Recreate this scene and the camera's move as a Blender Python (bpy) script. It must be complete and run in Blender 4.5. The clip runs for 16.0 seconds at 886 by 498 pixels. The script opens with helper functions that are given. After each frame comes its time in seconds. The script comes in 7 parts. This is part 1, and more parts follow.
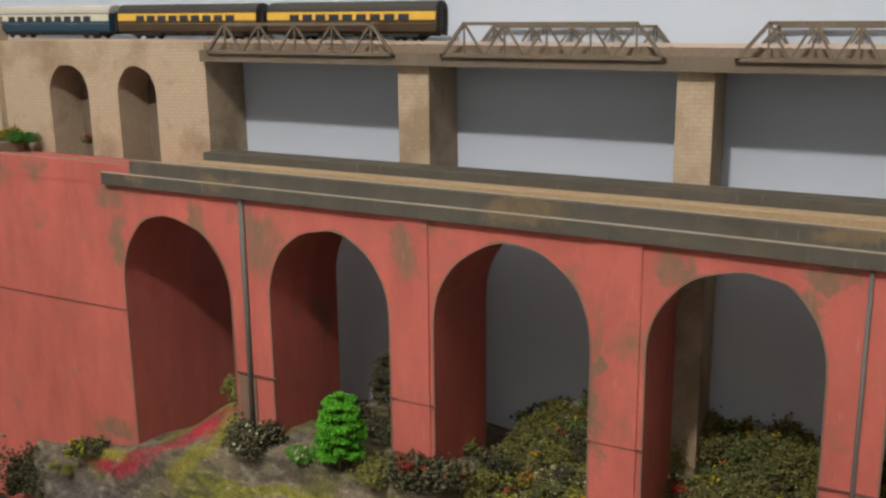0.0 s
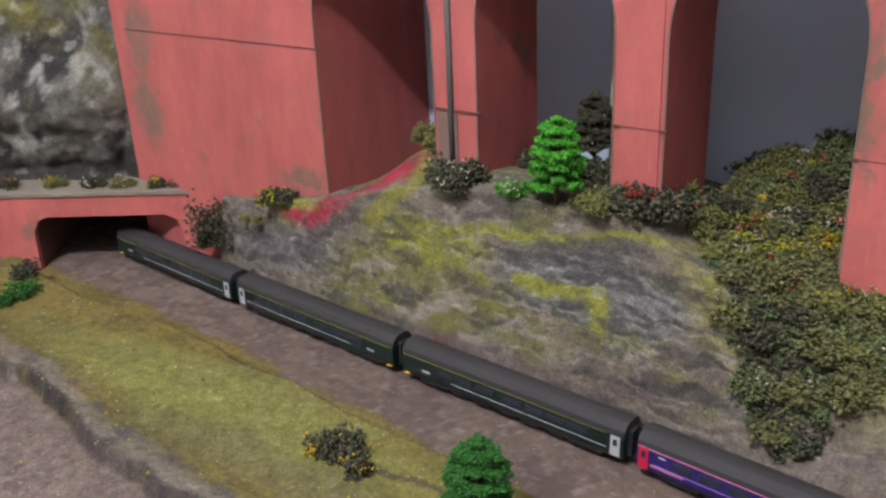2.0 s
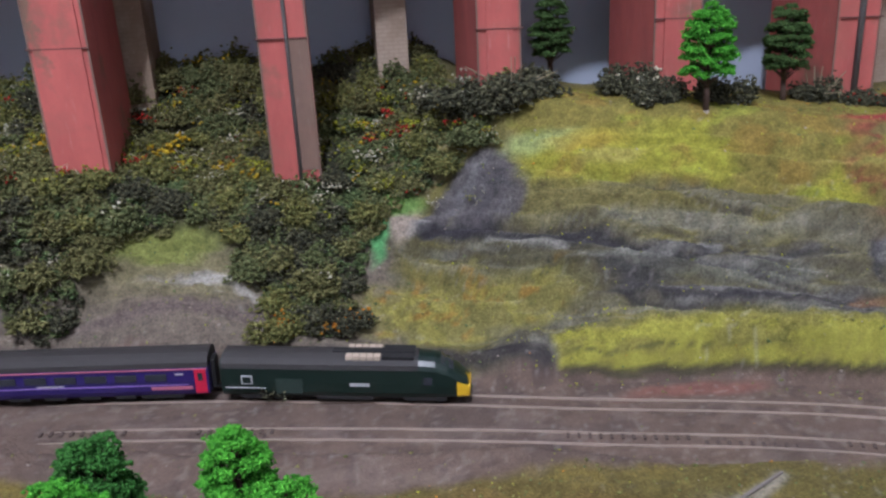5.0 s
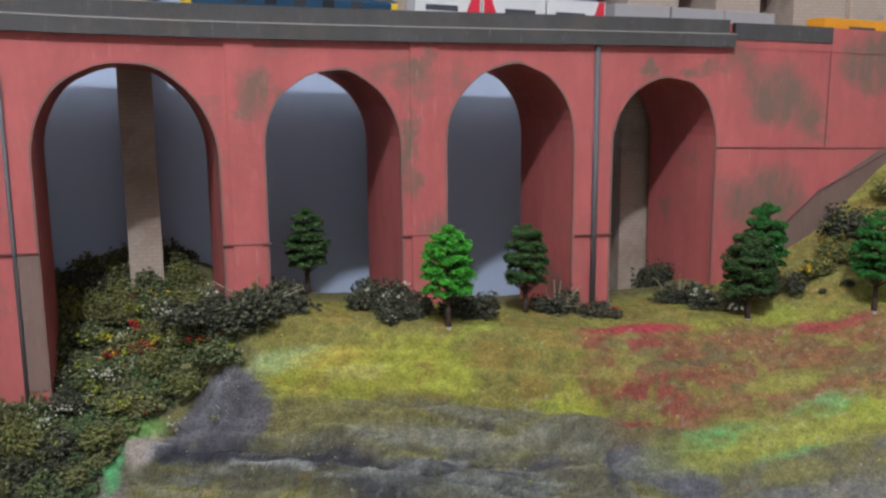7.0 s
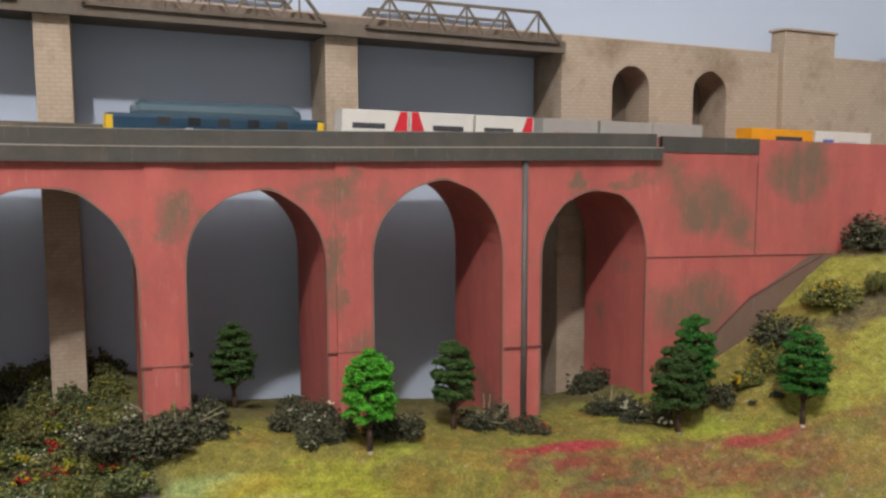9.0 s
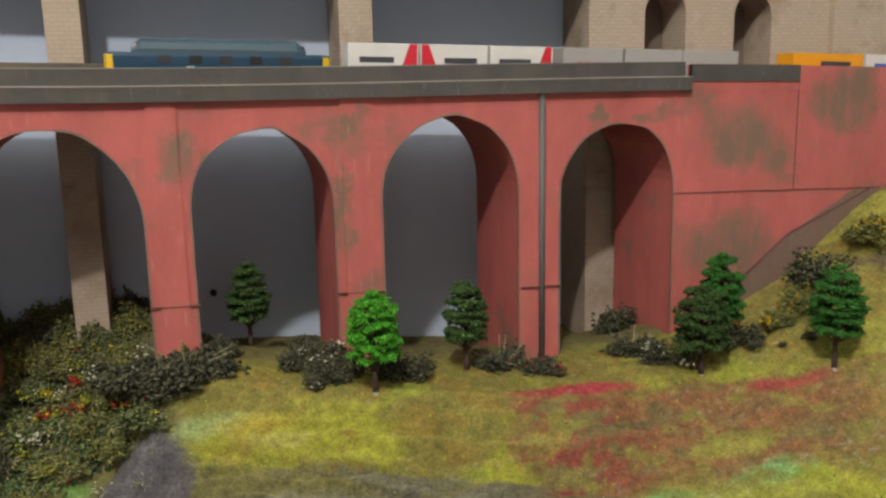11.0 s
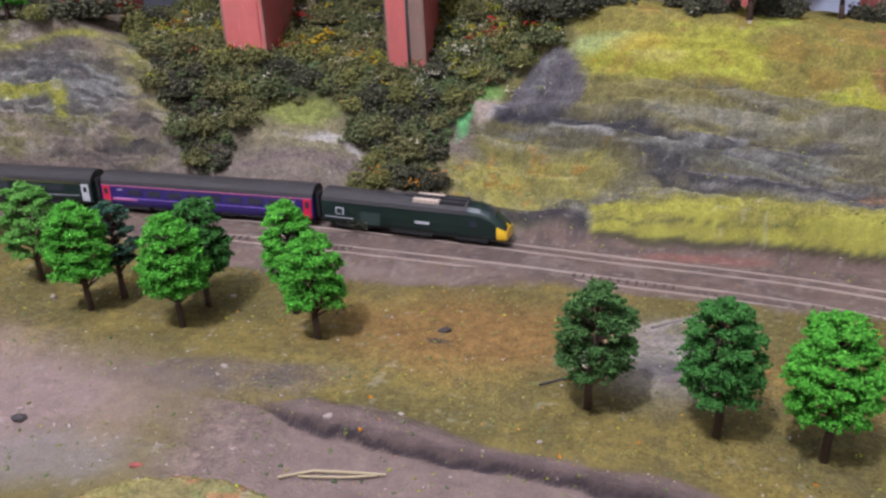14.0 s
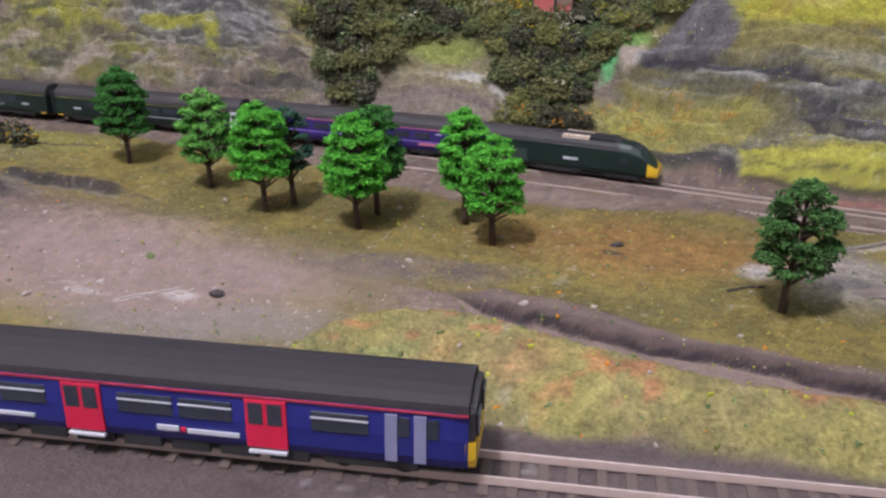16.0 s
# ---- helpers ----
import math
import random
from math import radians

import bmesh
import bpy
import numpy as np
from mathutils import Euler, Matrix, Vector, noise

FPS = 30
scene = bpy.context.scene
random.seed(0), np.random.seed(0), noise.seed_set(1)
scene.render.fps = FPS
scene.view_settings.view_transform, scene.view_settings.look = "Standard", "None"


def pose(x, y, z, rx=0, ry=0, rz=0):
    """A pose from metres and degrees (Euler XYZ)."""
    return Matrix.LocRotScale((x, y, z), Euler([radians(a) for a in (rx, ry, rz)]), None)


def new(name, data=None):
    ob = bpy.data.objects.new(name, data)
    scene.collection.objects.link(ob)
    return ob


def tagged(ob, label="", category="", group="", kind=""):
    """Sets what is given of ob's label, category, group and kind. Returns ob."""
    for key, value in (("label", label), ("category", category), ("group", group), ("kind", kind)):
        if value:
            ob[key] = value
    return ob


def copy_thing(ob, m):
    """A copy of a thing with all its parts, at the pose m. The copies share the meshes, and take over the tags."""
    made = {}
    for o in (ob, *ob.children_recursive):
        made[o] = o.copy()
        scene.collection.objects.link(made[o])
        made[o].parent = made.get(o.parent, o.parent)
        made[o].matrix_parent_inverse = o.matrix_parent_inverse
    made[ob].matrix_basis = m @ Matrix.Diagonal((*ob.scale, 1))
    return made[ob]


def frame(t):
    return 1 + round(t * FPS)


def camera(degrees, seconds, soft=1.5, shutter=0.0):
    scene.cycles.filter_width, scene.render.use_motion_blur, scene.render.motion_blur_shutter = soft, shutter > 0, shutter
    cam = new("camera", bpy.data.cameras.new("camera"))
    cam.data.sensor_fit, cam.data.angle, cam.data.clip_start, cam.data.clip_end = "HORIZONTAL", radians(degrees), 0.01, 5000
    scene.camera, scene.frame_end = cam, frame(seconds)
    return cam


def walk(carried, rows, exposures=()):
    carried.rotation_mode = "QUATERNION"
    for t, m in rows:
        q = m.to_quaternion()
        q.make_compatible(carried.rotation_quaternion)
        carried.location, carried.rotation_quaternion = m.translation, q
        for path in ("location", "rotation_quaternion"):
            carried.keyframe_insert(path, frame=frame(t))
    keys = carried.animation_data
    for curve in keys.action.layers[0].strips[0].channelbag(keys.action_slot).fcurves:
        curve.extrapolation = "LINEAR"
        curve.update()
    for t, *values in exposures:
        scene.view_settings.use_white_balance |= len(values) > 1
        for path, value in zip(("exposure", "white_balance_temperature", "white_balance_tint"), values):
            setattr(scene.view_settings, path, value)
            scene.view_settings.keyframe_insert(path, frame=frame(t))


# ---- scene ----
SLOPE = 0.03          # the whole layout falls this much per metre along x
cam = camera(54.0, 16.0, soft=2.5)
# seconds, eye (m), yaw, pitch, roll (degrees)
ROWS = [
    (0.0, -0.0011, -0.0048, 0.3226, 26.16, -11.69, -0.65),
    (0.5, -0.0349, -0.0024, 0.3200, 31.35, -11.50, -1.10),
    (1.0, -0.0575, 0.0071, 0.3116, 35.10, -12.95, -2.22),
    (1.5, -0.0597, 0.0027, 0.2726, 35.38, -18.30, -2.06),
    (2.0, -0.0654, -0.0127, 0.2454, 34.28, -21.64, -2.59),
    (2.5, -0.0532, -0.0257, 0.2227, 28.78, -22.75, -3.40),
    (3.0, -0.0402, -0.0314, 0.1977, 21.97, -23.79, -4.80),
    (3.5, -0.0278, -0.0386, 0.1895, 14.91, -23.25, -4.27),
    (4.0, -0.0138, -0.0480, 0.1890, 6.07, -22.01, -2.67),
    (4.5, -0.0005, -0.0451, 0.1846, 0.31, -21.12, -2.33),
    (5.0, 0.0189, -0.0547, 0.1758, -7.56, -20.59, -3.02),
    (7.5, 0.0685, -0.0545, 0.2118, -20.47, -7.99, -0.04),
    (8.0, 0.0752, -0.0560, 0.2242, -20.91, -6.91, 0.31),
    (8.5, 0.0814, -0.0584, 0.2335, -21.58, -6.42, 0.02),
    (11.0, 0.1295, -0.0572, 0.2391, -16.51, -11.14, -1.16),
    (11.5, 0.1217, -0.0608, 0.2296, -14.04, -13.29, -1.29),
    (12.0, 0.1227, -0.0714, 0.2210, -12.06, -14.80, -1.38),
    (12.5, 0.1289, -0.0853, 0.2049, -11.86, -17.09, -0.98),
    (13.0, 0.1480, -0.1353, 0.1745, -6.35, -19.09, -2.02),
    (13.5, 0.1370, -0.1645, 0.1661, 2.08, -21.73, -2.54),
    (14.0, 0.1061, -0.1723, 0.1552, 8.10, -22.30, -2.80),
    (14.5, 0.0815, -0.1824, 0.1446, 11.51, -21.95, -2.61),
    (15.0, 0.0637, -0.1944, 0.1367, 11.47, -19.69, -1.97),
    (15.5, 0.0509, -0.1954, 0.1282, 12.62, -20.13, -1.28),
    (16.0, 0.0505, -0.2037, 0.1178, 11.61, -21.83, -1.08),
]
walk(cam, [(t, pose(x, y, z, 90 + pitch, 0, yaw) @ pose(0, 0, 0, 0, 0, roll)) for t, x, y, z, yaw, pitch, roll in ROWS],
     exposures=[(0.0, -0.32, 7300, 10), (1.0, -0.25, 7300, 11), (1.5, -0.12, 6500, 12), (2.0, 0.05, 5900, 18), (3.5, 0.05, 5600, 21), (5.0, -0.1, 5500, 21), (7.5, -0.15, 5600, 14), (8.5, -0.15, 6300, 13),
                (11.0, -0.2, 6700, 10), (11.5, -0.22, 6100, 13), (12.0, -0.18, 5700, 14), (12.5, 0.0, 5450, 20), (13.0, 0.06, 5500, 24), (13.5, 0.24, 5550, 27), (14.0, 0.24, 5700, 27), (15.0, 0.32, 5700, 25), (16.0, 0.22, 5800, 25)])

# ---- light ----
world = bpy.data.worlds.new("room_air")
scene.world = world
world.use_nodes = True
world.node_tree.nodes["Background"].inputs["Color"].default_value = (0.9, 0.93, 1.0, 1)
world.node_tree.nodes["Background"].inputs["Strength"].default_value = 0.05
LAMP = Vector((-0.20, -0.60, 1.33))
lamp_data = bpy.data.lights.new("lamp_light", "POINT")
lamp_data.shadow_soft_size = 0.028
lamp_data.energy, lamp_data.color = 66.0, (1.0, 0.975, 0.95)
lamp_light = new("lamp_light", lamp_data)
lamp_light.matrix_world = Matrix.Translation(LAMP)


# ---- small helpers ----
def level(x, y, z):
    """A place given over the layout's own falling plane."""
    return Vector((x, y, z - SLOPE * x))


TILT = math.degrees(math.atan(SLOPE))


def mesh_of(name, verts, faces, mats, smooth=False, index=None):
    me = bpy.data.meshes.new(name)
    me.from_pydata([tuple(v) for v in verts], [], faces)
    for m in (mats if isinstance(mats, (list, tuple)) else [mats]):
        me.materials.append(m)
    if smooth:
        me.polygons.foreach_set("use_smooth", [True] * len(me.polygons))
    if index is not None:
        me.polygons.foreach_set("material_index", index)
    me.update()
    return me


def done(name, bm, mat, parent=None, label="", smooth=False, sheared=False):
    """Links a bmesh as one object, under a thing or on its own."""
    if sheared:
        for v in bm.verts:
            v.co.z -= SLOPE * v.co.x
    bmesh.ops.recalc_face_normals(bm, faces=bm.faces[:])
    me = bpy.data.meshes.new(name)
    bm.to_mesh(me)
    bm.free()
    for m in (mat if isinstance(mat, (list, tuple)) else [mat]):
        me.materials.append(m)
    if smooth:
        me.polygons.foreach_set("use_smooth", [True] * len(me.polygons))
    ob = new(name, me)
    if parent is not None:
        ob.parent = parent
    if label:
        tagged(ob, label)
    return ob


part = done


def empty(name, m=None):
    ob = new(name)
    ob.empty_display_size = 0.01
    if m is not None:
        ob.matrix_world = m
    return ob


def box(bm, x0, x1, y0, y1, z0, z1, bevel=0.0):
    r = bmesh.ops.create_cube(bm, size=1.0, matrix=Matrix.Translation(((x0 + x1) / 2, (y0 + y1) / 2, (z0 + z1) / 2))
                              @ Matrix.Diagonal((abs(x1 - x0), abs(y1 - y0), abs(z1 - z0), 1)))
    if bevel:
        edges = list({e for v in r["verts"] for e in v.link_edges})
        bmesh.ops.bevel(bm, geom=edges, offset=bevel, segments=2, affect="EDGES", profile=0.6)
    return r["verts"]


def cyl(bm, p, q, r0, r1=None, seg=10):
    p, q = Vector(p), Vector(q)
    r1 = r0 if r1 is None else r1
    m = Matrix.Translation((p + q) / 2) @ (q - p).to_track_quat("Z", "Y").to_matrix().to_4x4()
    bmesh.ops.create_cone(bm, cap_ends=True, segments=seg, radius1=r0, radius2=r1, depth=(q - p).length, matrix=m)


def hash_grid(seed):
    return np.random.RandomState(seed).rand(64, 64)


GRIDS = {}


def vnoise(x, y, scale, seed=0):
    """Smooth value noise in 0..1, cells of the given size in metres."""
    g = GRIDS.setdefault(seed, hash_grid(seed))
    u, v = np.asarray(x) / scale + 1000.0, np.asarray(y) / scale + 1000.0
    i, j = np.floor(u).astype(int), np.floor(v).astype(int)
    f, h = u - i, v - j
    f, h = f * f * (3 - 2 * f), h * h * (3 - 2 * h)
    a, b, c, d = g[i % 64, j % 64], g[(i + 1) % 64, j % 64], g[i % 64, (j + 1) % 64], g[(i + 1) % 64, (j + 1) % 64]
    return (a * (1 - f) + b * f) * (1 - h) + (c * (1 - f) + d * f) * h


def fbm(x, y, scale, seed=0, octaves=4):
    total, amp, norm = 0.0, 1.0, 0.0
    for k in range(octaves):
        total = total + amp * vnoise(x, y, scale / 2 ** k, seed + k)
        norm += amp
        amp *= 0.5
    return total / norm


def ramp(a, b, x):
    t = np.clip((np.asarray(x) - a) / (b - a), 0, 1)
    return t * t * (3 - 2 * t)


# ---- materials ----
def material(name, rough=0.7, metal=0.0, spec=0.5):
    m = bpy.data.materials.new(name)
    m.use_nodes = True
    b = m.node_tree.nodes["Principled BSDF"]
    b.inputs["Roughness"].default_value, b.inputs["Metallic"].default_value = rough, metal
    b.inputs["Specular IOR Level"].default_value = spec
    return m, m.node_tree.nodes, m.node_tree.links, b


def node(nodes, kind, **values):
    n = nodes.new(kind)
    for k, v in values.items():
        n.inputs[k.replace("_", " ")].default_value = v
    return n


def coords(nodes, links, scale=(1, 1, 1), world_space=False):
    mp = nodes.new("ShaderNodeMapping")
    mp.inputs["Scale"].default_value = scale
    if world_space:
        links.new(nodes.new("ShaderNodeNewGeometry").outputs["Position"], mp.inputs["Vector"])
    else:
        links.new(nodes.new("ShaderNodeTexCoord").outputs["Object"], mp.inputs["Vector"])
    return mp.outputs["Vector"]


def noise_of(nodes, links, vec, scale, detail=4, rough=0.6):
    n = node(nodes, "ShaderNodeTexNoise", Scale=scale, Detail=detail, Roughness=rough)
    links.new(vec, n.inputs["Vector"])
    return n.outputs["Fac"]


def steps(nodes, links, fac, *stops):
    r = nodes.new("ShaderNodeValToRGB")
    e = r.color_ramp.elements
    for k, (p, c) in enumerate(stops):
        el = e[k] if k < 2 else e.new(p)
        el.position = p
        el.color = (*c, 1) if len(c) == 3 else c
    links.new(fac, r.inputs["Fac"])
    return r.outputs["Color"]


def mix(nodes, links, fac, a, b, blend="MIX"):
    n = nodes.new("ShaderNodeMix")
    n.data_type, n.blend_type = "RGBA", blend
    for sock, val in ((n.inputs[0], fac), (n.inputs[6], a), (n.inputs[7], b)):
        if isinstance(val, (int, float)):
            sock.default_value = val
        elif isinstance(val, (tuple, list)):
            sock.default_value = (*val, 1)
        else:
            links.new(val, sock)
    return n.outputs[2]


def bump(nodes, links, b, height, strength=0.4, dist=0.001):
    n = node(nodes, "ShaderNodeBump", Strength=strength, Distance=dist)
    links.new(height, n.inputs["Height"])
    links.new(n.outputs["Normal"], b.inputs["Normal"])


def stain_mask(n, l, stains, reach):
    """How far each place lies inside any of a few brushed-over spots (x, height, half width, half height)."""
    geo, split, com = n.new("ShaderNodeNewGeometry"), n.new("ShaderNodeSeparateXYZ"), n.new("ShaderNodeCombineXYZ")
    l.new(geo.outputs["Position"], split.inputs[0])
    up = n.new("ShaderNodeMath")
    up.operation = "MULTIPLY_ADD"
    up.inputs[1].default_value = SLOPE
    l.new(split.outputs[0], up.inputs[0])
    l.new(split.outputs[2], up.inputs[2])
    l.new(split.outputs[0], com.inputs[0])
    l.new(up.outputs[0], com.inputs[2])
    wob = node(n, "ShaderNodeTexNoise", Scale=34.0, Detail=6.0, Roughness=0.72)
    l.new(geo.outputs["Position"], wob.inputs["Vector"])
    shift = n.new("ShaderNodeVectorMath")
    shift.operation = "MULTIPLY_ADD"
    shift.inputs[1].default_value = (0.050, 0.0, 0.044)
    l.new(wob.outputs["Color"], shift.inputs[0])
    l.new(com.outputs[0], shift.inputs[2])
    best = None
    for x, z, rx, rz in stains:
        away, flat, far = n.new("ShaderNodeVectorMath"), n.new("ShaderNodeVectorMath"), n.new("ShaderNodeVectorMath")
        away.operation, flat.operation, far.operation = "SUBTRACT", "MULTIPLY", "LENGTH"
        away.inputs[1].default_value = (x + 0.025, 0.0, z + 0.022)
        flat.inputs[1].default_value = (1 / rx, 0.0, 1 / rz)
        l.new(shift.outputs[0], away.inputs[0])
        l.new(away.outputs[0], flat.inputs[0])
        l.new(flat.outputs[0], far.inputs[0])
        if best is None:
            best = far.outputs["Value"]
        else:
            low = n.new("ShaderNodeMath")
            low.operation = "MINIMUM"
            l.new(best, low.inputs[0])
            l.new(far.outputs["Value"], low.inputs[1])
            best = low.outputs[0]
    half = n.new("ShaderNodeMath")
    half.operation = "MULTIPLY"
    half.inputs[1].default_value = 0.5
    l.new(best, half.inputs[0])
    inside = steps(n, l, half.outputs[0], (0.34, (0.92, 0.92, 0.92)), (0.60, (0, 0, 0)))
    front = n.new("ShaderNodeMath")
    front.operation = "LESS_THAN"
    front.inputs[1].default_value = reach
    l.new(split.outputs[1], front.inputs[0])
    worn = noise_of(n, l, coords(n, l, (90, 90, 30), True), 1.0, 5, 0.7)
    inside = mix(n, l, 1.0, inside, steps(n, l, worn, (0.30, (0.35, 0.35, 0.35)), (0.56, (1, 1, 1))), "MULTIPLY")
    return mix(n, l, 1.0, inside, front.outputs[0], "MULTIPLY")


def painted(name, base, patch, grime, rough=0.75, patch_at=0.60, scale=14.0, grain=0.0007, stains=(), reach=0.4265):
    """Brushed-on craft paint: base colour, large patches of a second one, fine grime and grain."""
    m, n, l, b = material(name, rough, spec=0.3)
    v = coords(n, l, (1, 1, 1), True)
    big = noise_of(n, l, v, scale, 5, 0.62)
    fine = noise_of(n, l, v, 160, 5, 0.7)
    streak = noise_of(n, l, coords(n, l, (34, 34, 11), True), 1.0, 5, 0.7)
    dab = noise_of(n, l, coords(n, l, (26, 26, 40), True), 1.0, 4, 0.65)
    body = mix(n, l, steps(n, l, streak, (0.3, (0, 0, 0)), (0.75, (1, 1, 1))), tuple(c * 0.76 for c in base), tuple(min(1, c * 1.14) for c in base))
    body = mix(n, l, steps(n, l, dab, (0.52, (0, 0, 0)), (0.70, (0.62, 0.62, 0.62))), body, tuple(0.62 * c + 0.38 * p for c, p in zip(base, patch)))
    body = mix(n, l, steps(n, l, big, (patch_at - 0.02, (0, 0, 0)), (patch_at + 0.10, (0.9, 0.9, 0.9))), body, patch)
    if stains:
        body = mix(n, l, stain_mask(n, l, stains, reach), body, patch)
    body = mix(n, l, steps(n, l, fine, (0.55, (0, 0, 0)), (0.8, (0.5, 0.5, 0.5))), body, grime)
    dry = noise_of(n, l, coords(n, l, (420, 420, 60), True), 1.0, 4, 0.7)
    body = mix(n, l, steps(n, l, dry, (0.60, (0, 0, 0)), (0.75, (0.35, 0.35, 0.35))), body, tuple(min(1, 0.75 * c + 0.22) for c in base))
    l.new(body, b.inputs["Base Color"])
    bump(n, l, b, fine, 0.45, grain)
    return m


def plain(name, color, rough=0.5, metal=0.0, vary=0.15, scale=120, relief=0.0002, spec=0.5):
    """One colour with slight variation, and a fine relief."""
    m, n, l, b = material(name, rough, metal, spec)
    f = noise_of(n, l, coords(n, l), scale, 4)
    l.new(mix(n, l, f, tuple(c * (1 - vary) for c in color), tuple(min(1, c * (1 + vary)) for c in color)), b.inputs["Base Color"])
    if relief:
        bump(n, l, b, f, 0.25, relief)
    return m


# brown spots brushed over the red: beside the arches, on the pilasters and on the end walls
OVERPAINT = ((-0.467, 0.224, 0.014, 0.008), (-0.461, 0.196, 0.007, 0.020), (-0.391, 0.214, 0.009, 0.014), (-0.339, 0.205, 0.012, 0.018), (-0.238, 0.216, 0.006, 0.018), (-0.133, 0.199, 0.006, 0.020),
             (-0.087, 0.221, 0.013, 0.006), (-0.017, 0.211, 0.009, 0.013), (-0.010, 0.228, 0.015, 0.0035), (-0.121, 0.150, 0.004, 0.040), (0.126, 0.204, 0.010, 0.013), (0.213, 0.173, 0.005, 0.030),
             (0.226, 0.223, 0.004, 0.010), (0.372, 0.225, 0.006, 0.008), (0.412, 0.226, 0.022, 0.005), (0.472, 0.212, 0.026, 0.020), (0.552, 0.235, 0.030, 0.018), (0.463, 0.142, 0.036, 0.022),
             (-0.640, 0.085, 0.018, 0.030), (-0.636, 0.140, 0.014, 0.030), (-0.482, 0.053, 0.021, 0.010), (-0.610, 0.236, 0.045, 0.012), (-0.648, 0.205, 0.012, 0.030))
RED = painted("red_viaduct_paint", (0.50, 0.130, 0.110), (0.190, 0.130, 0.088), (0.32, 0.12, 0.095), patch_at=0.60, scale=17.0, stains=OVERPAINT)
BROWN = painted("brown_overpaint", (0.215, 0.140, 0.105), (0.34, 0.13, 0.095), (0.15, 0.10, 0.08), patch_at=0.63)


def stone_card():
    """Printed stone paper: small courses, stains and pale wear."""
    m, n, l, s = material("stone_card", 0.9, spec=0.2)
    v = coords(n, l, (1, 1, 1), True)
    sep, com = n.new("ShaderNodeSeparateXYZ"), n.new("ShaderNodeCombineXYZ")
    l.new(v, sep.inputs[0])
    add = n.new("ShaderNodeMath")
    l.new(sep.outputs[0], add.inputs[0])
    l.new(sep.outputs[1], add.inputs[1])
    l.new(add.outputs[0], com.inputs[0])
    l.new(sep.outputs[2], com.inputs[1])
    k = node(n, "ShaderNodeTexBrick", Scale=1.0, Color1=(0.45, 0.365, 0.275, 1), Color2=(0.425, 0.345, 0.26, 1), Mortar=(0.385, 0.31, 0.235, 1))
    k.inputs["Brick Width"].default_value, k.inputs["Row Height"].default_value, k.inputs["Mortar Size"].default_value = 0.0062, 0.0026, 0.0004
    l.new(com.outputs[0], k.inputs["Vector"])
    big, mid, fine = noise_of(n, l, v, 16, 5, 0.62), noise_of(n, l, v, 55, 5, 0.7), noise_of(n, l, v, 260, 4, 0.7)
    c = mix(n, l, steps(n, l, big, (0.50, (0, 0, 0)), (0.66, (0.75, 0.75, 0.75))), k.outputs["Color"], (0.230, 0.168, 0.110))
    c = mix(n, l, steps(n, l, mid, (0.57, (0, 0, 0)), (0.74, (0.55, 0.55, 0.55))), c, (0.20, 0.150, 0.108))
    c = mix(n, l, steps(n, l, fine, (0.56, (0, 0, 0)), (0.75, (0.45, 0.45, 0.45))), c, (0.60, 0.50, 0.39))
    l.new(c, s.inputs["Base Color"])
    bump(n, l, s, mid, 0.4, 0.0006)
    return m


STONE = stone_card()
DARKGREY = painted("dark_grey_paint", (0.085, 0.080, 0.070), (0.17, 0.125, 0.075), (0.055, 0.05, 0.045), scale=9.0, patch_at=0.64,
                   stains=((-0.163, 0.245, 0.020, 0.007), (-0.368, 0.2435, 0.014, 0.005), (-0.004, 0.2475, 0.018, 0.006), (-0.440, 0.244, 0.012, 0.004)))
PIPE = plain("grey_pipe_paint", (0.10, 0.095, 0.09), 0.6)
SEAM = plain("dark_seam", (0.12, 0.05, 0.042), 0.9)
GIRDER = painted("rusty_girder_paint", (0.155, 0.128, 0.100), (0.15, 0.10, 0.065), (0.09, 0.07, 0.055), scale=40)
SKY = plain("pale_grey_backdrop_paint", (0.50, 0.58, 0.70), 0.85, vary=0.04, scale=6, relief=0)
ROOM = plain("cream_room_wall", (0.80, 0.80, 0.80), 0.9, vary=0.03, scale=3, relief=0)
CEILING = plain("white_ceiling", (0.84, 0.84, 0.83), 0.9, vary=0.02, scale=3, relief=0)
CARPET = plain("beige_carpet", (0.46, 0.41, 0.36), 0.95, vary=0.2, scale=80)
BOARD = plain("varnished_board", (0.28, 0.17, 0.08), 0.5, scale=30)
BALLAST = plain("brown_ballast", (0.20, 0.15, 0.115), 0.95, vary=0.35, scale=500, relief=0.0005)
RAIL = plain("worn_rail", (0.55, 0.44, 0.37), 0.35, 0.35, scale=300)
RAIL_DULL = plain("dull_rail", (0.52, 0.43, 0.355), 0.38, 0.3, scale=300)
SLEEPER = plain("sleeper_wood", (0.085, 0.062, 0.050), 0.9, scale=200)
TRUNK = plain("trunk_brown", (0.075, 0.045, 0.03), 0.85, scale=400)


def crumb(name, colors, rough=0.85):
    """Foam or flock foliage, each crumb a little different."""
    m, n, l, b = material(name, rough, spec=0.2)
    g = n.new("ShaderNodeNewGeometry")
    c = steps(n, l, g.outputs["Random Per Island"], *[(k / max(1, len(colors) - 1), c) for k, c in enumerate(colors)])
    f = noise_of(n, l, coords(n, l), 900, 3)
    l.new(mix(n, l, 0.35, c, mix(n, l, f, (0.0, 0.0, 0.0), c)), b.inputs["Base Color"])
    bump(n, l, b, f, 0.5, 0.0004)
    return m


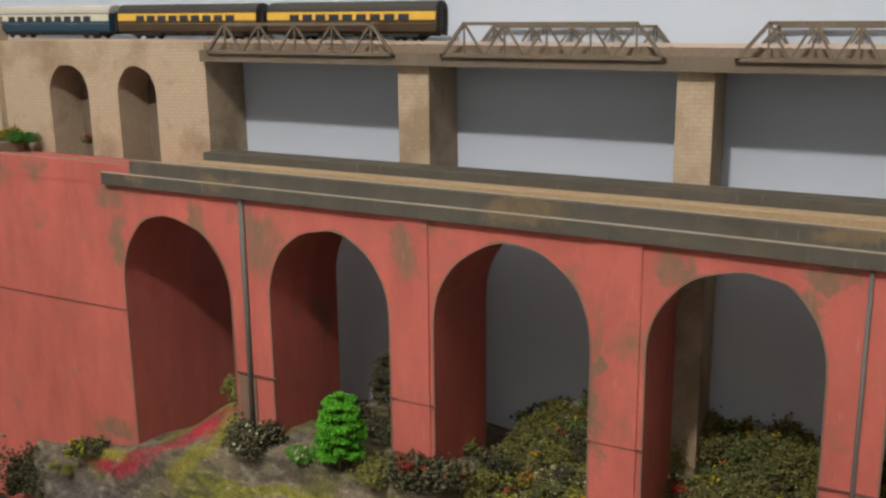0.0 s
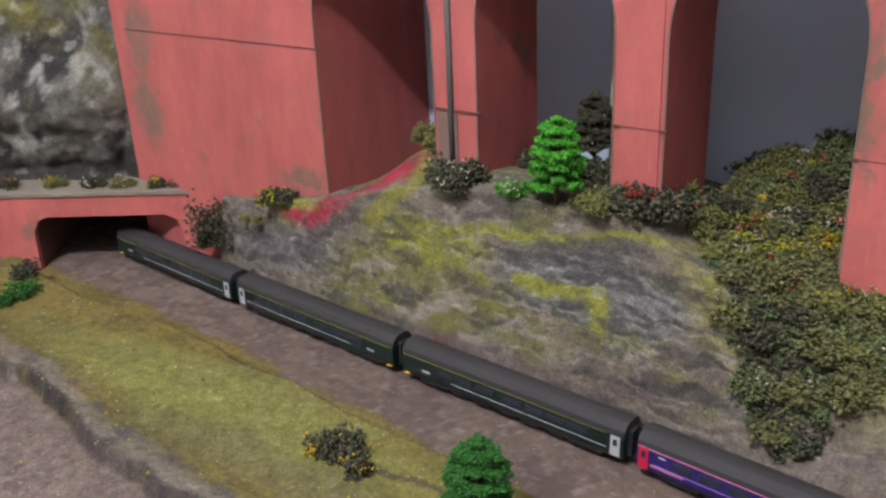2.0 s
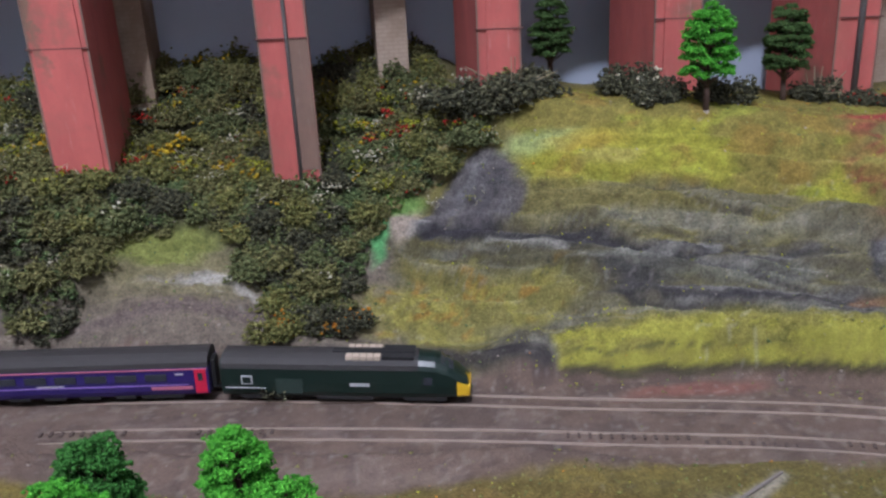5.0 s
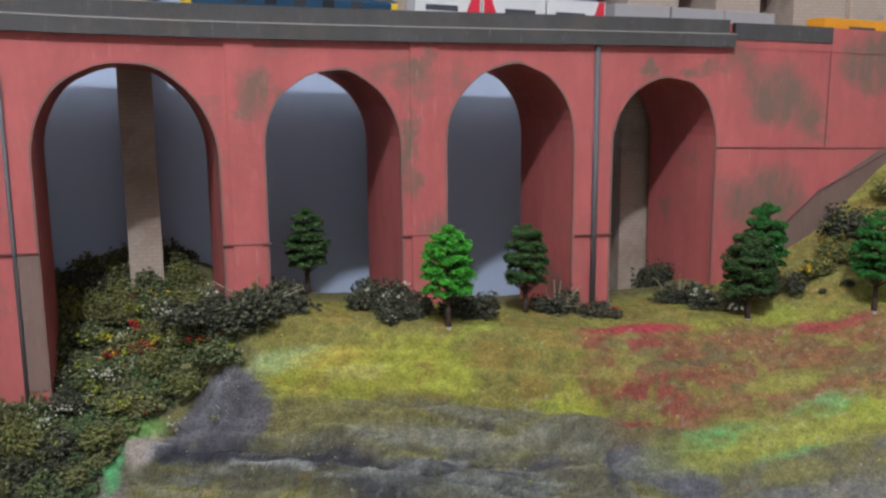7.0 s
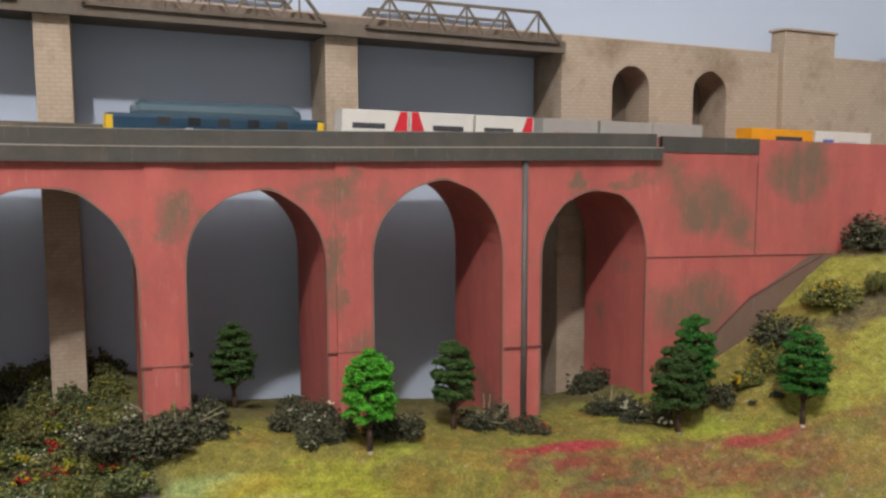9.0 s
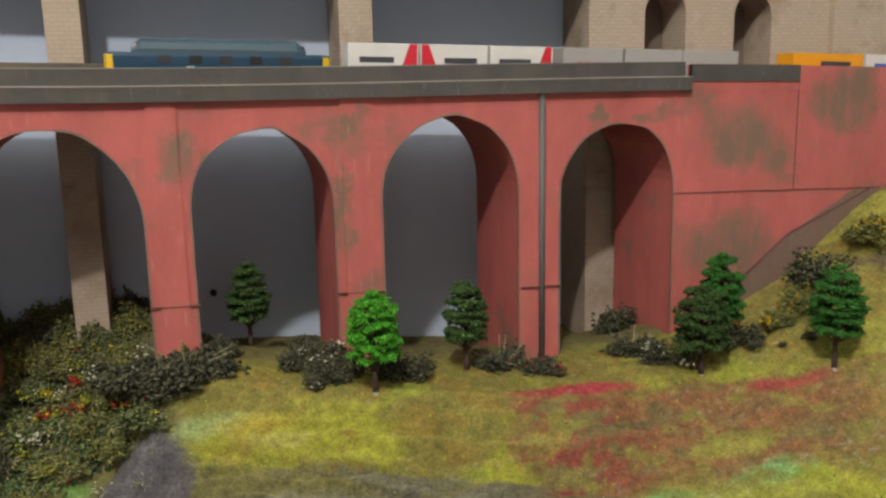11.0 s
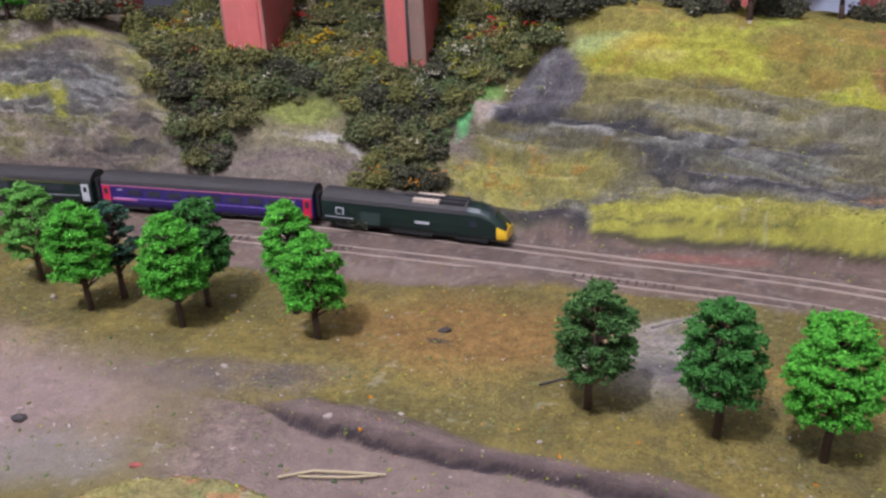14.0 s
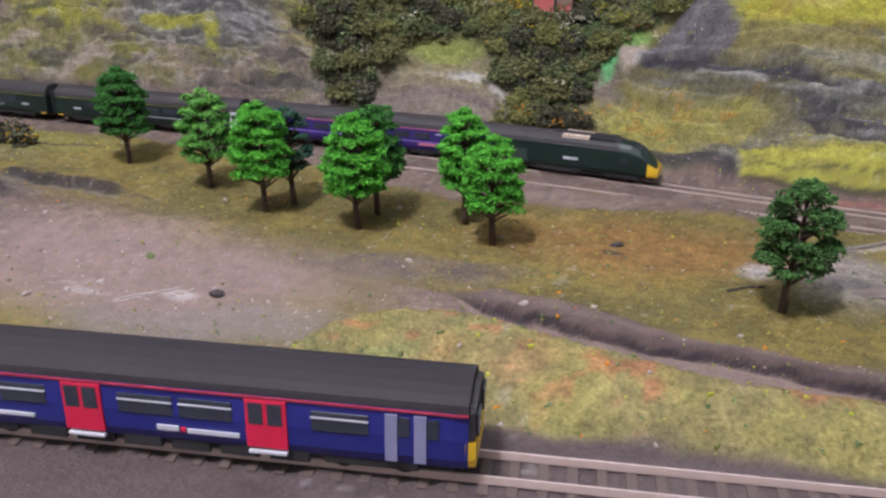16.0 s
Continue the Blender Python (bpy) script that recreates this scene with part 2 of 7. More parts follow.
LEAF_BRIGHT = crumb("bright_green_foam", [(0.055, 0.28, 0.020), (0.095, 0.43, 0.030), (0.140, 0.53, 0.045)])
LEAF_LIME = crumb("light_green_foam", [(0.075, 0.26, 0.03), (0.13, 0.38, 0.055), (0.19, 0.47, 0.09)])
LEAF_MID = crumb("mid_green_foam", [(0.034, 0.130, 0.020), (0.050, 0.200, 0.032), (0.075, 0.255, 0.044)])
LEAF_DARK = crumb("dark_green_foam", [(0.080, 0.130, 0.052), (0.130, 0.185, 0.070), (0.175, 0.230, 0.088)])
LEAF_BLUE = crumb("blue_green_foam", [(0.020, 0.075, 0.045), (0.040, 0.120, 0.070), (0.075, 0.130, 0.080)])
LEAF_OLIVE = crumb("olive_foam", [(0.145, 0.160, 0.050), (0.225, 0.232, 0.070), (0.315, 0.310, 0.095)])
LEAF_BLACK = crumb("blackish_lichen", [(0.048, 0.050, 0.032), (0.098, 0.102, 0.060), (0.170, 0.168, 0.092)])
LEAF_MOSS = crumb("moss_green_foam", [(0.115, 0.145, 0.058), (0.175, 0.205, 0.080), (0.235, 0.260, 0.105)])
LEAF_BRUSH = crumb("brush_brown_green_foam", [(0.135, 0.138, 0.052), (0.205, 0.205, 0.076), (0.285, 0.275, 0.105)])
LEAF_DEEP = crumb("deep_green_foam", [(0.040, 0.105, 0.024), (0.066, 0.165, 0.036), (0.095, 0.215, 0.052)])
LEAF_FOREST = crumb("forest_green_foam", [(0.042, 0.090, 0.022), (0.068, 0.132, 0.034), (0.098, 0.172, 0.048)])
FLOWER_YELLOW = crumb("yellow_flock", [(0.62, 0.38, 0.01), (0.72, 0.52, 0.03)])
FLOWER_LIME = crumb("lime_flock", [(0.35, 0.40, 0.02), (0.48, 0.48, 0.05)])
FLOWER_WHITE = crumb("cream_flock", [(0.62, 0.58, 0.38), (0.72, 0.70, 0.55)])
FLOWER_RED = crumb("red_flock", [(0.45, 0.02, 0.02), (0.55, 0.06, 0.03)])
RUST_FLOCK = crumb("rust_flock", [(0.20, 0.045, 0.030), (0.30, 0.10, 0.045), (0.15, 0.12, 0.04), (0.34, 0.04, 0.05)])
FLOWER_ORANGE = crumb("orange_flock", [(0.62, 0.22, 0.01), (0.66, 0.30, 0.03)])


# ---- ground ----
def spline(px, py, x):
    """A smooth line through a few knots."""
    x = np.asarray(x, float)
    px, py = np.array(px, float), np.array(py, float)
    d = np.gradient(py, px)
    i = np.clip(np.searchsorted(px, x) - 1, 0, len(px) - 2)
    h = px[i + 1] - px[i]
    t = np.clip((x - px[i]) / h, -0.5, 1.5)
    return ((2 * t**3 - 3 * t**2 + 1) * py[i] + (t**3 - 2 * t**2 + t) * h * d[i]
            + (-2 * t**3 + 3 * t**2) * py[i + 1] + (t**3 - t**2) * h * d[i + 1])


def far_track(x):
    return spline((-0.95, -0.60, -0.40, -0.20, -0.05, 0.07, 0.14, 0.20, 0.255, 0.31, 0.365, 0.42, 0.50), (0.445, 0.400, 0.379, 0.360, 0.341, 0.3155, 0.2985, 0.285, 0.2705, 0.249, 0.222, 0.190, 0.125), x)


def near_pair(x):
    return spline((-0.95, -0.64, -0.45, -0.25, -0.14, -0.03, 0.09, 0.143, 0.194, 0.248, 0.298, 0.343, 0.39, 0.46), (0.412, 0.368, 0.346, 0.330, 0.3190, 0.3025, 0.279, 0.2665, 0.2555, 0.239, 0.216, 0.192, 0.161, 0.10), x)


def front_track(x):
    return -0.0455 + 0.045 * np.asarray(x)


def grass_edge(x):
    """Where the brown track bed gives way to the foreground grass."""
    return near_pair(x) - spline((-0.95, -0.25, -0.19, -0.12, -0.06, -0.005, 0.06, 0.11, 0.17, 0.30, 0.9), (0.026, 0.027, 0.038, 0.048, 0.057, 0.063, 0.050, 0.037, 0.031, 0.026, 0.026), x)


def line_gap(x, y, line):
    """Distance to a bent line."""
    best = np.full(np.shape(x), 9.0)
    for (ax, ay), (bx, by) in zip(line[:-1], line[1:]):
        dx, dy = bx - ax, by - ay
        t = np.clip(((x - ax) * dx + (y - ay) * dy) / (dx * dx + dy * dy), 0, 1)
        best = np.minimum(best, np.hypot(x - ax - t * dx, y - ay - t * dy))
    return best


# cracks and shelves across the large rock: line, depth, width
CREASES = ((((0.070, 0.457), (0.110, 0.454), (0.139, 0.445), (0.159, 0.430), (0.178, 0.413), (0.198, 0.399), (0.224, 0.402)), 0.0038, 0.0034),
           (((0.134, 0.492), (0.153, 0.482), (0.171, 0.470), (0.190, 0.457), (0.210, 0.439), (0.245, 0.418)), 0.0024, 0.0030),
           (((0.182, 0.406), (0.210, 0.390), (0.235, 0.373), (0.258, 0.357), (0.280, 0.346)), 0.0024, 0.0030),
           (((0.146, 0.397), (0.166, 0.372), (0.186, 0.352), (0.211, 0.340), (0.250, 0.330)), 0.0034, 0.0040),
           (((0.294, 0.397), (0.291, 0.371), (0.300, 0.354), (0.324, 0.332)), 0.0020, 0.0022))
BED = -0.0425
FRONT_BED = 0.0005


def crest(x):
    """The far edge of the grassy mound beside the front line."""
    return spline((-0.30, -0.045, -0.03, -0.02, -0.005, 0.01, 0.03, 0.06, 0.12, 0.25, 0.9), (-0.028, -0.026, -0.010, 0.004, 0.013, 0.015, 0.008, -0.003, -0.013, -0.020, -0.02), x)


def bank_edge(x):
    """The dark lip of the bank that runs across the foreground."""
    return spline((-0.1, -0.01, 0.0, 0.01, 0.032, 0.053, 0.073, 0.092, 0.11, 0.137, 0.30, 0.9), (0.118, 0.114, 0.1105, 0.1048, 0.0970, 0.0922, 0.0888, 0.0848, 0.0796, 0.0730, 0.037, 0.0), x)


def top_height(x):
    return spline((-0.95, -0.62, -0.50, -0.44, -0.36, -0.27, -0.225, -0.185, -0.12, -0.09, -0.04, 0.02, 0.07, 0.115, 0.20, 0.34, 0.43, 0.50, 0.60, 0.70, 0.90),
                  (0.012, 0.022, 0.036, 0.050, 0.074, 0.080, 0.079, 0.060, 0.054, 0.046, 0.040, 0.042, 0.062, 0.084, 0.086, 0.077, 0.086, 0.115, 0.185, 0.20, 0.20), x)


def slope_middle(x):
    """How far up from its foot the hillside reaches half its height."""
    return spline((-0.95, -0.45, -0.38, -0.25, -0.15, -0.10, 0.03, 0.08, 0.11, 0.16, 0.25, 0.40, 0.90), (0.4, 0.30, 0.24, 0.33, 0.45, 0.5, 0.62, 0.68, 0.56, 0.36, 0.26, 0.40, 0.6), x)


def ledge(x):
    """The broken rock ledge across the grass at the left, facing the front."""
    return spline((-0.95, -0.60, -0.53, -0.46, -0.40, -0.334, -0.289, -0.262, -0.20), (0.25, 0.236, 0.228, 0.213, 0.203, 0.199, 0.194, 0.186, 0.16), x)


def small_ledge(x):
    return spline((-0.32, -0.289, -0.262, -0.238, -0.20), (0.224, 0.219, 0.216, 0.213, 0.212), x)


def ground_height(x, y, smooth=False):
    x, y = np.asarray(x, float), np.asarray(y, float)
    foot = np.minimum(far_track(x) + 0.0105 + 0.021 * ramp(0.02, 0.2, x), 0.42)
    top = top_height(x)
    s = (y - foot) / (0.424 - foot)
    half = 0.30 + 0.20 * ramp(-0.18, -0.10, x) * ramp(0.08, 0.02, x) + 0.25 * ramp(0.30, 0.45, x)
    m = slope_middle(x) + 0.05 * (fbm(x, 0 * x, 0.09, 15) - 0.5)
    f = ramp(m - half, m + half, s)
    f = np.minimum(1.0, f * (1 + 0.16 * ramp(-0.16, -0.20, x) * ramp(-0.46, -0.40, x)))
    w = y + 1.3 * np.maximum(0, BED + 0.036 + (top - BED - 0.006) * f)
    if smooth:
        return BED + 0.006 + (top - BED - 0.006) * f
    hill = BED + 0.006 + (top - BED - 0.006) * f
    # rough rock on the slopes, little on the tops; strata fall to the right on the large rock
    onslope = f * (1 - f) * 4
    along, across = x - 0.35 * w, w + 0.37 * x
    strata = fbm(along * 0.30, across * 1.5, 0.026, 5) + 0.5 * fbm(along * 0.4, across * 1.6, 0.008, 6) - 0.7 * np.abs(fbm(along * 0.22, across * 1.3, 0.020, 7) - 0.5) + 0.08
    lumps = fbm(x * 0.7 + 0.1 * w, w * 1.1, 0.030, 9) + 0.6 * np.abs(fbm(x * 0.8, w * 1.4, 0.012, 19) - 0.5) * 2
    rough = np.where(x > 0.04, 0.0145 * (strata - 0.75), 0.013 * (lumps - 0.65))
    hill = hill + onslope * rough * ramp(0.0, 0.02, np.abs(x - 0.04)) * (1 - 0.6 * ramp(0.32, 0.42, x))
    hill = hill + (fbm(x, y, 0.022, 21) - 0.5) * 0.004 * ramp(0.0, 0.3, s)
    hill = hill - 0.022 * ramp(0.44, 0.54, y) * np.maximum(ramp(-0.2, -0.26, x), ramp(0.10, 0.15, x) * ramp(0.5, 0.44, x))
    wob = (fbm(x, w, 0.014, 81) - 0.5) * 0.008
    for line, depth, wide in CREASES:
        hill = hill - depth * np.exp(-(line_gap(x, w + wob, line) / wide) ** 2) + 0.6 * depth * np.exp(-(line_gap(x, w + wob - 2.2 * wide, line) / (1.6 * wide)) ** 2)
    # small mound at the valley's mouth, and the gully above it
    hill = hill + 0.020 * np.exp(-((x + 0.065) / 0.040) ** 2 - ((y - 0.366) / 0.020) ** 2)
    hill = hill + 0.045 * ramp(0.45, 0.56, y) * ramp(-0.22, -0.12, x) * ramp(0.14, 0.03, x)
    # the path climbs into the first arch; the floor falls away behind the third
    hill = hill + 0.017 * np.exp(-((x + 0.392) / 0.030) ** 2 - ((y - 0.460) / 0.036) ** 2)
    hill = hill - 0.016 * np.exp(-((x + 0.216) / 0.022) ** 2) * ramp(0.45, 0.52, y)
    # grassy lip along the foot of the large rock
    lip = ramp(0.085, 0.115, x) * ramp(0.36, 0.30, x)
    u = y - far_track(x)
    hill = hill + lip * (0.0105 + 0.006 * fbm(x, y, 0.013, 27) + 0.005 * (fbm(x, y, 0.005, 29) - 0.5)) * np.exp(-((u - 0.040) / 0.010) ** 2)
    # a low dark bank left of the lip
    hill = hill + 0.008 * np.exp(-((u - 0.028) / 0.007) ** 2) * ramp(-0.03, 0.0, x) * ramp(0.13, 0.10, x)
    # cut back beside the tunnel mouth
    cut = ramp(-0.50, -0.54, x) * ramp(0.222, 0.206, (x + 0.760) * 0.820 + (y - 0.318) * 0.573)
    hill = hill + (BED - hill) * cut
    # foreground
    front = -0.031 + (fbm(x, y, 0.07, 31) - 0.5) * 0.010 + (fbm(x, y, 0.016, 35) - 0.5) * 0.0022
    front = front - 0.010 * ramp(-0.06, -0.12, x) * ramp(0.17, 0.11, y)
    edge = bank_edge(x) + (fbm(x, 0 * y, 0.020, 41) - 0.5) * 0.0020
    on = ramp(-0.012, 0.006, x)
    drop = ramp(edge + 0.0014, edge - 0.0016, y) * on
    big = ramp(-0.01, 0.012, x) * ramp(0.085, 0.04, x)
    ridge = np.exp(-((y - edge - 0.0040 - 0.004 * big) / (0.0036 + 0.0045 * big)) ** 2) * on
    front = front + (0.0006 + 0.0030 * big + 0.0014 * (fbm(x, y, 0.008, 43) - 0.5)) * ridge - 0.0042 * drop - 0.0012 * np.exp(-((y - edge + 0.0022) / 0.0011) ** 2) * on
    crag = ledge(x) + (vnoise(x, 0 * y, 0.014, 51) - 0.5) * 0.007
    bold = ramp(-0.235, -0.30, x)
    front = front + bold * (0.0045 * ramp(crag + 0.034, crag + 0.006, y) * ramp(crag - 0.004, crag + 0.001, y) + 0.0035 * fbm(x, y, 0.012, 53) * ramp(crag + 0.03, crag, y))
    front = front - bold * 0.0070 * ramp(crag + 0.001, crag - 0.003, y)
    small = small_ledge(x) + (vnoise(x, 0 * y, 0.010, 55) - 0.5) * 0.004
    span_s = ramp(-0.302, -0.288, x) * ramp(-0.205, -0.222, x)
    front = front + span_s * 0.0036 * (ramp(small + 0.016, small + 0.002, y) * ramp(small - 0.0015, small + 0.001, y) - 0.6 * ramp(small, small - 0.002, y) * ramp(small - 0.016, small - 0.004, y))
    # track bed between
    bed_lo = near_pair(x) - 0.024 - 0.012 * ramp(-0.5, -0.65, x) + (vnoise(x, y, 0.04, 61) - 0.5) * 0.012
    z = front + (hill - front) * ramp(bed_lo - 0.006, bed_lo + 0.006, y)
    inbed = ramp(bed_lo - 0.008, bed_lo + 0.006, y) * ramp(foot + 0.006, foot - 0.006, y)
    z = z * (1 - inbed) + (BED + (fbm(x, y, 0.02, 71) - 0.5) * 0.0016) * inbed
    # the raised line in front, with a grassy mound behind it
    c = crest(x) + (vnoise(x, y, 0.02, 45) - 0.5) * 0.004
    mound = np.where(y > c, -0.046 + 0.0565 * ramp(c + 0.046, c - 0.006, y), FRONT_BED + 0.010 * ramp(-0.036, c - 0.002, y))
    gentle = -0.043 + 0.0435 * ramp(0.068, -0.030, y)
    near = gentle + (mound - gentle) * ramp(-0.052, -0.022, x) + (fbm(x, y, 0.012, 47) - 0.5) * 0.0020
    flat = ramp(-0.020, -0.034, y)
    near = near * (1 - flat) + (FRONT_BED + (fbm(x, y, 0.02, 49) - 0.5) * 0.0012) * flat
    return np.where(y < 0.085, np.maximum(z, near), z)


class Paint:
    """Colours brushed over the ground, zone by zone."""

    def __init__(self, x, y):
        self.x, self.y = x, y
        self.wx = x + (fbm(x, y, 0.03, 101) - 0.5) * 0.030
        self.wy = y + (fbm(x, y, 0.03, 111) - 0.5) * 0.018
        self.speck = fbm(x, y, 0.006, 121, 3)
        self.blot = fbm(x, y, 0.035, 131)
        self.c = np.zeros((len(x), 3))
        self.rag_x, self.rag_y = fbm(x, y, 0.02, 301, 4) - 0.5, fbm(x, y, 0.02, 311, 4) - 0.5

    def lay(self, color, m):
        m = np.clip(np.asarray(m), 0, 1)[:, None]
        self.c = self.c * (1 - m) + np.array(color) * m

    def spot(self, color, cx, cy, rx, ry, strength=1.0, soft=0.5, turn=0.0):
        a = math.radians(turn)
        dx, dy = self.wx - cx, self.wy - cy
        u, v = (dx * math.cos(a) + dy * math.sin(a)) / rx, (-dx * math.sin(a) + dy * math.cos(a)) / ry
        self.lay(color, ramp(1 + soft, 1 - soft, np.sqrt(u * u + v * v)) * strength)

    def stroke(self, color, line, width, strength=1.0, soft=0.6, rag=0.012):
        """One pull of the brush along a bent line, ragged at its rims."""
        best = line_gap(self.x + self.rag_x * rag, self.y + self.rag_y * rag, line)
        self.lay(color, ramp(1 + soft, 1 - soft, best / width) * strength)


def paint_ground(x, y, z):
    p = Paint(x, y)
    olive, lime = (0.150, 0.125, 0.030), (0.275, 0.285, 0.025)
    ochre, dirt = (0.26, 0.14, 0.035), (0.168, 0.122, 0.097)
    chalk = (0.52, 0.50, 0.47)
    mint, crimson = (0.12, 0.42, 0.14), (0.42, 0.03, 0.06)
    foot = np.minimum(far_track(x) + 0.0135 + 0.021 * ramp(0.02, 0.2, x), 0.42)
    # foreground grass
    p.lay(olive, 1.0 + 0 * x)
    p.lay((0.21, 0.165, 0.035), ramp(0.45, 0.65, p.blot))
    p.lay((0.085, 0.075, 0.03), ramp(0.55, 0.75, p.speck) * 0.5)
    p.spot(ochre, 0.07, 0.185, 0.07, 0.035, 0.7)
    p.spot(ochre, 0.30, 0.15, 0.10, 0.03, 0.6)
    p.spot((0.245, 0.180, 0.150), -0.16, 0.118, 0.115, 0.036, 0.9)
    p.spot((0.235, 0.205, 0.190), -0.105, 0.076, 0.060, 0.018, 0.6)
    p.spot(dirt, -0.40, 0.16, 0.20, 0.045, 1.0)
    p.spot((0.25, 0.185, 0.155), -0.20, 0.150, 0.06, 0.02, 0.7)
    p.spot((0.215, 0.215, 0.048), -0.43, 0.275, 0.16, 0.030, 0.9)
    p.spot((0.165, 0.150, 0.055), -0.36, 0.245, 0.09, 0.016, 0.7)
    p.spot((0.26, 0.24, 0.22), 0.150, 0.165, 0.026, 0.036, 0.75)
    p.spot((0.44, 0.42, 0.40), 0.113, 0.160, 0.007, 0.012, 0.7)
    p.spot((0.10, 0.095, 0.09), 0.160, 0.150, 0.020, 0.008, 0.7)
    p.stroke((0.42, 0.40, 0.36), ((0.150, 0.196), (0.185, 0.215)), 0.004, 0.5)
    p.spot((0.060, 0.048, 0.042), 0.056, 0.175, 0.007, 0.0025, 0.95)
    p.spot((0.15, 0.115, 0.095), -0.035, 0.138, 0.045, 0.011, 0.6)
    p.lay((0.10, 0.085, 0.07), ramp(0.56, 0.68, fbm(x, y, 0.008, 109)) * ramp(0.05, 0.02, np.abs(x + 0.03)) * ramp(0.016, 0.008, np.abs(y - 0.135)) * 0.7)
    p.lay((0.185, 0.140, 0.112), ramp(-0.225, -0.275, p.wx) * ramp(ledge(x) + 0.001, ledge(x) - 0.004, p.y))
    crag = p.y - ledge(x) - (vnoise(x, 0 * y, 0.014, 51) - 0.5) * 0.007
    bold = ramp(-0.235, -0.285, x)
    p.lay((0.200, 0.172, 0.132), bold * ramp(0.020, 0.010, crag + (p.blot - 0.5) * 0.03) * ramp(-0.002, 0.001, crag) * 0.8)
    p.lay((0.105, 0.094, 0.082), bold * ramp(0.55, 0.66, fbm(x * 0.7 + y * 0.4, y, 0.010, 57)) * ramp(0.024, 0.014, crag) * ramp(-0.002, 0.001, crag) * 0.8)
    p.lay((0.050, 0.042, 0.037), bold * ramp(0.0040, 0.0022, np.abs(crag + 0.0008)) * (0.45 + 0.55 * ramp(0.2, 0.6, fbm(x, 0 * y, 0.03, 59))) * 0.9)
    small = p.y - small_ledge(x) - (vnoise(x, 0 * y, 0.010, 55) - 0.5) * 0.004
    span_s = ramp(-0.302, -0.288, x) * ramp(-0.205, -0.222, x)
    p.lay((0.165, 0.145, 0.125), span_s * ramp(-0.014, -0.008, small) * ramp(0.000, -0.002, small) * 0.7)
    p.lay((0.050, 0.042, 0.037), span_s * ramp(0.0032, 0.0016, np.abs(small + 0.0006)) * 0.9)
    p.stroke((0.060, 0.050, 0.042), ((-0.310, 0.270), (-0.285, 0.275), (-0.262, 0.275)), 0.0022, 0.8)
    p.stroke((0.08, 0.07, 0.06), ((-0.205, 0.206), (-0.192, 0.198)), 0.0025, 0.7)
    p.stroke((0.36, 0.33, 0.29), ((-0.152, 0.096), (-0.142, 0.106), (-0.133, 0.110)), 0.0016, 0.8, 0.6, 0.004)
    p.spot((0.46, 0.42, 0.37), -0.128, 0.106, 0.008, 0.003, 0.7)
    p.spot((0.46, 0.42, 0.37), -0.169, 0.102, 0.010, 0.003, 0.5)
    # near bank, gully and mound
    edge = bank_edge(x)
    e = p.y + (fbm(x, 0 * y, 0.008, 103) - 0.5) * 0.0030 - edge - (fbm(x, 0 * y, 0.020, 41) - 0.5) * 0.0020
    on = ramp(-0.016, 0.002, x)
    big = ramp(-0.01, 0.012, x) * ramp(0.085, 0.04, x)
    p.lay((0.160, 0.118, 0.092), ramp(0.0095 + 0.009 * big, 0.0050 + 0.008 * big, e + (p.blot - 0.5) * 0.012) * on)
    # dark brown bank face; shade at its foot is painted as a darker line
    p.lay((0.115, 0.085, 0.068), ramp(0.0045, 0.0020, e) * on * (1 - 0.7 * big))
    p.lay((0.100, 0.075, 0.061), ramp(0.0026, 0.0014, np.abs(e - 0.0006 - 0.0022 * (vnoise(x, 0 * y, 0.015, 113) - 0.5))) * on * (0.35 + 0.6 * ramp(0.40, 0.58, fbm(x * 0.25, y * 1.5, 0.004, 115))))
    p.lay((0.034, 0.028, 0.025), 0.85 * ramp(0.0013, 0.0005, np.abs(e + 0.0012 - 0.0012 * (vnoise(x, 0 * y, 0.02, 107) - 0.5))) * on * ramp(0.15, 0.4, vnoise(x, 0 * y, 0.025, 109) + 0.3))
    p.lay((0.205, 0.152, 0.120), ramp(-0.0015, -0.003, e) * ramp(-0.05, -0.02, x))
    p.lay((0.19, 0.165, 0.05), ramp(0.052, 0.042, p.wy))
    c = crest(x)
    grass = ramp(c + 0.012, c + 0.004, p.wy) * ramp(-0.050, -0.034, x)
    p.lay((0.205, 0.178, 0.060), grass)
    p.lay((0.240, 0.215, 0.060), grass * ramp(0.45, 0.6, fbm(x, y, 0.012, 105)))
    p.lay((0.13, 0.17, 0.05), grass * ramp(0.55, 0.7, fbm(x, y, 0.018, 107)) * 0.6)
    p.lay((0.40, 0.13, 0.06), grass * ramp(0.58, 0.68, fbm(x, y, 0.007, 141)) * ramp(0.42, 0.55, fbm(x, y, 0.04, 143)) * 0.5)
    p.spot((0.32, 0.15, 0.07), 0.022, -0.002, 0.018, 0.008, 0.3)
    p.lay((0.090, 0.070, 0.060), ramp(-0.024, -0.029, p.wy))
    # track beds
    bed_lo = grass_edge(x) + (p.blot - 0.5) * 0.016
    p.lay((0.168, 0.121, 0.088), ramp(bed_lo - 0.004, bed_lo + 0.004, p.wy))
    p.lay((0.120, 0.090, 0.070), ramp(0.5, 0.72, p.blot) * ramp(bed_lo - 0.004, bed_lo + 0.004, p.wy) * 0.7)
    in_bed = ramp(bed_lo - 0.004, bed_lo + 0.004, p.wy)
    p.lay((0.105, 0.080, 0.064), in_bed * ramp(0.56, 0.66, fbm(x, y, 0.009, 151)) * 0.6)
    p.lay((0.215, 0.165, 0.130), in_bed * ramp(0.58, 0.70, fbm(x * 0.5, y, 0.012, 153)) * 0.6)
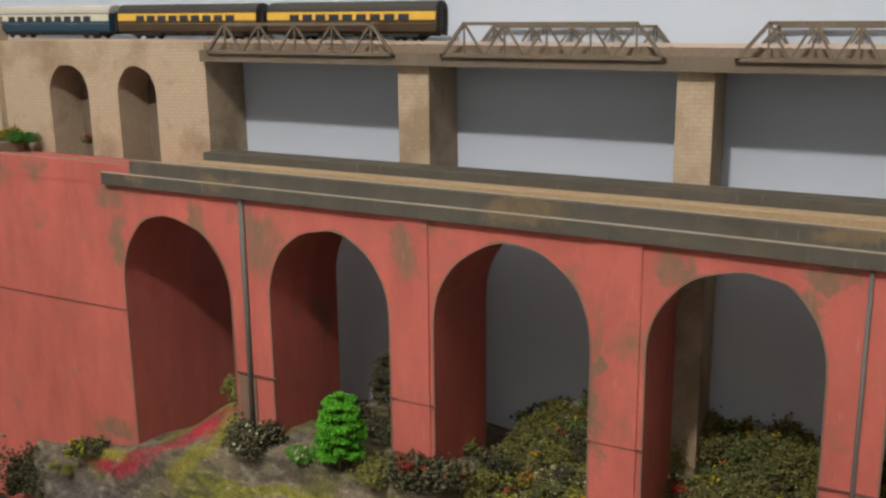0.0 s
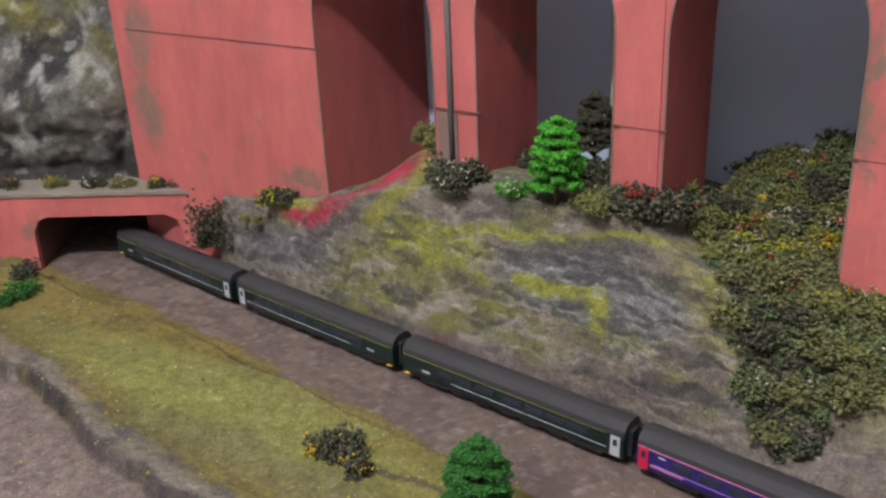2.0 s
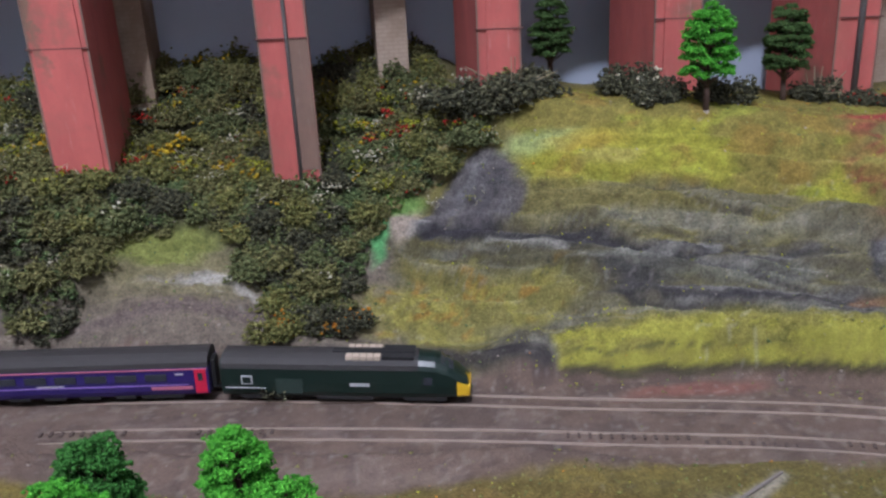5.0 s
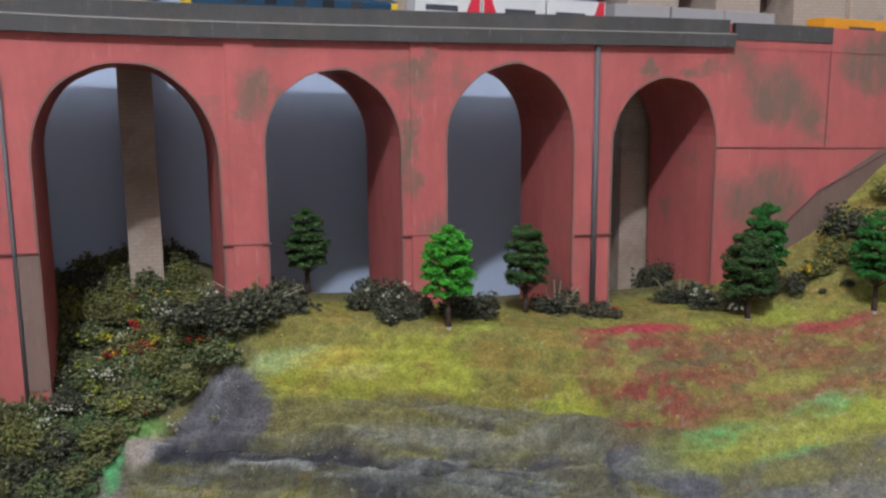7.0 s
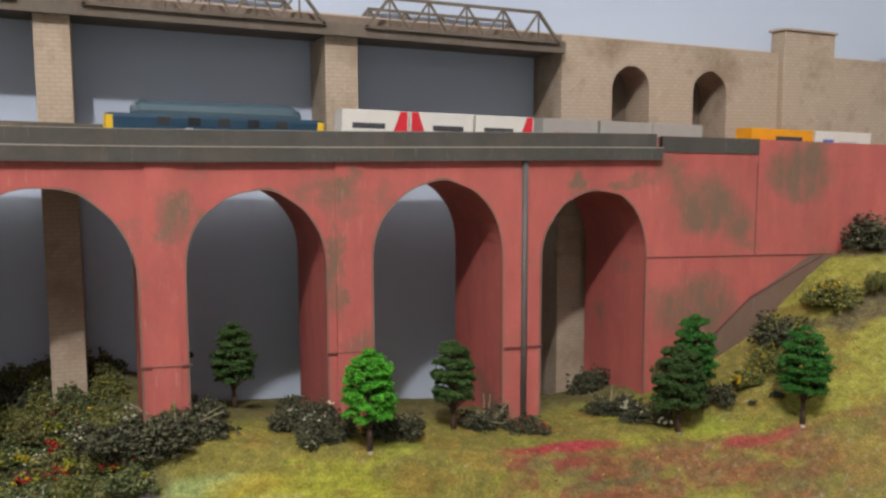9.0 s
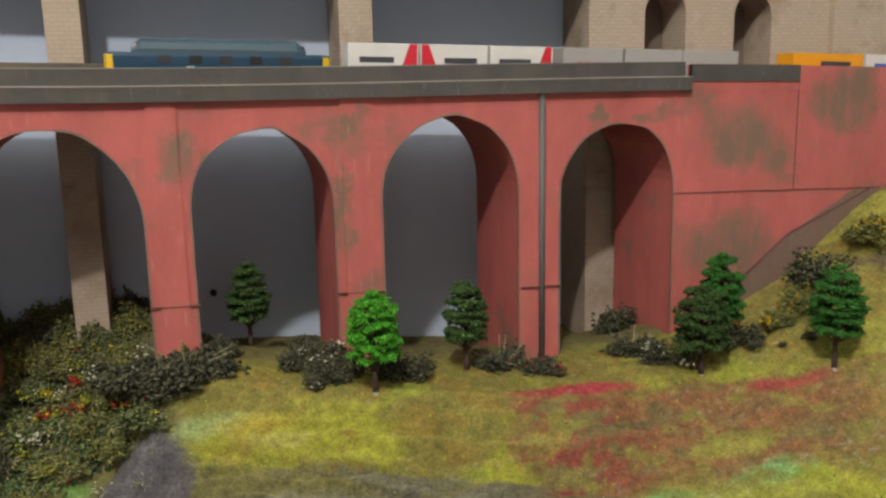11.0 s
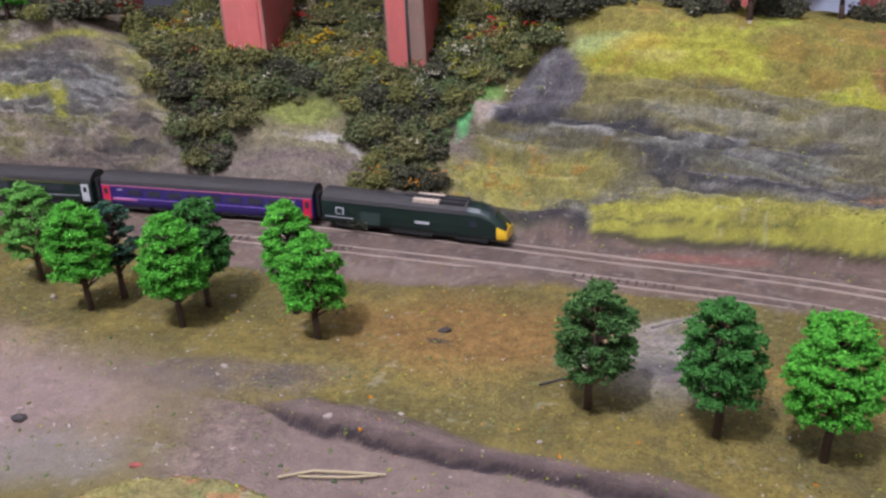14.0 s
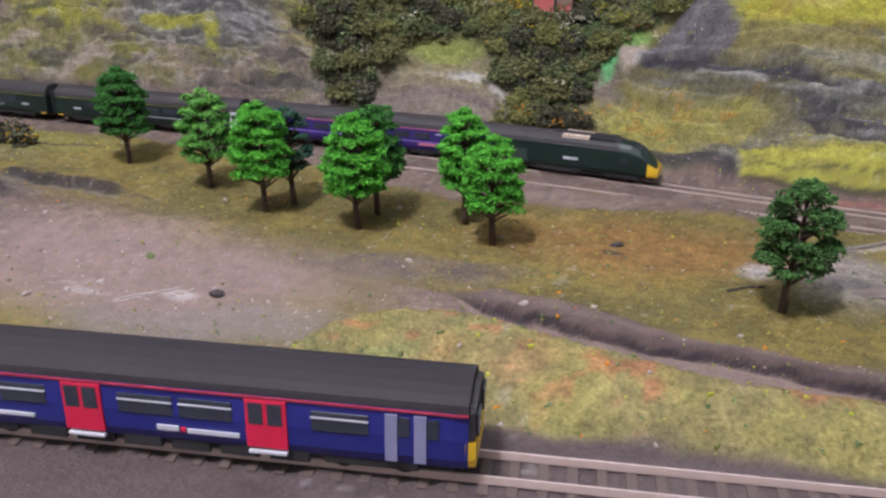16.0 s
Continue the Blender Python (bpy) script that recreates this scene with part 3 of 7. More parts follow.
    p.lay((0.27, 0.225, 0.185), in_bed * ramp(0.74, 0.82, vnoise(x, y, 0.0032, 155)) * 0.45)
    p.spot((0.30, 0.12, 0.085), 0.19, 0.305, 0.035, 0.006, 0.6)
    # slopes: bare rock left of the valley
    w = y + 1.3 * np.maximum(0, ground_height(x, y, True) + 0.03)
    k = Paint(x, w)
    k.c = p.c
    hill = ramp(foot - 0.002, foot + 0.005, p.wy)
    k.lay((0.185, 0.155, 0.118), hill)
    leftside = hill * ramp(-0.13, -0.17, k.wx)
    brush = fbm(x * 0.55 + w * 0.15, w * 1.5, 0.012, 161)
    dabs = fbm(x * 0.9, w * 1.1, 0.007, 169)
    k.lay((0.235, 0.195, 0.145), leftside * ramp(0.46, 0.62, fbm(x, w, 0.024, 162)) * 0.7)
    k.lay((0.170, 0.165, 0.055), leftside * ramp(0.46, 0.60, k.blot) * ramp(0.395, 0.415, k.wy) * 0.8)
    k.spot((0.150, 0.132, 0.128), -0.492, 0.455, 0.062, 0.022, 0.95, 0.45)
    k.spot((0.125, 0.112, 0.112), -0.462, 0.462, 0.026, 0.012, 0.7)
    k.spot((0.190, 0.185, 0.052), -0.372, 0.450, 0.070, 0.030, 0.75)
    k.spot((0.190, 0.185, 0.052), -0.300, 0.428, 0.040, 0.014, 0.6)
    for cx, cy, rx, ry in ((-0.434, 0.419, 0.018, 0.010), (-0.412, 0.408, 0.012, 0.008), (-0.335, 0.417, 0.016, 0.008), (-0.309, 0.442, 0.020, 0.009), (-0.392, 0.428, 0.014, 0.008)):
        k.spot((0.205, 0.200, 0.045), cx, cy, rx, ry, 0.8, 0.6)
    # pale bare outcrops, dragged by the brush
    for line, wide in ((((-0.415, 0.452), (-0.384, 0.458)), 0.0042), (((-0.366, 0.414), (-0.352, 0.434), (-0.340, 0.447), (-0.324, 0.444)), 0.0050), (((-0.322, 0.413), (-0.294, 0.402)), 0.0055),
                       (((-0.272, 0.390), (-0.250, 0.388)), 0.0045), (((-0.300, 0.430), (-0.270, 0.426)), 0.0030), (((-0.222, 0.434), (-0.196, 0.446)), 0.0030)):
        k.stroke((0.37, 0.315, 0.255), line, wide, 0.75, 0.7, 0.018)
    # the smooth grey slab with its curved light and dark streaks
    k.spot((0.128, 0.130, 0.122), -0.245, 0.484, 0.056, 0.030, 0.92, 0.35)
    swirl = fbm(x * 0.45 + 0.25 * w, w * 1.6 + 6 * (x + 0.245) ** 2, 0.011, 173)
    slab_l = ramp(1.25, 0.8, np.hypot((k.wx + 0.245) / 0.056, (k.wy - 0.484) / 0.030))
    k.lay((0.27, 0.27, 0.25), slab_l * ramp(0.54, 0.66, swirl) * 0.75)
    k.lay((0.072, 0.070, 0.066), slab_l * ramp(0.44, 0.34, swirl) * 0.75)
    k.stroke((0.062, 0.058, 0.052), ((-0.300, 0.468), (-0.270, 0.456), (-0.232, 0.450), (-0.205, 0.458)), 0.0028, 0.6, 0.8)
    # lime flock: a broad patch, the crest and a bent lick on the slab
    k.spot(lime, -0.352, 0.488, 0.044, 0.0145, 0.55 + 1.6 * (fbm(x, w, 0.013, 175) - 0.4), 0.4)
    k.stroke(lime, ((-0.332, 0.478), (-0.312, 0.470)), 0.006, 0.6, 0.8, 0.02)
    k.stroke(lime, ((-0.400, 0.500), (-0.321, 0.508), (-0.283, 0.513), (-0.248, 0.523), (-0.200, 0.534)), 0.0036, 0.8, 0.8, 0.014)
    k.stroke(lime, ((-0.288, 0.478), (-0.262, 0.475), (-0.241, 0.474), (-0.241, 0.453)), 0.0056, 0.9, 0.5, 0.016)
    k.stroke((0.265, 0.235, 0.095), ((-0.196, 0.531), (-0.185, 0.508), (-0.170, 0.466), (-0.150, 0.447)), 0.013, 0.85)
    k.stroke((0.24, 0.25, 0.05), ((-0.190, 0.520), (-0.178, 0.492)), 0.005, 0.6, 0.8, 0.02)
    k.stroke((0.168, 0.130, 0.108), ((-0.42, 0.398), (-0.362, 0.393), (-0.278, 0.400), (-0.240, 0.393), (-0.208, 0.408), (-0.177, 0.420)), 0.0085, 0.75)
    k.stroke((0.050, 0.043, 0.038), ((-0.217, 0.415), (-0.199, 0.421), (-0.182, 0.427)), 0.0026, 0.9)
    k.stroke((0.060, 0.052, 0.042), ((-0.178, 0.446), (-0.152, 0.442)), 0.0024, 0.8)
    k.stroke((0.100, 0.085, 0.065), ((-0.352, 0.462), (-0.358, 0.440)), 0.0022, 0.7)
    k.lay((0.34, 0.32, 0.27), leftside * ramp(0.60, 0.70, dabs) * ramp(0.40, 0.42, w) * 0.50)
    k.lay((0.080, 0.074, 0.064), leftside * ramp(0.46, 0.36, brush) * 0.70)
    # the flowery path up to the first arch, with lime grass beside it
    k.stroke(crimson, ((-0.484, 0.488), (-0.468, 0.495), (-0.435, 0.513), (-0.417, 0.527), (-0.397, 0.547), (-0.386, 0.562)), 0.0096, 0.82 + 1.3 * (fbm(x, w, 0.007, 177) - 0.5), 0.6, 0.016)
    k.stroke((0.250, 0.235, 0.040), ((-0.405, 0.498), (-0.392, 0.515), (-0.374, 0.537), (-0.378, 0.562)), 0.0075, 0.85, 0.5)
    k.stroke((0.250, 0.235, 0.040), ((-0.440, 0.535), (-0.415, 0.552), (-0.390, 0.575)), 0.006, 0.8, 0.5)
    k.spot(lime, -0.482, 0.505, 0.026, 0.007, 0.75)
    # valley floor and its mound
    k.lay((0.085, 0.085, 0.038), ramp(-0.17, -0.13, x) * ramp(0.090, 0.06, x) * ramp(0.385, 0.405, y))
    k.spot((0.215, 0.195, 0.095), -0.066, 0.432, 0.046, 0.030, 0.9)
    k.spot((0.30, 0.285, 0.24), -0.066, 0.424, 0.020, 0.010, 0.6)
    k.spot((0.215, 0.25, 0.05), -0.074, 0.464, 0.034, 0.014, 0.85)
    k.spot(chalk, -0.050, 0.425, 0.014, 0.008, 0.7)
    k.spot(chalk, -0.034, 0.415, 0.005, 0.014, 0.6, 0.5, 30)
    k.spot((0.165, 0.130, 0.115), -0.066, 0.390, 0.065, 0.011, 0.8)
    # the large rock right of the valley: bands that fall to the right
    v = k.wy - (0.452 - (k.wx - 0.08) * 0.372)
    rightside = hill * ramp(0.052, 0.066, k.wx)
    rocky = rightside * ramp(0.33, 0.27, k.wx)
    along, across = x - 0.35 * w, w + 0.37 * x
    grain_r = fbm(along * 0.28, across * 1.5, 0.016, 191)
    fine_r = fbm(along * 0.25, across * 1.6, 0.006, 193)
    k.lay((0.172, 0.160, 0.088), rightside)
    k.lay((0.20, 0.182, 0.050), rightside * ramp(0.44, 0.60, k.blot))
    k.lay((0.215, 0.212, 0.175), rocky * ramp(0.54, 0.68, grain_r) * ramp(0.05, 0.02, v) * 0.42)
    k.lay((0.085, 0.083, 0.072), rocky * ramp(0.46, 0.34, grain_r) * ramp(0.040, 0.015, v) * 0.50)
    k.lay((0.165, 0.150, 0.075), rightside * ramp(0.27, 0.33, k.wx) * ramp(0.36, 0.50, fbm(x, w, 0.012, 195)))
    k.lay((0.23, 0.215, 0.06), rightside * ramp(0.28, 0.34, k.wx) * ramp(0.52, 0.64, fbm(x, w, 0.016, 197)) * 0.7)
    k.lay((0.150, 0.148, 0.135), rightside * ramp(0.29, 0.34, k.wx) * ramp(0.50, 0.62, fbm(x * 0.7, w, 0.03, 198)) * ramp(0.372, 0.352, w) * 0.8)
    # olive flock between two grey shelves
    k.stroke((0.130, 0.128, 0.116), ((0.126, 0.498), (0.160, 0.484), (0.205, 0.460)), 0.0075, 0.85)
    k.stroke((0.205, 0.185, 0.052), ((0.126, 0.468), (0.152, 0.455), (0.188, 0.446)), 0.0130, 0.85)
    k.stroke((0.275, 0.270, 0.205), ((0.162, 0.440), (0.193, 0.432), (0.226, 0.417), (0.252, 0.410)), 0.0062, 0.65, 0.8)
    # dark foot of the rock, the long crack across it and the light edges
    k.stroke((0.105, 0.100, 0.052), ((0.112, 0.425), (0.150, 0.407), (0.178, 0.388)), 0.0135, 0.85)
    k.stroke((0.150, 0.155, 0.130), ((0.160, 0.405), (0.191, 0.395), (0.221, 0.380), (0.252, 0.372)), 0.0085, 0.8)
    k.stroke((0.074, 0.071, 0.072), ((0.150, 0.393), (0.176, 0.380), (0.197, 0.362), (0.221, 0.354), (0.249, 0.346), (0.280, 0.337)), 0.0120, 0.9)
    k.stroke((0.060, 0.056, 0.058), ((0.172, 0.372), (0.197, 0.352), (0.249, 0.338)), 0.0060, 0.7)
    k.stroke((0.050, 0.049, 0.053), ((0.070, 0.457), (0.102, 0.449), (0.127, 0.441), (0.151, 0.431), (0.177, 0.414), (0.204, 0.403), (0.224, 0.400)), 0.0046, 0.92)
    k.stroke((0.085, 0.082, 0.080), ((0.205, 0.393), (0.240, 0.386), (0.262, 0.392)), 0.0035, 0.7)
    k.stroke((0.38, 0.38, 0.35), ((0.104, 0.443), (0.126, 0.434), (0.142, 0.427)), 0.0020, 0.7)
    k.stroke((0.48, 0.48, 0.46), ((0.204, 0.409), (0.214, 0.405)), 0.0022, 0.8)
    k.stroke((0.27, 0.27, 0.24), ((0.165, 0.412), (0.196, 0.398), (0.226, 0.384)), 0.0024, 0.6)
    k.stroke((0.20, 0.195, 0.185), ((0.186, 0.368), (0.221, 0.362), (0.250, 0.355)), 0.0016, 0.6)
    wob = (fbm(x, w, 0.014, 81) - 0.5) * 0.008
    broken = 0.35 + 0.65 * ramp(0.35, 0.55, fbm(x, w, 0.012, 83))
    # grooves darkened and lips lightened, relief shading put into the colour
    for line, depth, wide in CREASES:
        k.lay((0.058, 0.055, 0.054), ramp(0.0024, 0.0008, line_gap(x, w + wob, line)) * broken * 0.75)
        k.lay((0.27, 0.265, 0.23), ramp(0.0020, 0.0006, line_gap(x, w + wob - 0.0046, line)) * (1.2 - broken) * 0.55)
    k.lay((0.40, 0.40, 0.37), rocky * ramp(0.60, 0.72, fine_r) * ramp(0.03, 0.0, v) * 0.24)
    k.lay((0.048, 0.047, 0.048), rocky * ramp(0.42, 0.34, fine_r) * ramp(0.04, 0.01, v) * 0.40)
    slate_c = (0.128, 0.120, 0.124)
    for line, wide in ((((0.104, 0.514), (0.076, 0.464)), 0.0075), (((0.113, 0.502), (0.096, 0.462)), 0.0105), (((0.122, 0.490), (0.114, 0.466)), 0.0070)):
        k.stroke(slate_c, line, wide, 0.95, 0.3, 0.006)
    k.stroke((0.17, 0.163, 0.172), ((0.102, 0.505), (0.088, 0.474)), 0.0035, 0.6)
    k.stroke((0.085, 0.080, 0.086), ((0.112, 0.490), (0.100, 0.468)), 0.0030, 0.6)
    k.stroke((0.052, 0.050, 0.054), ((0.074, 0.458), (0.088, 0.452), (0.104, 0.456)), 0.0065, 0.9)
    k.stroke((0.38, 0.37, 0.37), ((0.062, 0.456), (0.072, 0.462)), 0.003, 0.7)
    k.stroke((0.132, 0.130, 0.136), ((0.300, 0.384), (0.318, 0.372), (0.336, 0.353)), 0.0135, 0.95, 0.22, 0.006)
    k.stroke((0.075, 0.073, 0.074), ((0.2905, 0.394), (0.2905, 0.368)), 0.0014, 0.7, 0.8, 0.004)
    k.stroke((0.19, 0.188, 0.185), ((0.305, 0.386), (0.330, 0.366)), 0.0022, 0.5)
    # meadow on top of it
    meadow = hill * ramp(0.112, 0.126, k.wx) * ramp(0.046, 0.058, v)
    k.lay((0.235, 0.205, 0.040), meadow)
    k.lay((0.325, 0.325, 0.028), meadow * ramp(0.525, 0.500, k.wy) * ramp(0.36, 0.54, fbm(x, w, 0.04, 181)))
    k.lay((0.30, 0.20, 0.035), meadow * ramp(0.54, 0.66, fbm(x, w, 0.018, 183)) * 0.6)
    k.lay((0.30, 0.36, 0.03), meadow * ramp(0.56, 0.68, fbm(x, w, 0.026, 185)) * 0.5)
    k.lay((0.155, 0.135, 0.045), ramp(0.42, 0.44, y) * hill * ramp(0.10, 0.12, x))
    k.spot((0.34, 0.42, 0.16), 0.134, 0.512, 0.020, 0.010, 0.8)
    k.spot((0.46, 0.37, 0.035), 0.156, 0.508, 0.018, 0.008, 0.6)
    k.spot((0.44, 0.38, 0.10), 0.166, 0.490, 0.012, 0.007, 0.6)
    k.spot((0.40, 0.33, 0.27), 0.059, 0.466, 0.010, 0.014, 0.9)
    k.spot(mint, 0.043, 0.452, 0.006, 0.020, 0.9)
    k.spot((0.18, 0.36, 0.07), 0.055, 0.488, 0.012, 0.012, 0.8)
    k.spot((0.245, 0.225, 0.060), 0.085, 0.388, 0.062, 0.026, 0.95, 0.35)
    k.lay((0.34, 0.20, 0.03), ramp(0.60, 0.68, fbm(x, w, 0.008, 269)) * ramp(0.062, 0.04, np.abs(x - 0.085)) * ramp(0.03, 0.02, np.abs(w - 0.392)) * 0.8)
    k.lay((0.33, 0.31, 0.055), ramp(0.52, 0.62, fbm(x, w, 0.007, 271)) * ramp(0.062, 0.04, np.abs(x - 0.085)) * ramp(0.03, 0.02, np.abs(w - 0.388)) * 0.6)
    edge_r = spline((0.10, 0.124, 0.186, 0.245, 0.289, 0.322, 0.348, 0.40), (0.331, 0.327, 0.319, 0.306, 0.292, 0.281, 0.268, 0.24), x) + (fbm(x, 0 * x, 0.02, 263) - 0.5) * 0.006
    lipzone = ramp(0.118, 0.128, k.wx) * ramp(0.350, 0.325, x)
    up = y + 0.5 * np.maximum(0, z + 0.038) - edge_r
    k.lay((0.255, 0.240, 0.045), lipzone * ramp(0.0, 0.002, up) * ramp(0.030, 0.022, up + (k.blot - 0.5) * 0.01))
    k.lay((0.33, 0.325, 0.040), lipzone * ramp(0.0, 0.002, up) * ramp(0.026, 0.020, up) * ramp(0.44, 0.60, fbm(x * 0.6, up * 1.6, 0.010, 261)))
    k.lay((0.12, 0.115, 0.035), lipzone * ramp(0.0012, 0.0005, np.abs(up - 0.011 - 0.006 * (fbm(x, 0 * x, 0.03, 265) - 0.5))) * ramp(0.45, 0.6, vnoise(x, 0 * x, 0.03, 267)) * 0.8)
    # shade in the crease under the lip, painted as a dark line
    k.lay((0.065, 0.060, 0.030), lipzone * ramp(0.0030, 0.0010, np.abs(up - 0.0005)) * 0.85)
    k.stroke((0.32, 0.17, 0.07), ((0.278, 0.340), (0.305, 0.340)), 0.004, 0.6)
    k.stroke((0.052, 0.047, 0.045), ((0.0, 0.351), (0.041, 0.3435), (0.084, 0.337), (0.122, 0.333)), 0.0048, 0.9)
    # flowers and grass further right
    red = hill * ramp(0.285, 0.305, k.wx) * ramp(0.395, 0.42, k.wy) * ramp(0.505, 0.49, k.wy)
    k.lay((0.21, 0.16, 0.055), red)
    k.lay((0.28, 0.145, 0.050), red * ramp(0.40, 0.54, fbm(x * 0.6, w, 0.012, 222)) * ramp(0.32, 0.36, k.wx) * 0.8)
    k.lay((0.27, 0.060, 0.040), red * ramp(0.40, 0.52, fbm(x * 0.7, w, 0.009, 221) * 0.6 + fbm(x, w, 0.04, 223) * 0.4) * (1 - 0.72 * ramp(0.33, 0.37, k.wx)) * 0.9)
    k.lay((0.27, 0.25, 0.045), red * ramp(0.53, 0.66, fbm(x, w, 0.013, 225)) * 0.7)
    k.spot((0.13, 0.12, 0.055), 0.360, 0.465, 0.030, 0.006, 0.7)
    k.spot(crimson, 0.335, 0.505, 0.035, 0.006, 0.9)
    k.spot(crimson, 0.462, 0.490, 0.020, 0.006, 0.7)
    k.spot((0.27, 0.28, 0.05), 0.375, 0.384, 0.060, 0.018, 0.8)
    k.spot(mint, 0.356, 0.391, 0.024, 0.008, 0.45 + 1.3 * (k.speck - 0.5))
    k.spot(mint, 0.426, 0.405, 0.018, 0.010, 0.40 + 0.9 * (k.speck - 0.5))
    k.spot(mint, 0.390, 0.366, 0.018, 0.006, 0.40 + 0.9 * (k.speck - 0.5))
    k.spot((0.33, 0.33, 0.045), 0.395, 0.378, 0.050, 0.013, 0.8)
    k.spot((0.33, 0.33, 0.045), 0.410, 0.432, 0.030, 0.008, 0.6)
    k.spot((0.19, 0.18, 0.16), 0.395, 0.322, 0.050, 0.014, 0.7)
    right_hill = ramp(0.47, 0.55, k.wx) * hill
    k.lay((0.31, 0.29, 0.045), right_hill * ramp(0.35, 0.55, k.blot))
    k.lay((0.13, 0.10, 0.065), right_hill * ramp(0.56, 0.68, fbm(x, w, 0.05, 231)) * 0.8)
    p.c = k.c
    p.speck = fbm(x, w, 0.006, 121, 3)
    grey_of = p.c @ np.array([0.3, 0.55, 0.15])
    p.c = p.c * 0.95 + grey_of[:, None] * 0.05 + np.array([0.0, 0.0, 0.006])
    # grain: strong on flock and rock, weak on trodden dirt and the track beds
    rough = 1.0 - 0.60 * ramp(bed_lo - 0.004, bed_lo + 0.004, p.wy) * (1 - hill)
    rough = rough * (1 - 0.6 * ramp(0.016, 0.008, e) * on * (1 - grass)) * (1 - 0.6 * ramp(-0.02, -0.05, x) * ramp(0.17, 0.14, y) * ramp(0.03, 0.06, y)) * (1 - 0.5 * ramp(-0.024, -0.029, p.wy))
    shade = 0.72 + 0.56 * p.speck
    p.c *= (1 + (shade - 1) * (0.35 + 0.65 * rough))[:, None]
    p.lay(chalk, ramp(0.82, 0.90, vnoise(x, w, 0.003, 241)) * ramp(0.55, 0.7, vnoise(x, w, 0.03, 251)) * 0.2)
    return np.clip(np.concatenate([p.c, rough[:, None]], 1), 0, 1)


def sheet(name, xs, ys, steps_up, y_end, mat):
    """A grid over the land; past ys its rows are spaced evenly along the rise of the hillside."""
    fine = np.linspace(ys[-1], y_end, 1200)
    fx, fy = np.meshgrid(xs, fine)
    h = ground_height(fx, fy, True)
    ds = np.hypot(np.diff(fy, axis=0), np.diff(h, axis=0))
    ds *= 1.0 - 0.6 * ramp(0.43, 0.46, fy[1:]) + 0.5 * ramp(0.0, 0.02, fy[1:] - far_track(fx[1:]))
    run = np.concatenate([np.zeros((1, len(xs))), np.cumsum(ds, axis=0)])
    rows = np.stack([np.interp(np.linspace(0, run[-1, k], steps_up + 1)[1:], run[:, k], fine) for k in range(len(xs))], 1)
    gy = np.concatenate([np.repeat(np.asarray(ys)[:, None], len(xs), 1), rows])
    gx = np.repeat(np.asarray(xs)[None], len(gy), 0)
    x, y = gx.ravel(), gy.ravel()
    z = ground_height(x, y)
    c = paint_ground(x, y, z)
    nx, ny = len(xs), len(gy)
    i = (np.arange(ny - 1)[:, None] * nx + np.arange(nx - 1)[None, :]).ravel()
    f = np.stack([i, i + 1, i + nx + 1, i + nx], 1)
    me = bpy.data.meshes.new(name)
    me.vertices.add(len(x))
    me.vertices.foreach_set("co", np.stack([x, y, z - SLOPE * x], 1).ravel())
    me.loops.add(f.size)
    me.loops.foreach_set("vertex_index", f.ravel().astype(np.int32))
    me.polygons.add(len(f))
    me.polygons.foreach_set("loop_start", (np.arange(len(f)) * 4).astype(np.int32))
    me.polygons.foreach_set("loop_total", np.full(len(f), 4, np.int32))
    me.polygons.foreach_set("use_smooth", np.ones(len(f), bool))
    a = me.color_attributes.new("paint", "FLOAT_COLOR", "POINT")
    a.data.foreach_set("color", c.astype(np.float32).ravel())
    me.update(calc_edges=True)
    me.validate()
    me.materials.append(mat)
    return new(name, me)


def ground_material():
    m, n, l, b = material("scatter_and_paint", 0.95, spec=0.15)
    a = n.new("ShaderNodeVertexColor")
    a.layer_name = "paint"
    v = coords(n, l)
    f = noise_of(n, l, v, 700, 4, 0.7)
    g = noise_of(n, l, v, 220, 4, 0.65)
    t = mix(n, l, 1.0, steps(n, l, f, (0.25, (0.50, 0.50, 0.50)), (0.8, (1.46, 1.46, 1.42))), steps(n, l, g, (0.3, (0.72, 0.74, 0.72)), (0.7, (1.26, 1.24, 1.20))), "MULTIPLY")
    t = mix(n, l, a.outputs["Alpha"], (1.0, 1.0, 1.0), t)
    c = mix(n, l, 1.0, a.outputs["Color"], t, "MULTIPLY")
    l.new(c, b.inputs["Base Color"])
    bump(n, l, b, f, 0.9, 0.0014)
    return m


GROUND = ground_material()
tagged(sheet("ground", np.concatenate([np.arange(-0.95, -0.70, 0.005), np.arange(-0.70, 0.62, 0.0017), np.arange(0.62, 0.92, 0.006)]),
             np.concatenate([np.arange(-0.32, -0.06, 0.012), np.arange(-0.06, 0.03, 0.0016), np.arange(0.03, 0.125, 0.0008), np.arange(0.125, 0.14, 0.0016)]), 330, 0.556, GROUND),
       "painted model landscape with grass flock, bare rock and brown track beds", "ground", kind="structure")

# board under the landscape, and the room that closes the place
bm = bmesh.new()
box(bm, -0.96, 0.93, -0.33, 0.556, -0.16, -0.080)
tagged(done("baseboard", bm, BOARD), "wooden board edge that carries the layout", "baseboard", kind="structure")
bm = bmesh.new()
cyl(bm, (0.143, 0.5505, 0.100), (0.143, 0.5525, 0.100), 0.0024, seg=12)
tagged(done("knot_hole", bm, plain("dark_hole", (0.02, 0.02, 0.022), 0.9), sheared=True), "small dark hole in the backdrop board", "hole")
bm = bmesh.new()
box(bm, -1.74, 1.74, 0.552, 0.570, -0.16, 0.95)
tagged(done("backdrop", bm, SKY), "pale grey painted board behind the layout", "backdrop", kind="structure")


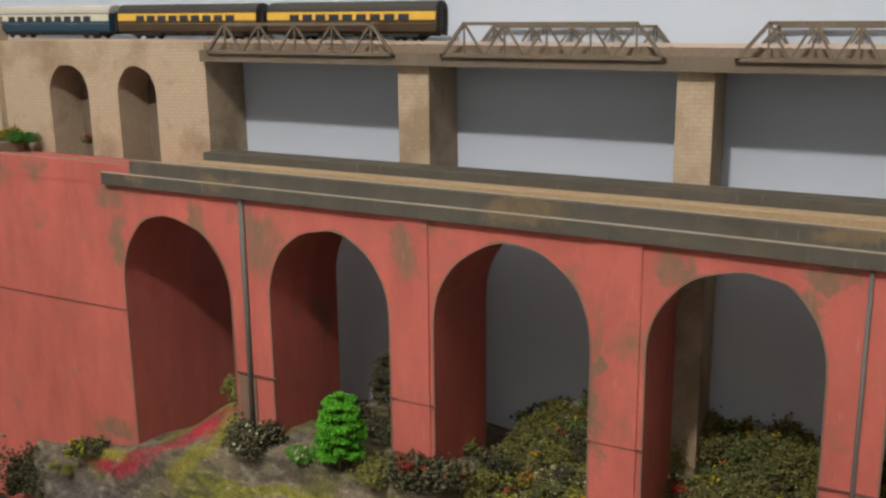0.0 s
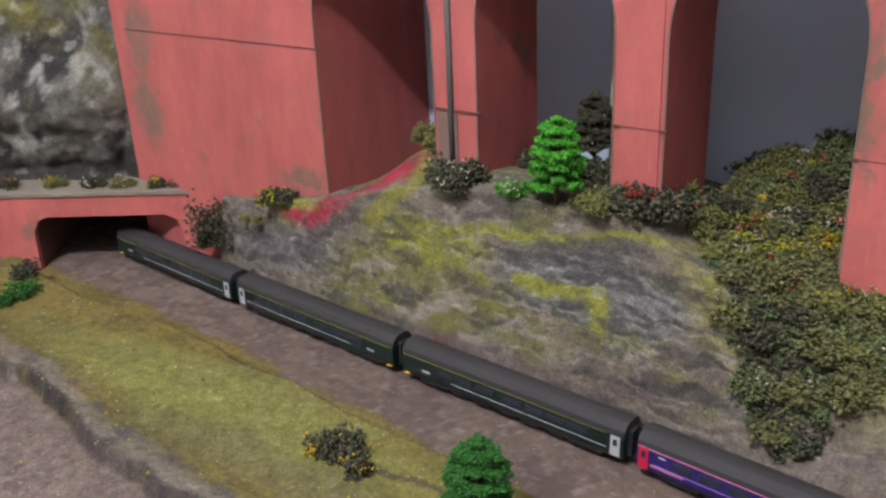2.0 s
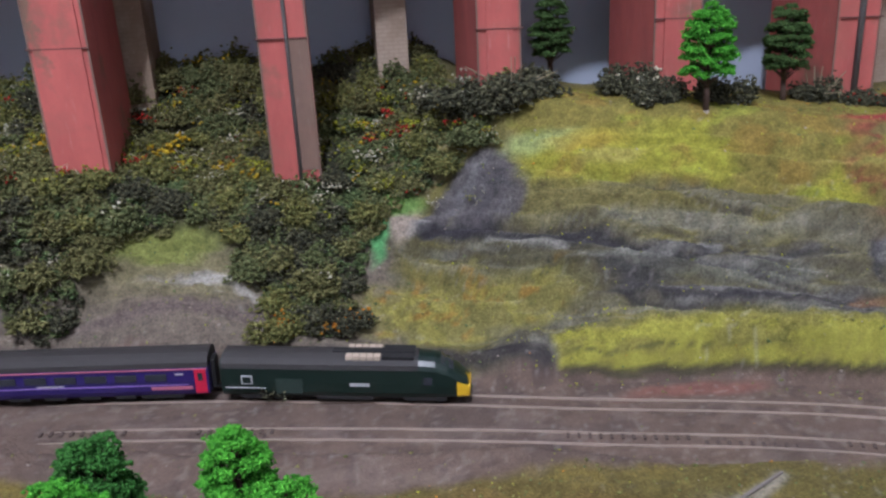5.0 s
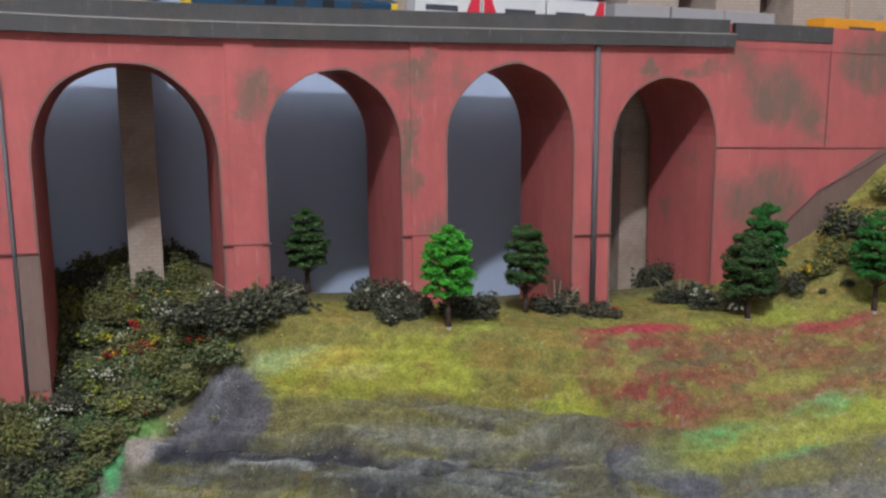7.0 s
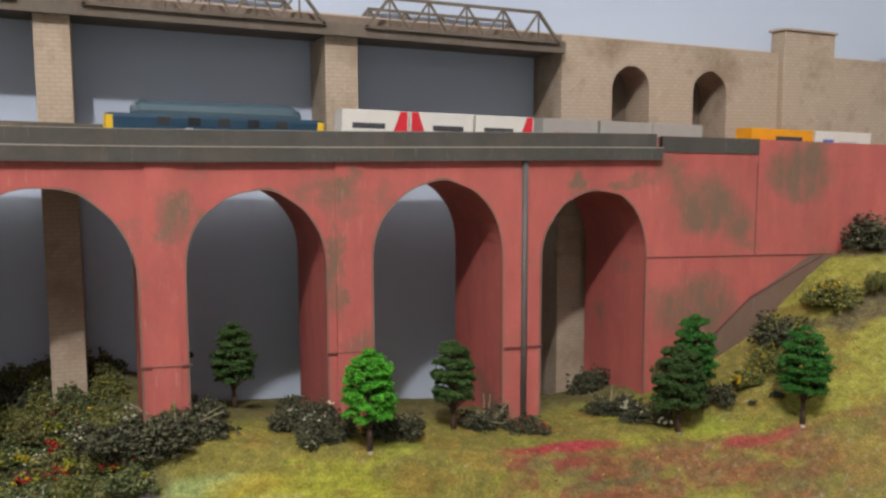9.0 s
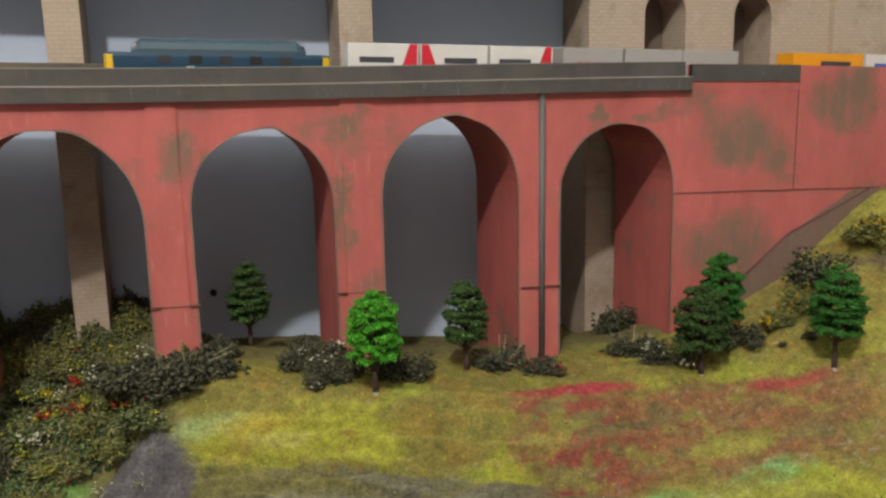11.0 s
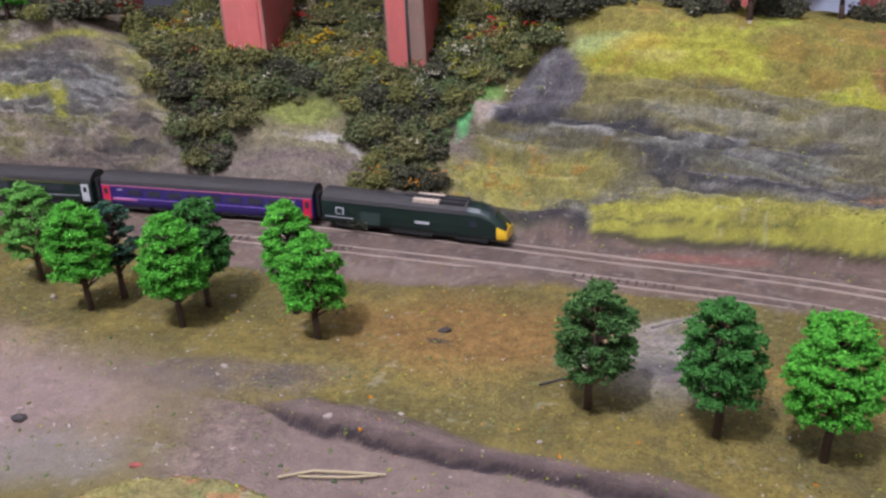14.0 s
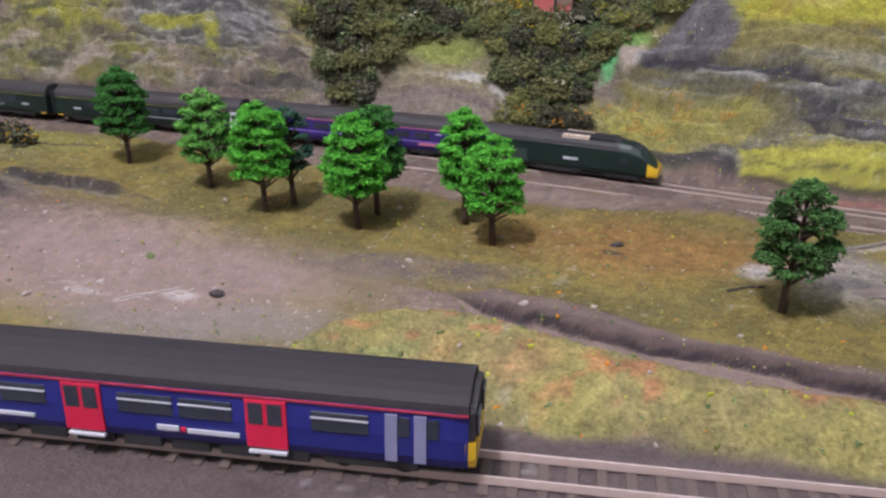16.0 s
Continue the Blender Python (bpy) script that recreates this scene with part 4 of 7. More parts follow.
def slab(name, mat, label, category, *dims):
    b = bmesh.new()
    box(b, *dims)
    return tagged(done(name, b, mat), label, category, kind="structure")


# unseen room; its distance and pale colour set the fill bounced onto the layout
slab("wall_north", ROOM, "plain cream room wall", "wall", -2.8, 2.8, 0.62, 0.70, -1.0, 1.52)
slab("wall_south", ROOM, "plain cream room wall", "wall", -2.8, 2.8, -2.70, -2.60, -1.0, 1.52)
slab("wall_west", ROOM, "plain cream room wall", "wall", -2.9, -2.8, -2.70, 0.70, -1.0, 1.52)
slab("wall_east", ROOM, "plain cream room wall", "wall", 2.8, 2.9, -2.70, 0.70, -1.0, 1.52)
slab("ceiling", CEILING, "plain white ceiling", "ceiling", -2.9, 2.9, -2.70, 0.70, 1.52, 1.60)
slab("floor", CARPET, "plain brown carpet floor", "floor", -2.9, 2.9, -2.70, 0.70, -1.1, -1.0)

# ---- red viaduct ----
FRONT, BACK, DECK_UNDER = 0.424, 0.500, 0.2370
# left foot, right foot, crown's place and height
ARCHES = ((-0.457, -0.365, -0.416, 0.2170), (-0.3335, -0.248, -0.291, 0.2196), (-0.218, -0.126, -0.169, 0.2242), (-0.096, -0.011, -0.047, 0.2238),
          (0.016, 0.107, 0.061, 0.2190), (0.132, 0.2085, 0.172, 0.2186), (0.237, 0.3195, 0.283, 0.2256), (0.347, 0.424, 0.392, 0.2213))
viaduct = tagged(empty("viaduct"), "red painted card viaduct with eight tall round arches and brown patches", "viaduct")


def droop(x):
    """How far the long deck edge sags or rises along the viaduct."""
    return spline((-0.48, -0.30, -0.10, 0.04, 0.20, 0.32, 0.44, 0.66), (-0.0012, -0.0020, -0.0028, -0.0040, -0.0010, 0.0025, 0.0056, 0.0062), x)


def sagged(bm):
    """Cuts long pieces along x and lets them follow the sagging deck edge."""
    for x in np.arange(-0.44, 0.64, 0.04):
        bmesh.ops.bisect_plane(bm, geom=bm.verts[:] + bm.edges[:] + bm.faces[:], plane_co=(float(x), 0, 0), plane_no=(1, 0, 0))
    for v in bm.verts:
        v.co.z += float(droop(v.co.x))
    return bm


def arch_curve(x0, x1, cx, top, n=22, wobble=0.0):
    """The hand-cut underside of an arch, from one springing to the other, its crown a little off the middle."""
    rise = (x1 - x0) * 0.56
    pts = []
    for k in range(n + 1):
        a = math.pi * k / n
        side = cx - x0 if k <= n / 2 else x1 - cx
        pts.append((cx - side * math.cos(a), top - rise + rise * math.sin(a) ** 0.95 + wobble * (math.sin(5 * a + cx * 70) + 0.6 * math.sin(11 * a + cx * 190)) * math.sin(a)))
    return pts


def arched_wall(bm, x0, x1, y0, y1, top, arches, bottom, wobble=0.0006):
    """A wall with arched openings that run down to its foot; openings go right through."""
    def quad(*p):
        bm.faces.new([bm.verts.new(q) for q in p])

    def strip(a, b):
        (ax, az), (bx, bz) = a, b
        quad((ax, y0, az), (bx, y0, bz), (bx, y0, top), (ax, y0, top))
        quad((ax, y1, az), (ax, y1, top), (bx, y1, top), (bx, y1, bz))
        quad((ax, y0, az), (ax, y1, az), (bx, y1, bz), (bx, y0, bz))
        quad((ax, y0, top), (bx, y0, top), (bx, y1, top), (ax, y1, top))
    x = x0
    for a0, a1, cx, crown in arches:
        curve = arch_curve(a0, a1, cx, crown, wobble=wobble)
        strip((x, bottom), (a0, bottom))
        quad((a0, y0, bottom), (a0, y0, curve[0][1]), (a0, y1, curve[0][1]), (a0, y1, bottom))
        for p, q in zip(curve, curve[1:]):
            strip(p, q)
        quad((a1, y0, bottom), (a1, y1, bottom), (a1, y1, curve[-1][1]), (a1, y0, curve[-1][1]))
        x = a1
    strip((x, bottom), (x1, bottom))
    quad((x0, y0, bottom), (x0, y1, bottom), (x0, y1, top), (x0, y0, top))
    quad((x1, y0, bottom), (x1, y0, top), (x1, y1, top), (x1, y1, bottom))
    bmesh.ops.remove_doubles(bm, verts=bm.verts[:], dist=1e-5)


bm = bmesh.new()
arched_wall(bm, -0.665, 0.66, FRONT, BACK, DECK_UNDER, ARCHES, -0.07)
for v in bm.verts:
    if v.co.z > 0.23 and v.co.y < 0.43:
        v.co.z += max(0.0, float(droop(v.co.x)))
part("arched_wall", bm, RED, viaduct, sheared=True)
for x0, x1, cx, crown in ARCHES:
    bm = bmesh.new()
    inner, outer = arch_curve(x0, x1, cx, crown, wobble=0.0006), arch_curve(x0 - 0.0010, x1 + 0.0010, cx, crown + 0.0009, wobble=0.0011)
    ring = [(x0, 0.03)] + inner + [(x1, 0.03)]
    rim = [(x0 - 0.0012, 0.03)] + outer + [(x1 + 0.0012, 0.03)]
    rows = [[bm.verts.new((x, y, z)) for x, z in line] for line, y in ((ring, FRONT - 0.0004), (rim, FRONT - 0.0004), (rim, FRONT + 0.0005), (ring, FRONT + 0.0005))]
    for p, q in zip(rows, rows[1:] + rows[:1]):
        for k in range(len(ring) - 1):
            bm.faces.new((p[k], p[k + 1], q[k + 1], q[k]))
    part("arch_edge", bm, BROWN, viaduct, "worn brown arch edge", sheared=True)
# slightly proud pilasters on the piers, ending at the joint
for x0, x1 in ((-0.243, -0.221), (-0.1235, -0.0995), (0.1125, 0.1275), (0.2145, 0.2315)):
    bm = bmesh.new()
    box(bm, x0, x1, FRONT - 0.0012, FRONT + 0.002, -0.05, 0.238)
    part("pilaster", bm, RED, viaduct, sheared=True)
for x, w, z in ((-0.347, 0.032, 0.118), (-0.232, 0.030, 0.122), (-0.1115, 0.031, 0.121), (0.002, 0.028, 0.122), (0.120, 0.027, 0.123), (0.223, 0.028, 0.125), (0.335, 0.027, 0.122)):
    bm = bmesh.new()
    box(bm, x - w / 2, x + w / 2, FRONT - 0.0014, FRONT + 0.001, z, z + 0.0006)
    part("panel_joint", bm, SEAM, viaduct, sheared=True)
for x, y0, y1 in ((-0.3520, 0.08, 0.239), (0.0045, 0.03, 0.239), (0.3345, 0.07, 0.239)):
    bm = bmesh.new()
    cyl(bm, (x, FRONT - 0.0010, y0 - 0.02), (x, FRONT - 0.0010, y1), 0.0011 if abs(x) < 0.1 else 0.0019, seg=12)
    part("drainpipe", bm, PIPE, viaduct, "dark grey drainpipe", smooth=True, sheared=True)
for x0, x1, z in ((-0.652, -0.457, 0.146), (0.425, 0.585, 0.177)):
    bm = bmesh.new()
    box(bm, x0, x1, FRONT - 0.0005, FRONT + 0.001, z, z + 0.0007)
    part("panel_joint", bm, SEAM, viaduct, sheared=True)
bm = bmesh.new()
box(bm, 0.5140, 0.5144, FRONT - 0.0004, FRONT + 0.001, 0.178, 0.256)
part("panel_joint", bm, SEAM, viaduct, sheared=True)
# brown overpainting: half of the middle pier, the foot of the right wall
for x0, x1, z0, z1 in ((0.0042, 0.0150, 0.050, 0.122), (-0.3620, -0.3480, 0.06, 0.117)):
    bm = bmesh.new()
    box(bm, x0, x1, FRONT - 0.0009, FRONT + 0.001, z0, z1)
    part("painted_panel", bm, BROWN, viaduct, "grey-brown painted panel", sheared=True)
for pts in (((0.445, 0.06), (0.60, 0.06), (0.60, 0.1765), (0.563, 0.1765), (0.511, 0.147), (0.481, 0.123), (0.445, 0.090)),):
    bm = bmesh.new()
    front = [bm.verts.new((x, FRONT - 0.0007, z)) for x, z in pts]
    back = [bm.verts.new((x, FRONT + 0.001, z)) for x, z in pts]
    bm.faces.new(front)
    bm.faces.new(back)
    for k in range(len(pts)):
        bm.faces.new((front[k], front[(k + 1) % len(pts)], back[(k + 1) % len(pts)], back[k]))
    part("painted_panel", bm, BROWN, viaduct, "grey-brown painted panel", sheared=True)
for a, q in (((0.478, 0.1205), (0.511, 0.1475)), ((0.511, 0.1475), (0.575, 0.1765)), ((0.505, 0.100), (0.565, 0.147))):
    bm = bmesh.new()
    cyl(bm, (a[0], FRONT - 0.0006, a[1]), (q[0], FRONT - 0.0006, q[1]), 0.0009, 0.0006, 6)
    part("torn_edge", bm, SEAM, viaduct, "dark torn card edge", sheared=True)
# wall tops above the deck underside at both ends
for x0, x1, z in ((-0.665, -0.443, 0.2500), (0.4345, 0.66, 0.2515)):
    bm = bmesh.new()
    box(bm, x0, x1, FRONT - 0.0004, 0.4284, DECK_UNDER - 0.0012, z)
    part("abutment_top", sagged(bm), RED, viaduct, sheared=True)
    bm = bmesh.new()
    box(bm, x0, x1, 0.4285, BACK + 0.006, DECK_UNDER + 0.0001, 0.2394)
    part("abutment_fill", bm, RED, viaduct, sheared=True)

bm = bmesh.new()
box(bm, -0.480, -0.4574, BACK, 0.5510, -0.07, 0.232)
part("end_wall", bm, RED, viaduct, sheared=True)
# deck with its stepped fascia and rear kerb
bm = bmesh.new()
box(bm, -0.4425, 0.4340, 0.4283, BACK + 0.006, DECK_UNDER + 0.0003, 0.2393)
part("deck", bm, DARKGREY, viaduct, sheared=True)
bm = bmesh.new()
box(bm, -0.467, 0.4330, 0.4200, 0.4279, 0.2362, 0.2442)
part("fascia", sagged(bm), DARKGREY, viaduct, "dark grey deck edge with brown stains", sheared=True)
bm = bmesh.new()
box(bm, -0.442, 0.4290, 0.4214, 0.4268, 0.2443, 0.2532)
part("parapet", sagged(bm), DARKGREY, viaduct, sheared=True)
bm = bmesh.new()
box(bm, -0.43, 0.4170, 0.480, 0.505, 0.2394, 0.2535, 0.0006)
part("rear_kerb", bm, DARKGREY, viaduct, sheared=True)
bm = bmesh.new()
box(bm, -0.43, 0.4170, 0.4655, 0.4797, 0.2413, 0.2478, 0.0008)
part("ballast_shoulder", bm, plain("tan_ballast", (0.34, 0.25, 0.155), 0.95, vary=0.35, scale=400, relief=0.0005), viaduct, "tan gritty ballast shoulder", sheared=True)
TRIM = plain("pale_trim", (0.34, 0.31, 0.26), 0.6)
for x0, x1, y0, y1, z in ((-0.466, 0.4330, 0.4196, 0.4212, 0.2440), (-0.4415, 0.4285, 0.4264, 0.4274, 0.2529)):
    bm = bmesh.new()
    box(bm, x0, x1, y0, y1, z, z + 0.0007)
    part("light_trim", sagged(bm), TRIM, viaduct, "pale worn trim line", sheared=True)
bm = bmesh.new()
box(bm, 0.4345, 0.514, FRONT - 0.0012, FRONT + 0.002, 0.2415, 0.2518)
part("fascia_end", sagged(bm), DARKGREY, viaduct, "torn dark grey strip", sheared=True)
bm = bmesh.new()
box(bm, -0.98, 0.95, 0.4285, 0.4795, 0.2395, 0.2412)
tagged(done("track_bed", bm, BALLAST, sheared=True), "brown ballast bed on top of the red viaduct", "track bed", kind="structure")

# ---- stone viaduct with its truss spans ----
STONE_Y, TOP = 0.508, 0.318
# stone brown darkened, the shade inside the stone arches put into the colour
RECESS = plain("shaded_recess_paint", (0.15, 0.115, 0.088), 0.9, vary=0.3, scale=40)
stone = tagged(empty("stone_viaduct"), "buff stone card viaduct carrying five steel truss spans", "viaduct")
for x0, x1 in ((-0.285, -0.262), (-0.103, -0.082), (0.058, 0.078), (0.231, 0.253)):
    bm = bmesh.new()
    box(bm, x0, x1, STONE_Y, 0.5515, -0.05, TOP - 0.001, 0.0005)
    part("pier", bm, STONE, stone, sheared=True)
bm = bmesh.new()
arched_wall(bm, -0.98, -0.447, STONE_Y, 0.5515, 0.3305, ((-0.613, -0.569, -0.591, 0.312), (-0.537, -0.497, -0.517, 0.312)), 0.2, 0.0004)
part("abutment", bm, STONE, stone, sheared=True)
bm = bmesh.new()
arched_wall(bm, 0.406, 0.95, STONE_Y, 0.5515, 0.3305, ((0.449, 0.482, 0.467, 0.312), (0.522, 0.554, 0.538, 0.312)), 0.2, 0.0004)
part("abutment", bm, STONE, stone, sheared=True)
for x0, x1 in ((0.406, 0.60),):
    bm = bmesh.new()
    box(bm, x0, x1, STONE_Y + 0.002, 0.5515, -0.05, 0.1995)
    part("lower_wall", bm, STONE, stone, sheared=True)
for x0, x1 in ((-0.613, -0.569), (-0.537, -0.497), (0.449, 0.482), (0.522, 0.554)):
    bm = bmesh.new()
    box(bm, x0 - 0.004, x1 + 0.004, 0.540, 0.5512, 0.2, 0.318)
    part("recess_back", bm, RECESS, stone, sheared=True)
for x0, x1 in ((-0.708, -0.668), (0.605, 0.657)):
    bm = bmesh.new()
    box(bm, x0, x1, STONE_Y - 0.006, STONE_Y + 0.010, 0.2, 0.348, 0.0008)
    box(bm, x0 - 0.0015, x1 + 0.0015, STONE_Y - 0.0075, STONE_Y + 0.0115, 0.3481, 0.3500, 0.0004)
    part("buttress", bm, STONE, stone, sheared=True)
for x0, x1 in ((-0.447, 0.406),):
    bm = bmesh.new()
    box(bm, x0, x1, 0.505, 0.5515, TOP, 0.3225)
    part("bridge_deck", bm, GIRDER, stone, sheared=True)
    bm = bmesh.new()
    box(bm, x0, x1, 0.502, 0.506, 0.3165, 0.3250, 0.0004)
    part("edge_girder", bm, GIRDER, stone, sheared=True)


def truss(x0, x1, y):
    """One side of a truss span: chords, raked ends and a zigzag of struts."""
    span = tagged(empty("truss_span"), "weathered grey-brown model steel truss side", "truss", "truss spans")
    z0, z1, rake, w = 0.3235, 0.3430, 0.016, 0.0013

    def bar(name, a, b, t=w):
        b_ = bmesh.new()
        p, q = Vector((a[0], y, a[1])), Vector((b[0], y, b[1]))
        d = (q - p)
        m = Matrix.Translation((p + q) / 2) @ d.to_track_quat("X", "Z").to_matrix().to_4x4() @ Matrix.Diagonal((d.length + t * 0.6, t, t, 1))
        bmesh.ops.create_cube(b_, size=1.0, matrix=m)
        part(name, b_, GIRDER, span, sheared=True)
    bar("bottom_chord", (x0, z0), (x1, z0), 0.0020)
    bar("top_chord", (x0 + rake, z1), (x1 - rake, z1), 0.0020)
    bar("end_post", (x0, z0), (x0 + rake, z1), 0.0020)
    bar("end_post", (x1, z0), (x1 - rake, z1), 0.0020)
    n = 8
    step = (x1 - x0 - 2 * rake) / n
    for k in range(n):
        a = x0 + rake + k * step
        if k % 2 == 0:
            bar("strut", (a, z1), (a + step, z0))
        else:
            bar("strut", (a, z0), (a + step, z1))
    for k in range(0, n + 1, 2):
        bar("upright", (x0 + rake + k * step, z0), (x0 + rake + k * step, z1), 0.0010)


for x0, x1 in ((-0.437, -0.284), (-0.249, -0.109), (-0.070, 0.050), (0.086, 0.229), (0.257, 0.399)):
    truss(x0, x1, 0.5005)
    truss(x0, x1, 0.5480)


# ---- rails ----
def rails(name, fy, x0, x1, z, label, step=0.008, sunk=False):
    line = tagged(empty(name), label, "track", "model railway lines")
    xs = np.arange(x0, x1 + step, step)
    ys = fy(xs)
    tx, ty = np.gradient(xs), np.gradient(ys)
    s = np.hypot(tx, ty)
    for side in (-1, 1):
        verts, faces = [], []
        for k in range(len(xs)):
            nx, ny = -ty[k] / s[k], tx[k] / s[k]
            deep = float(0.0034 * ramp(-0.08, -0.20, xs[k])) if sunk else 0.0
            for o, h in (((-0.00020, -0.001), (-0.00014, 0.0003), (0.00014, 0.0003), (0.00020, -0.001)) if sunk else ((-0.00040, -0.001), (-0.00024, 0.0009), (0.00024, 0.0009), (0.00040, -0.001))):
                d = side * 0.0047 + o
                verts.append(level(xs[k] + nx * d, ys[k] + ny * d, z + h - deep))
            if k:
                a = 4 * (k - 1)
                faces += [(a + i, a + (i + 1) % 4, a + 4 + (i + 1) % 4, a + 4 + i) for i in range(4)]
        ob = new("rail", mesh_of("rail", verts, faces, RAIL_DULL if sunk else RAIL))
        ob.parent = line
    return line


rails("far_line", far_track, -0.9, 0.47, BED + 0.0008, "model track with worn rails sunk in brown ballast", sunk=True)
middle_line = rails("middle_line", near_pair, -0.9, 0.44, BED + 0.0008, "model track with worn rails sunk in brown ballast", sunk=True)
# sleepers that still show through the worn ballast
tick = bmesh.new()
box(tick, -0.0007, 0.0007, -0.0017, 0.0017, -0.0006, 0.0002)
tick_mesh = bpy.data.meshes.new("sleeper_end")
tick.to_mesh(tick_mesh)
tick.free()
tick_mesh.materials.append(SLEEPER)
for x0, count, side in ((-0.125, 9, 1), (-0.052, 8, 1), (-0.050, 7, -1), (0.115, 12, 1), (0.175, 9, -1), (0.235, 8, 1)):
    for k in range(count):
        x = x0 + 0.0048 * k
        a = math.atan2(float(near_pair(x + 0.01) - near_pair(x - 0.01)), 0.02)
        o = new("sleeper_end", tick_mesh)
        o.parent = middle_line
        o.matrix_world = Matrix.Translation(level(x - math.sin(a) * side * 0.0021, float(near_pair(x)) + math.cos(a) * side * 0.0021, BED + 0.0008)) @ pose(0, 0, 0, 0, TILT, math.degrees(a))
front_line = rails("front_line", front_track, -0.9, 0.9, FRONT_BED + 0.0016, "model track with bright rails and dark sleepers")
rails("viaduct_line", lambda x: 0.447 + 0 * x, -0.95, 0.93, 0.2418, "model track along the top of the red viaduct")
rails("bridge_line", lambda x: 0.522 + 0 * x, -0.95, 0.93, 0.3318, "model track over the truss bridges")
bm = bmesh.new()
box(bm, -0.447, 0.406, 0.5085, 0.545, 0.3226, 0.3302)
tagged(done("bridge_bed", bm, BALLAST, sheared=True), "brown ballast bed across the truss bridges", "track bed", kind="structure")


# ---- foliage ----


TETRA = np.array([(1, 1, 1), (-1, -1, 1), (-1, 1, -1), (1, -1, -1)], float) * 0.75
TETRA_F = np.array([(0, 2, 1), (0, 1, 3), (0, 3, 2), (1, 2, 3)])


def crumbs(centres, sizes, rng, flat=0.8, shape=TETRA, faces=TETRA_F):
    """Many small uneven lumps as one list of corners and triangles."""
    n = len(centres)
    q = rng.normal(size=(n, 4))
    q /= np.linalg.norm(q, axis=1)[:, None]
    w, x, y, z = q.T
    r = np.stack([np.stack([1 - 2 * (y * y + z * z), 2 * (x * y - z * w), 2 * (x * z + y * w)], -1),
                  np.stack([2 * (x * y + z * w), 1 - 2 * (x * x + z * z), 2 * (y * z - x * w)], -1),
                  np.stack([2 * (x * z - y * w), 2 * (y * z + x * w), 1 - 2 * (x * x + y * y)], -1)], 1)
    v = shape[None] * (0.6 + 0.8 * rng.rand(n, len(shape), 1)) * np.asarray(sizes)[:, None, None]
    v = np.einsum("nij,nkj->nki", r, v)
    v[:, :, 2] *= flat
    v += np.asarray(centres)[:, None]
    f = faces[None] + (np.arange(n) * len(shape))[:, None, None]
    return v.reshape(-1, 3), f.reshape(-1, 3)


def tri_mesh(name, v, f, mats, index=None):
    me = bpy.data.meshes.new(name)
    me.vertices.add(len(v))
    me.vertices.foreach_set("co", np.ascontiguousarray(v, dtype=np.float32).ravel())
    me.loops.add(f.size)
    me.loops.foreach_set("vertex_index", f.ravel().astype(np.int32))
    me.polygons.add(len(f))
    me.polygons.foreach_set("loop_start", (np.arange(len(f)) * 3).astype(np.int32))
    me.polygons.foreach_set("loop_total", np.full(len(f), 3, np.int32))
    for m in mats:
        me.materials.append(m)
    if index is not None:
        me.polygons.foreach_set("material_index", np.asarray(index, np.int32))
    me.update(calc_edges=True)
    return me


def ground_at(x, y):
    return float(ground_height(np.array([x]), np.array([y]))[0])


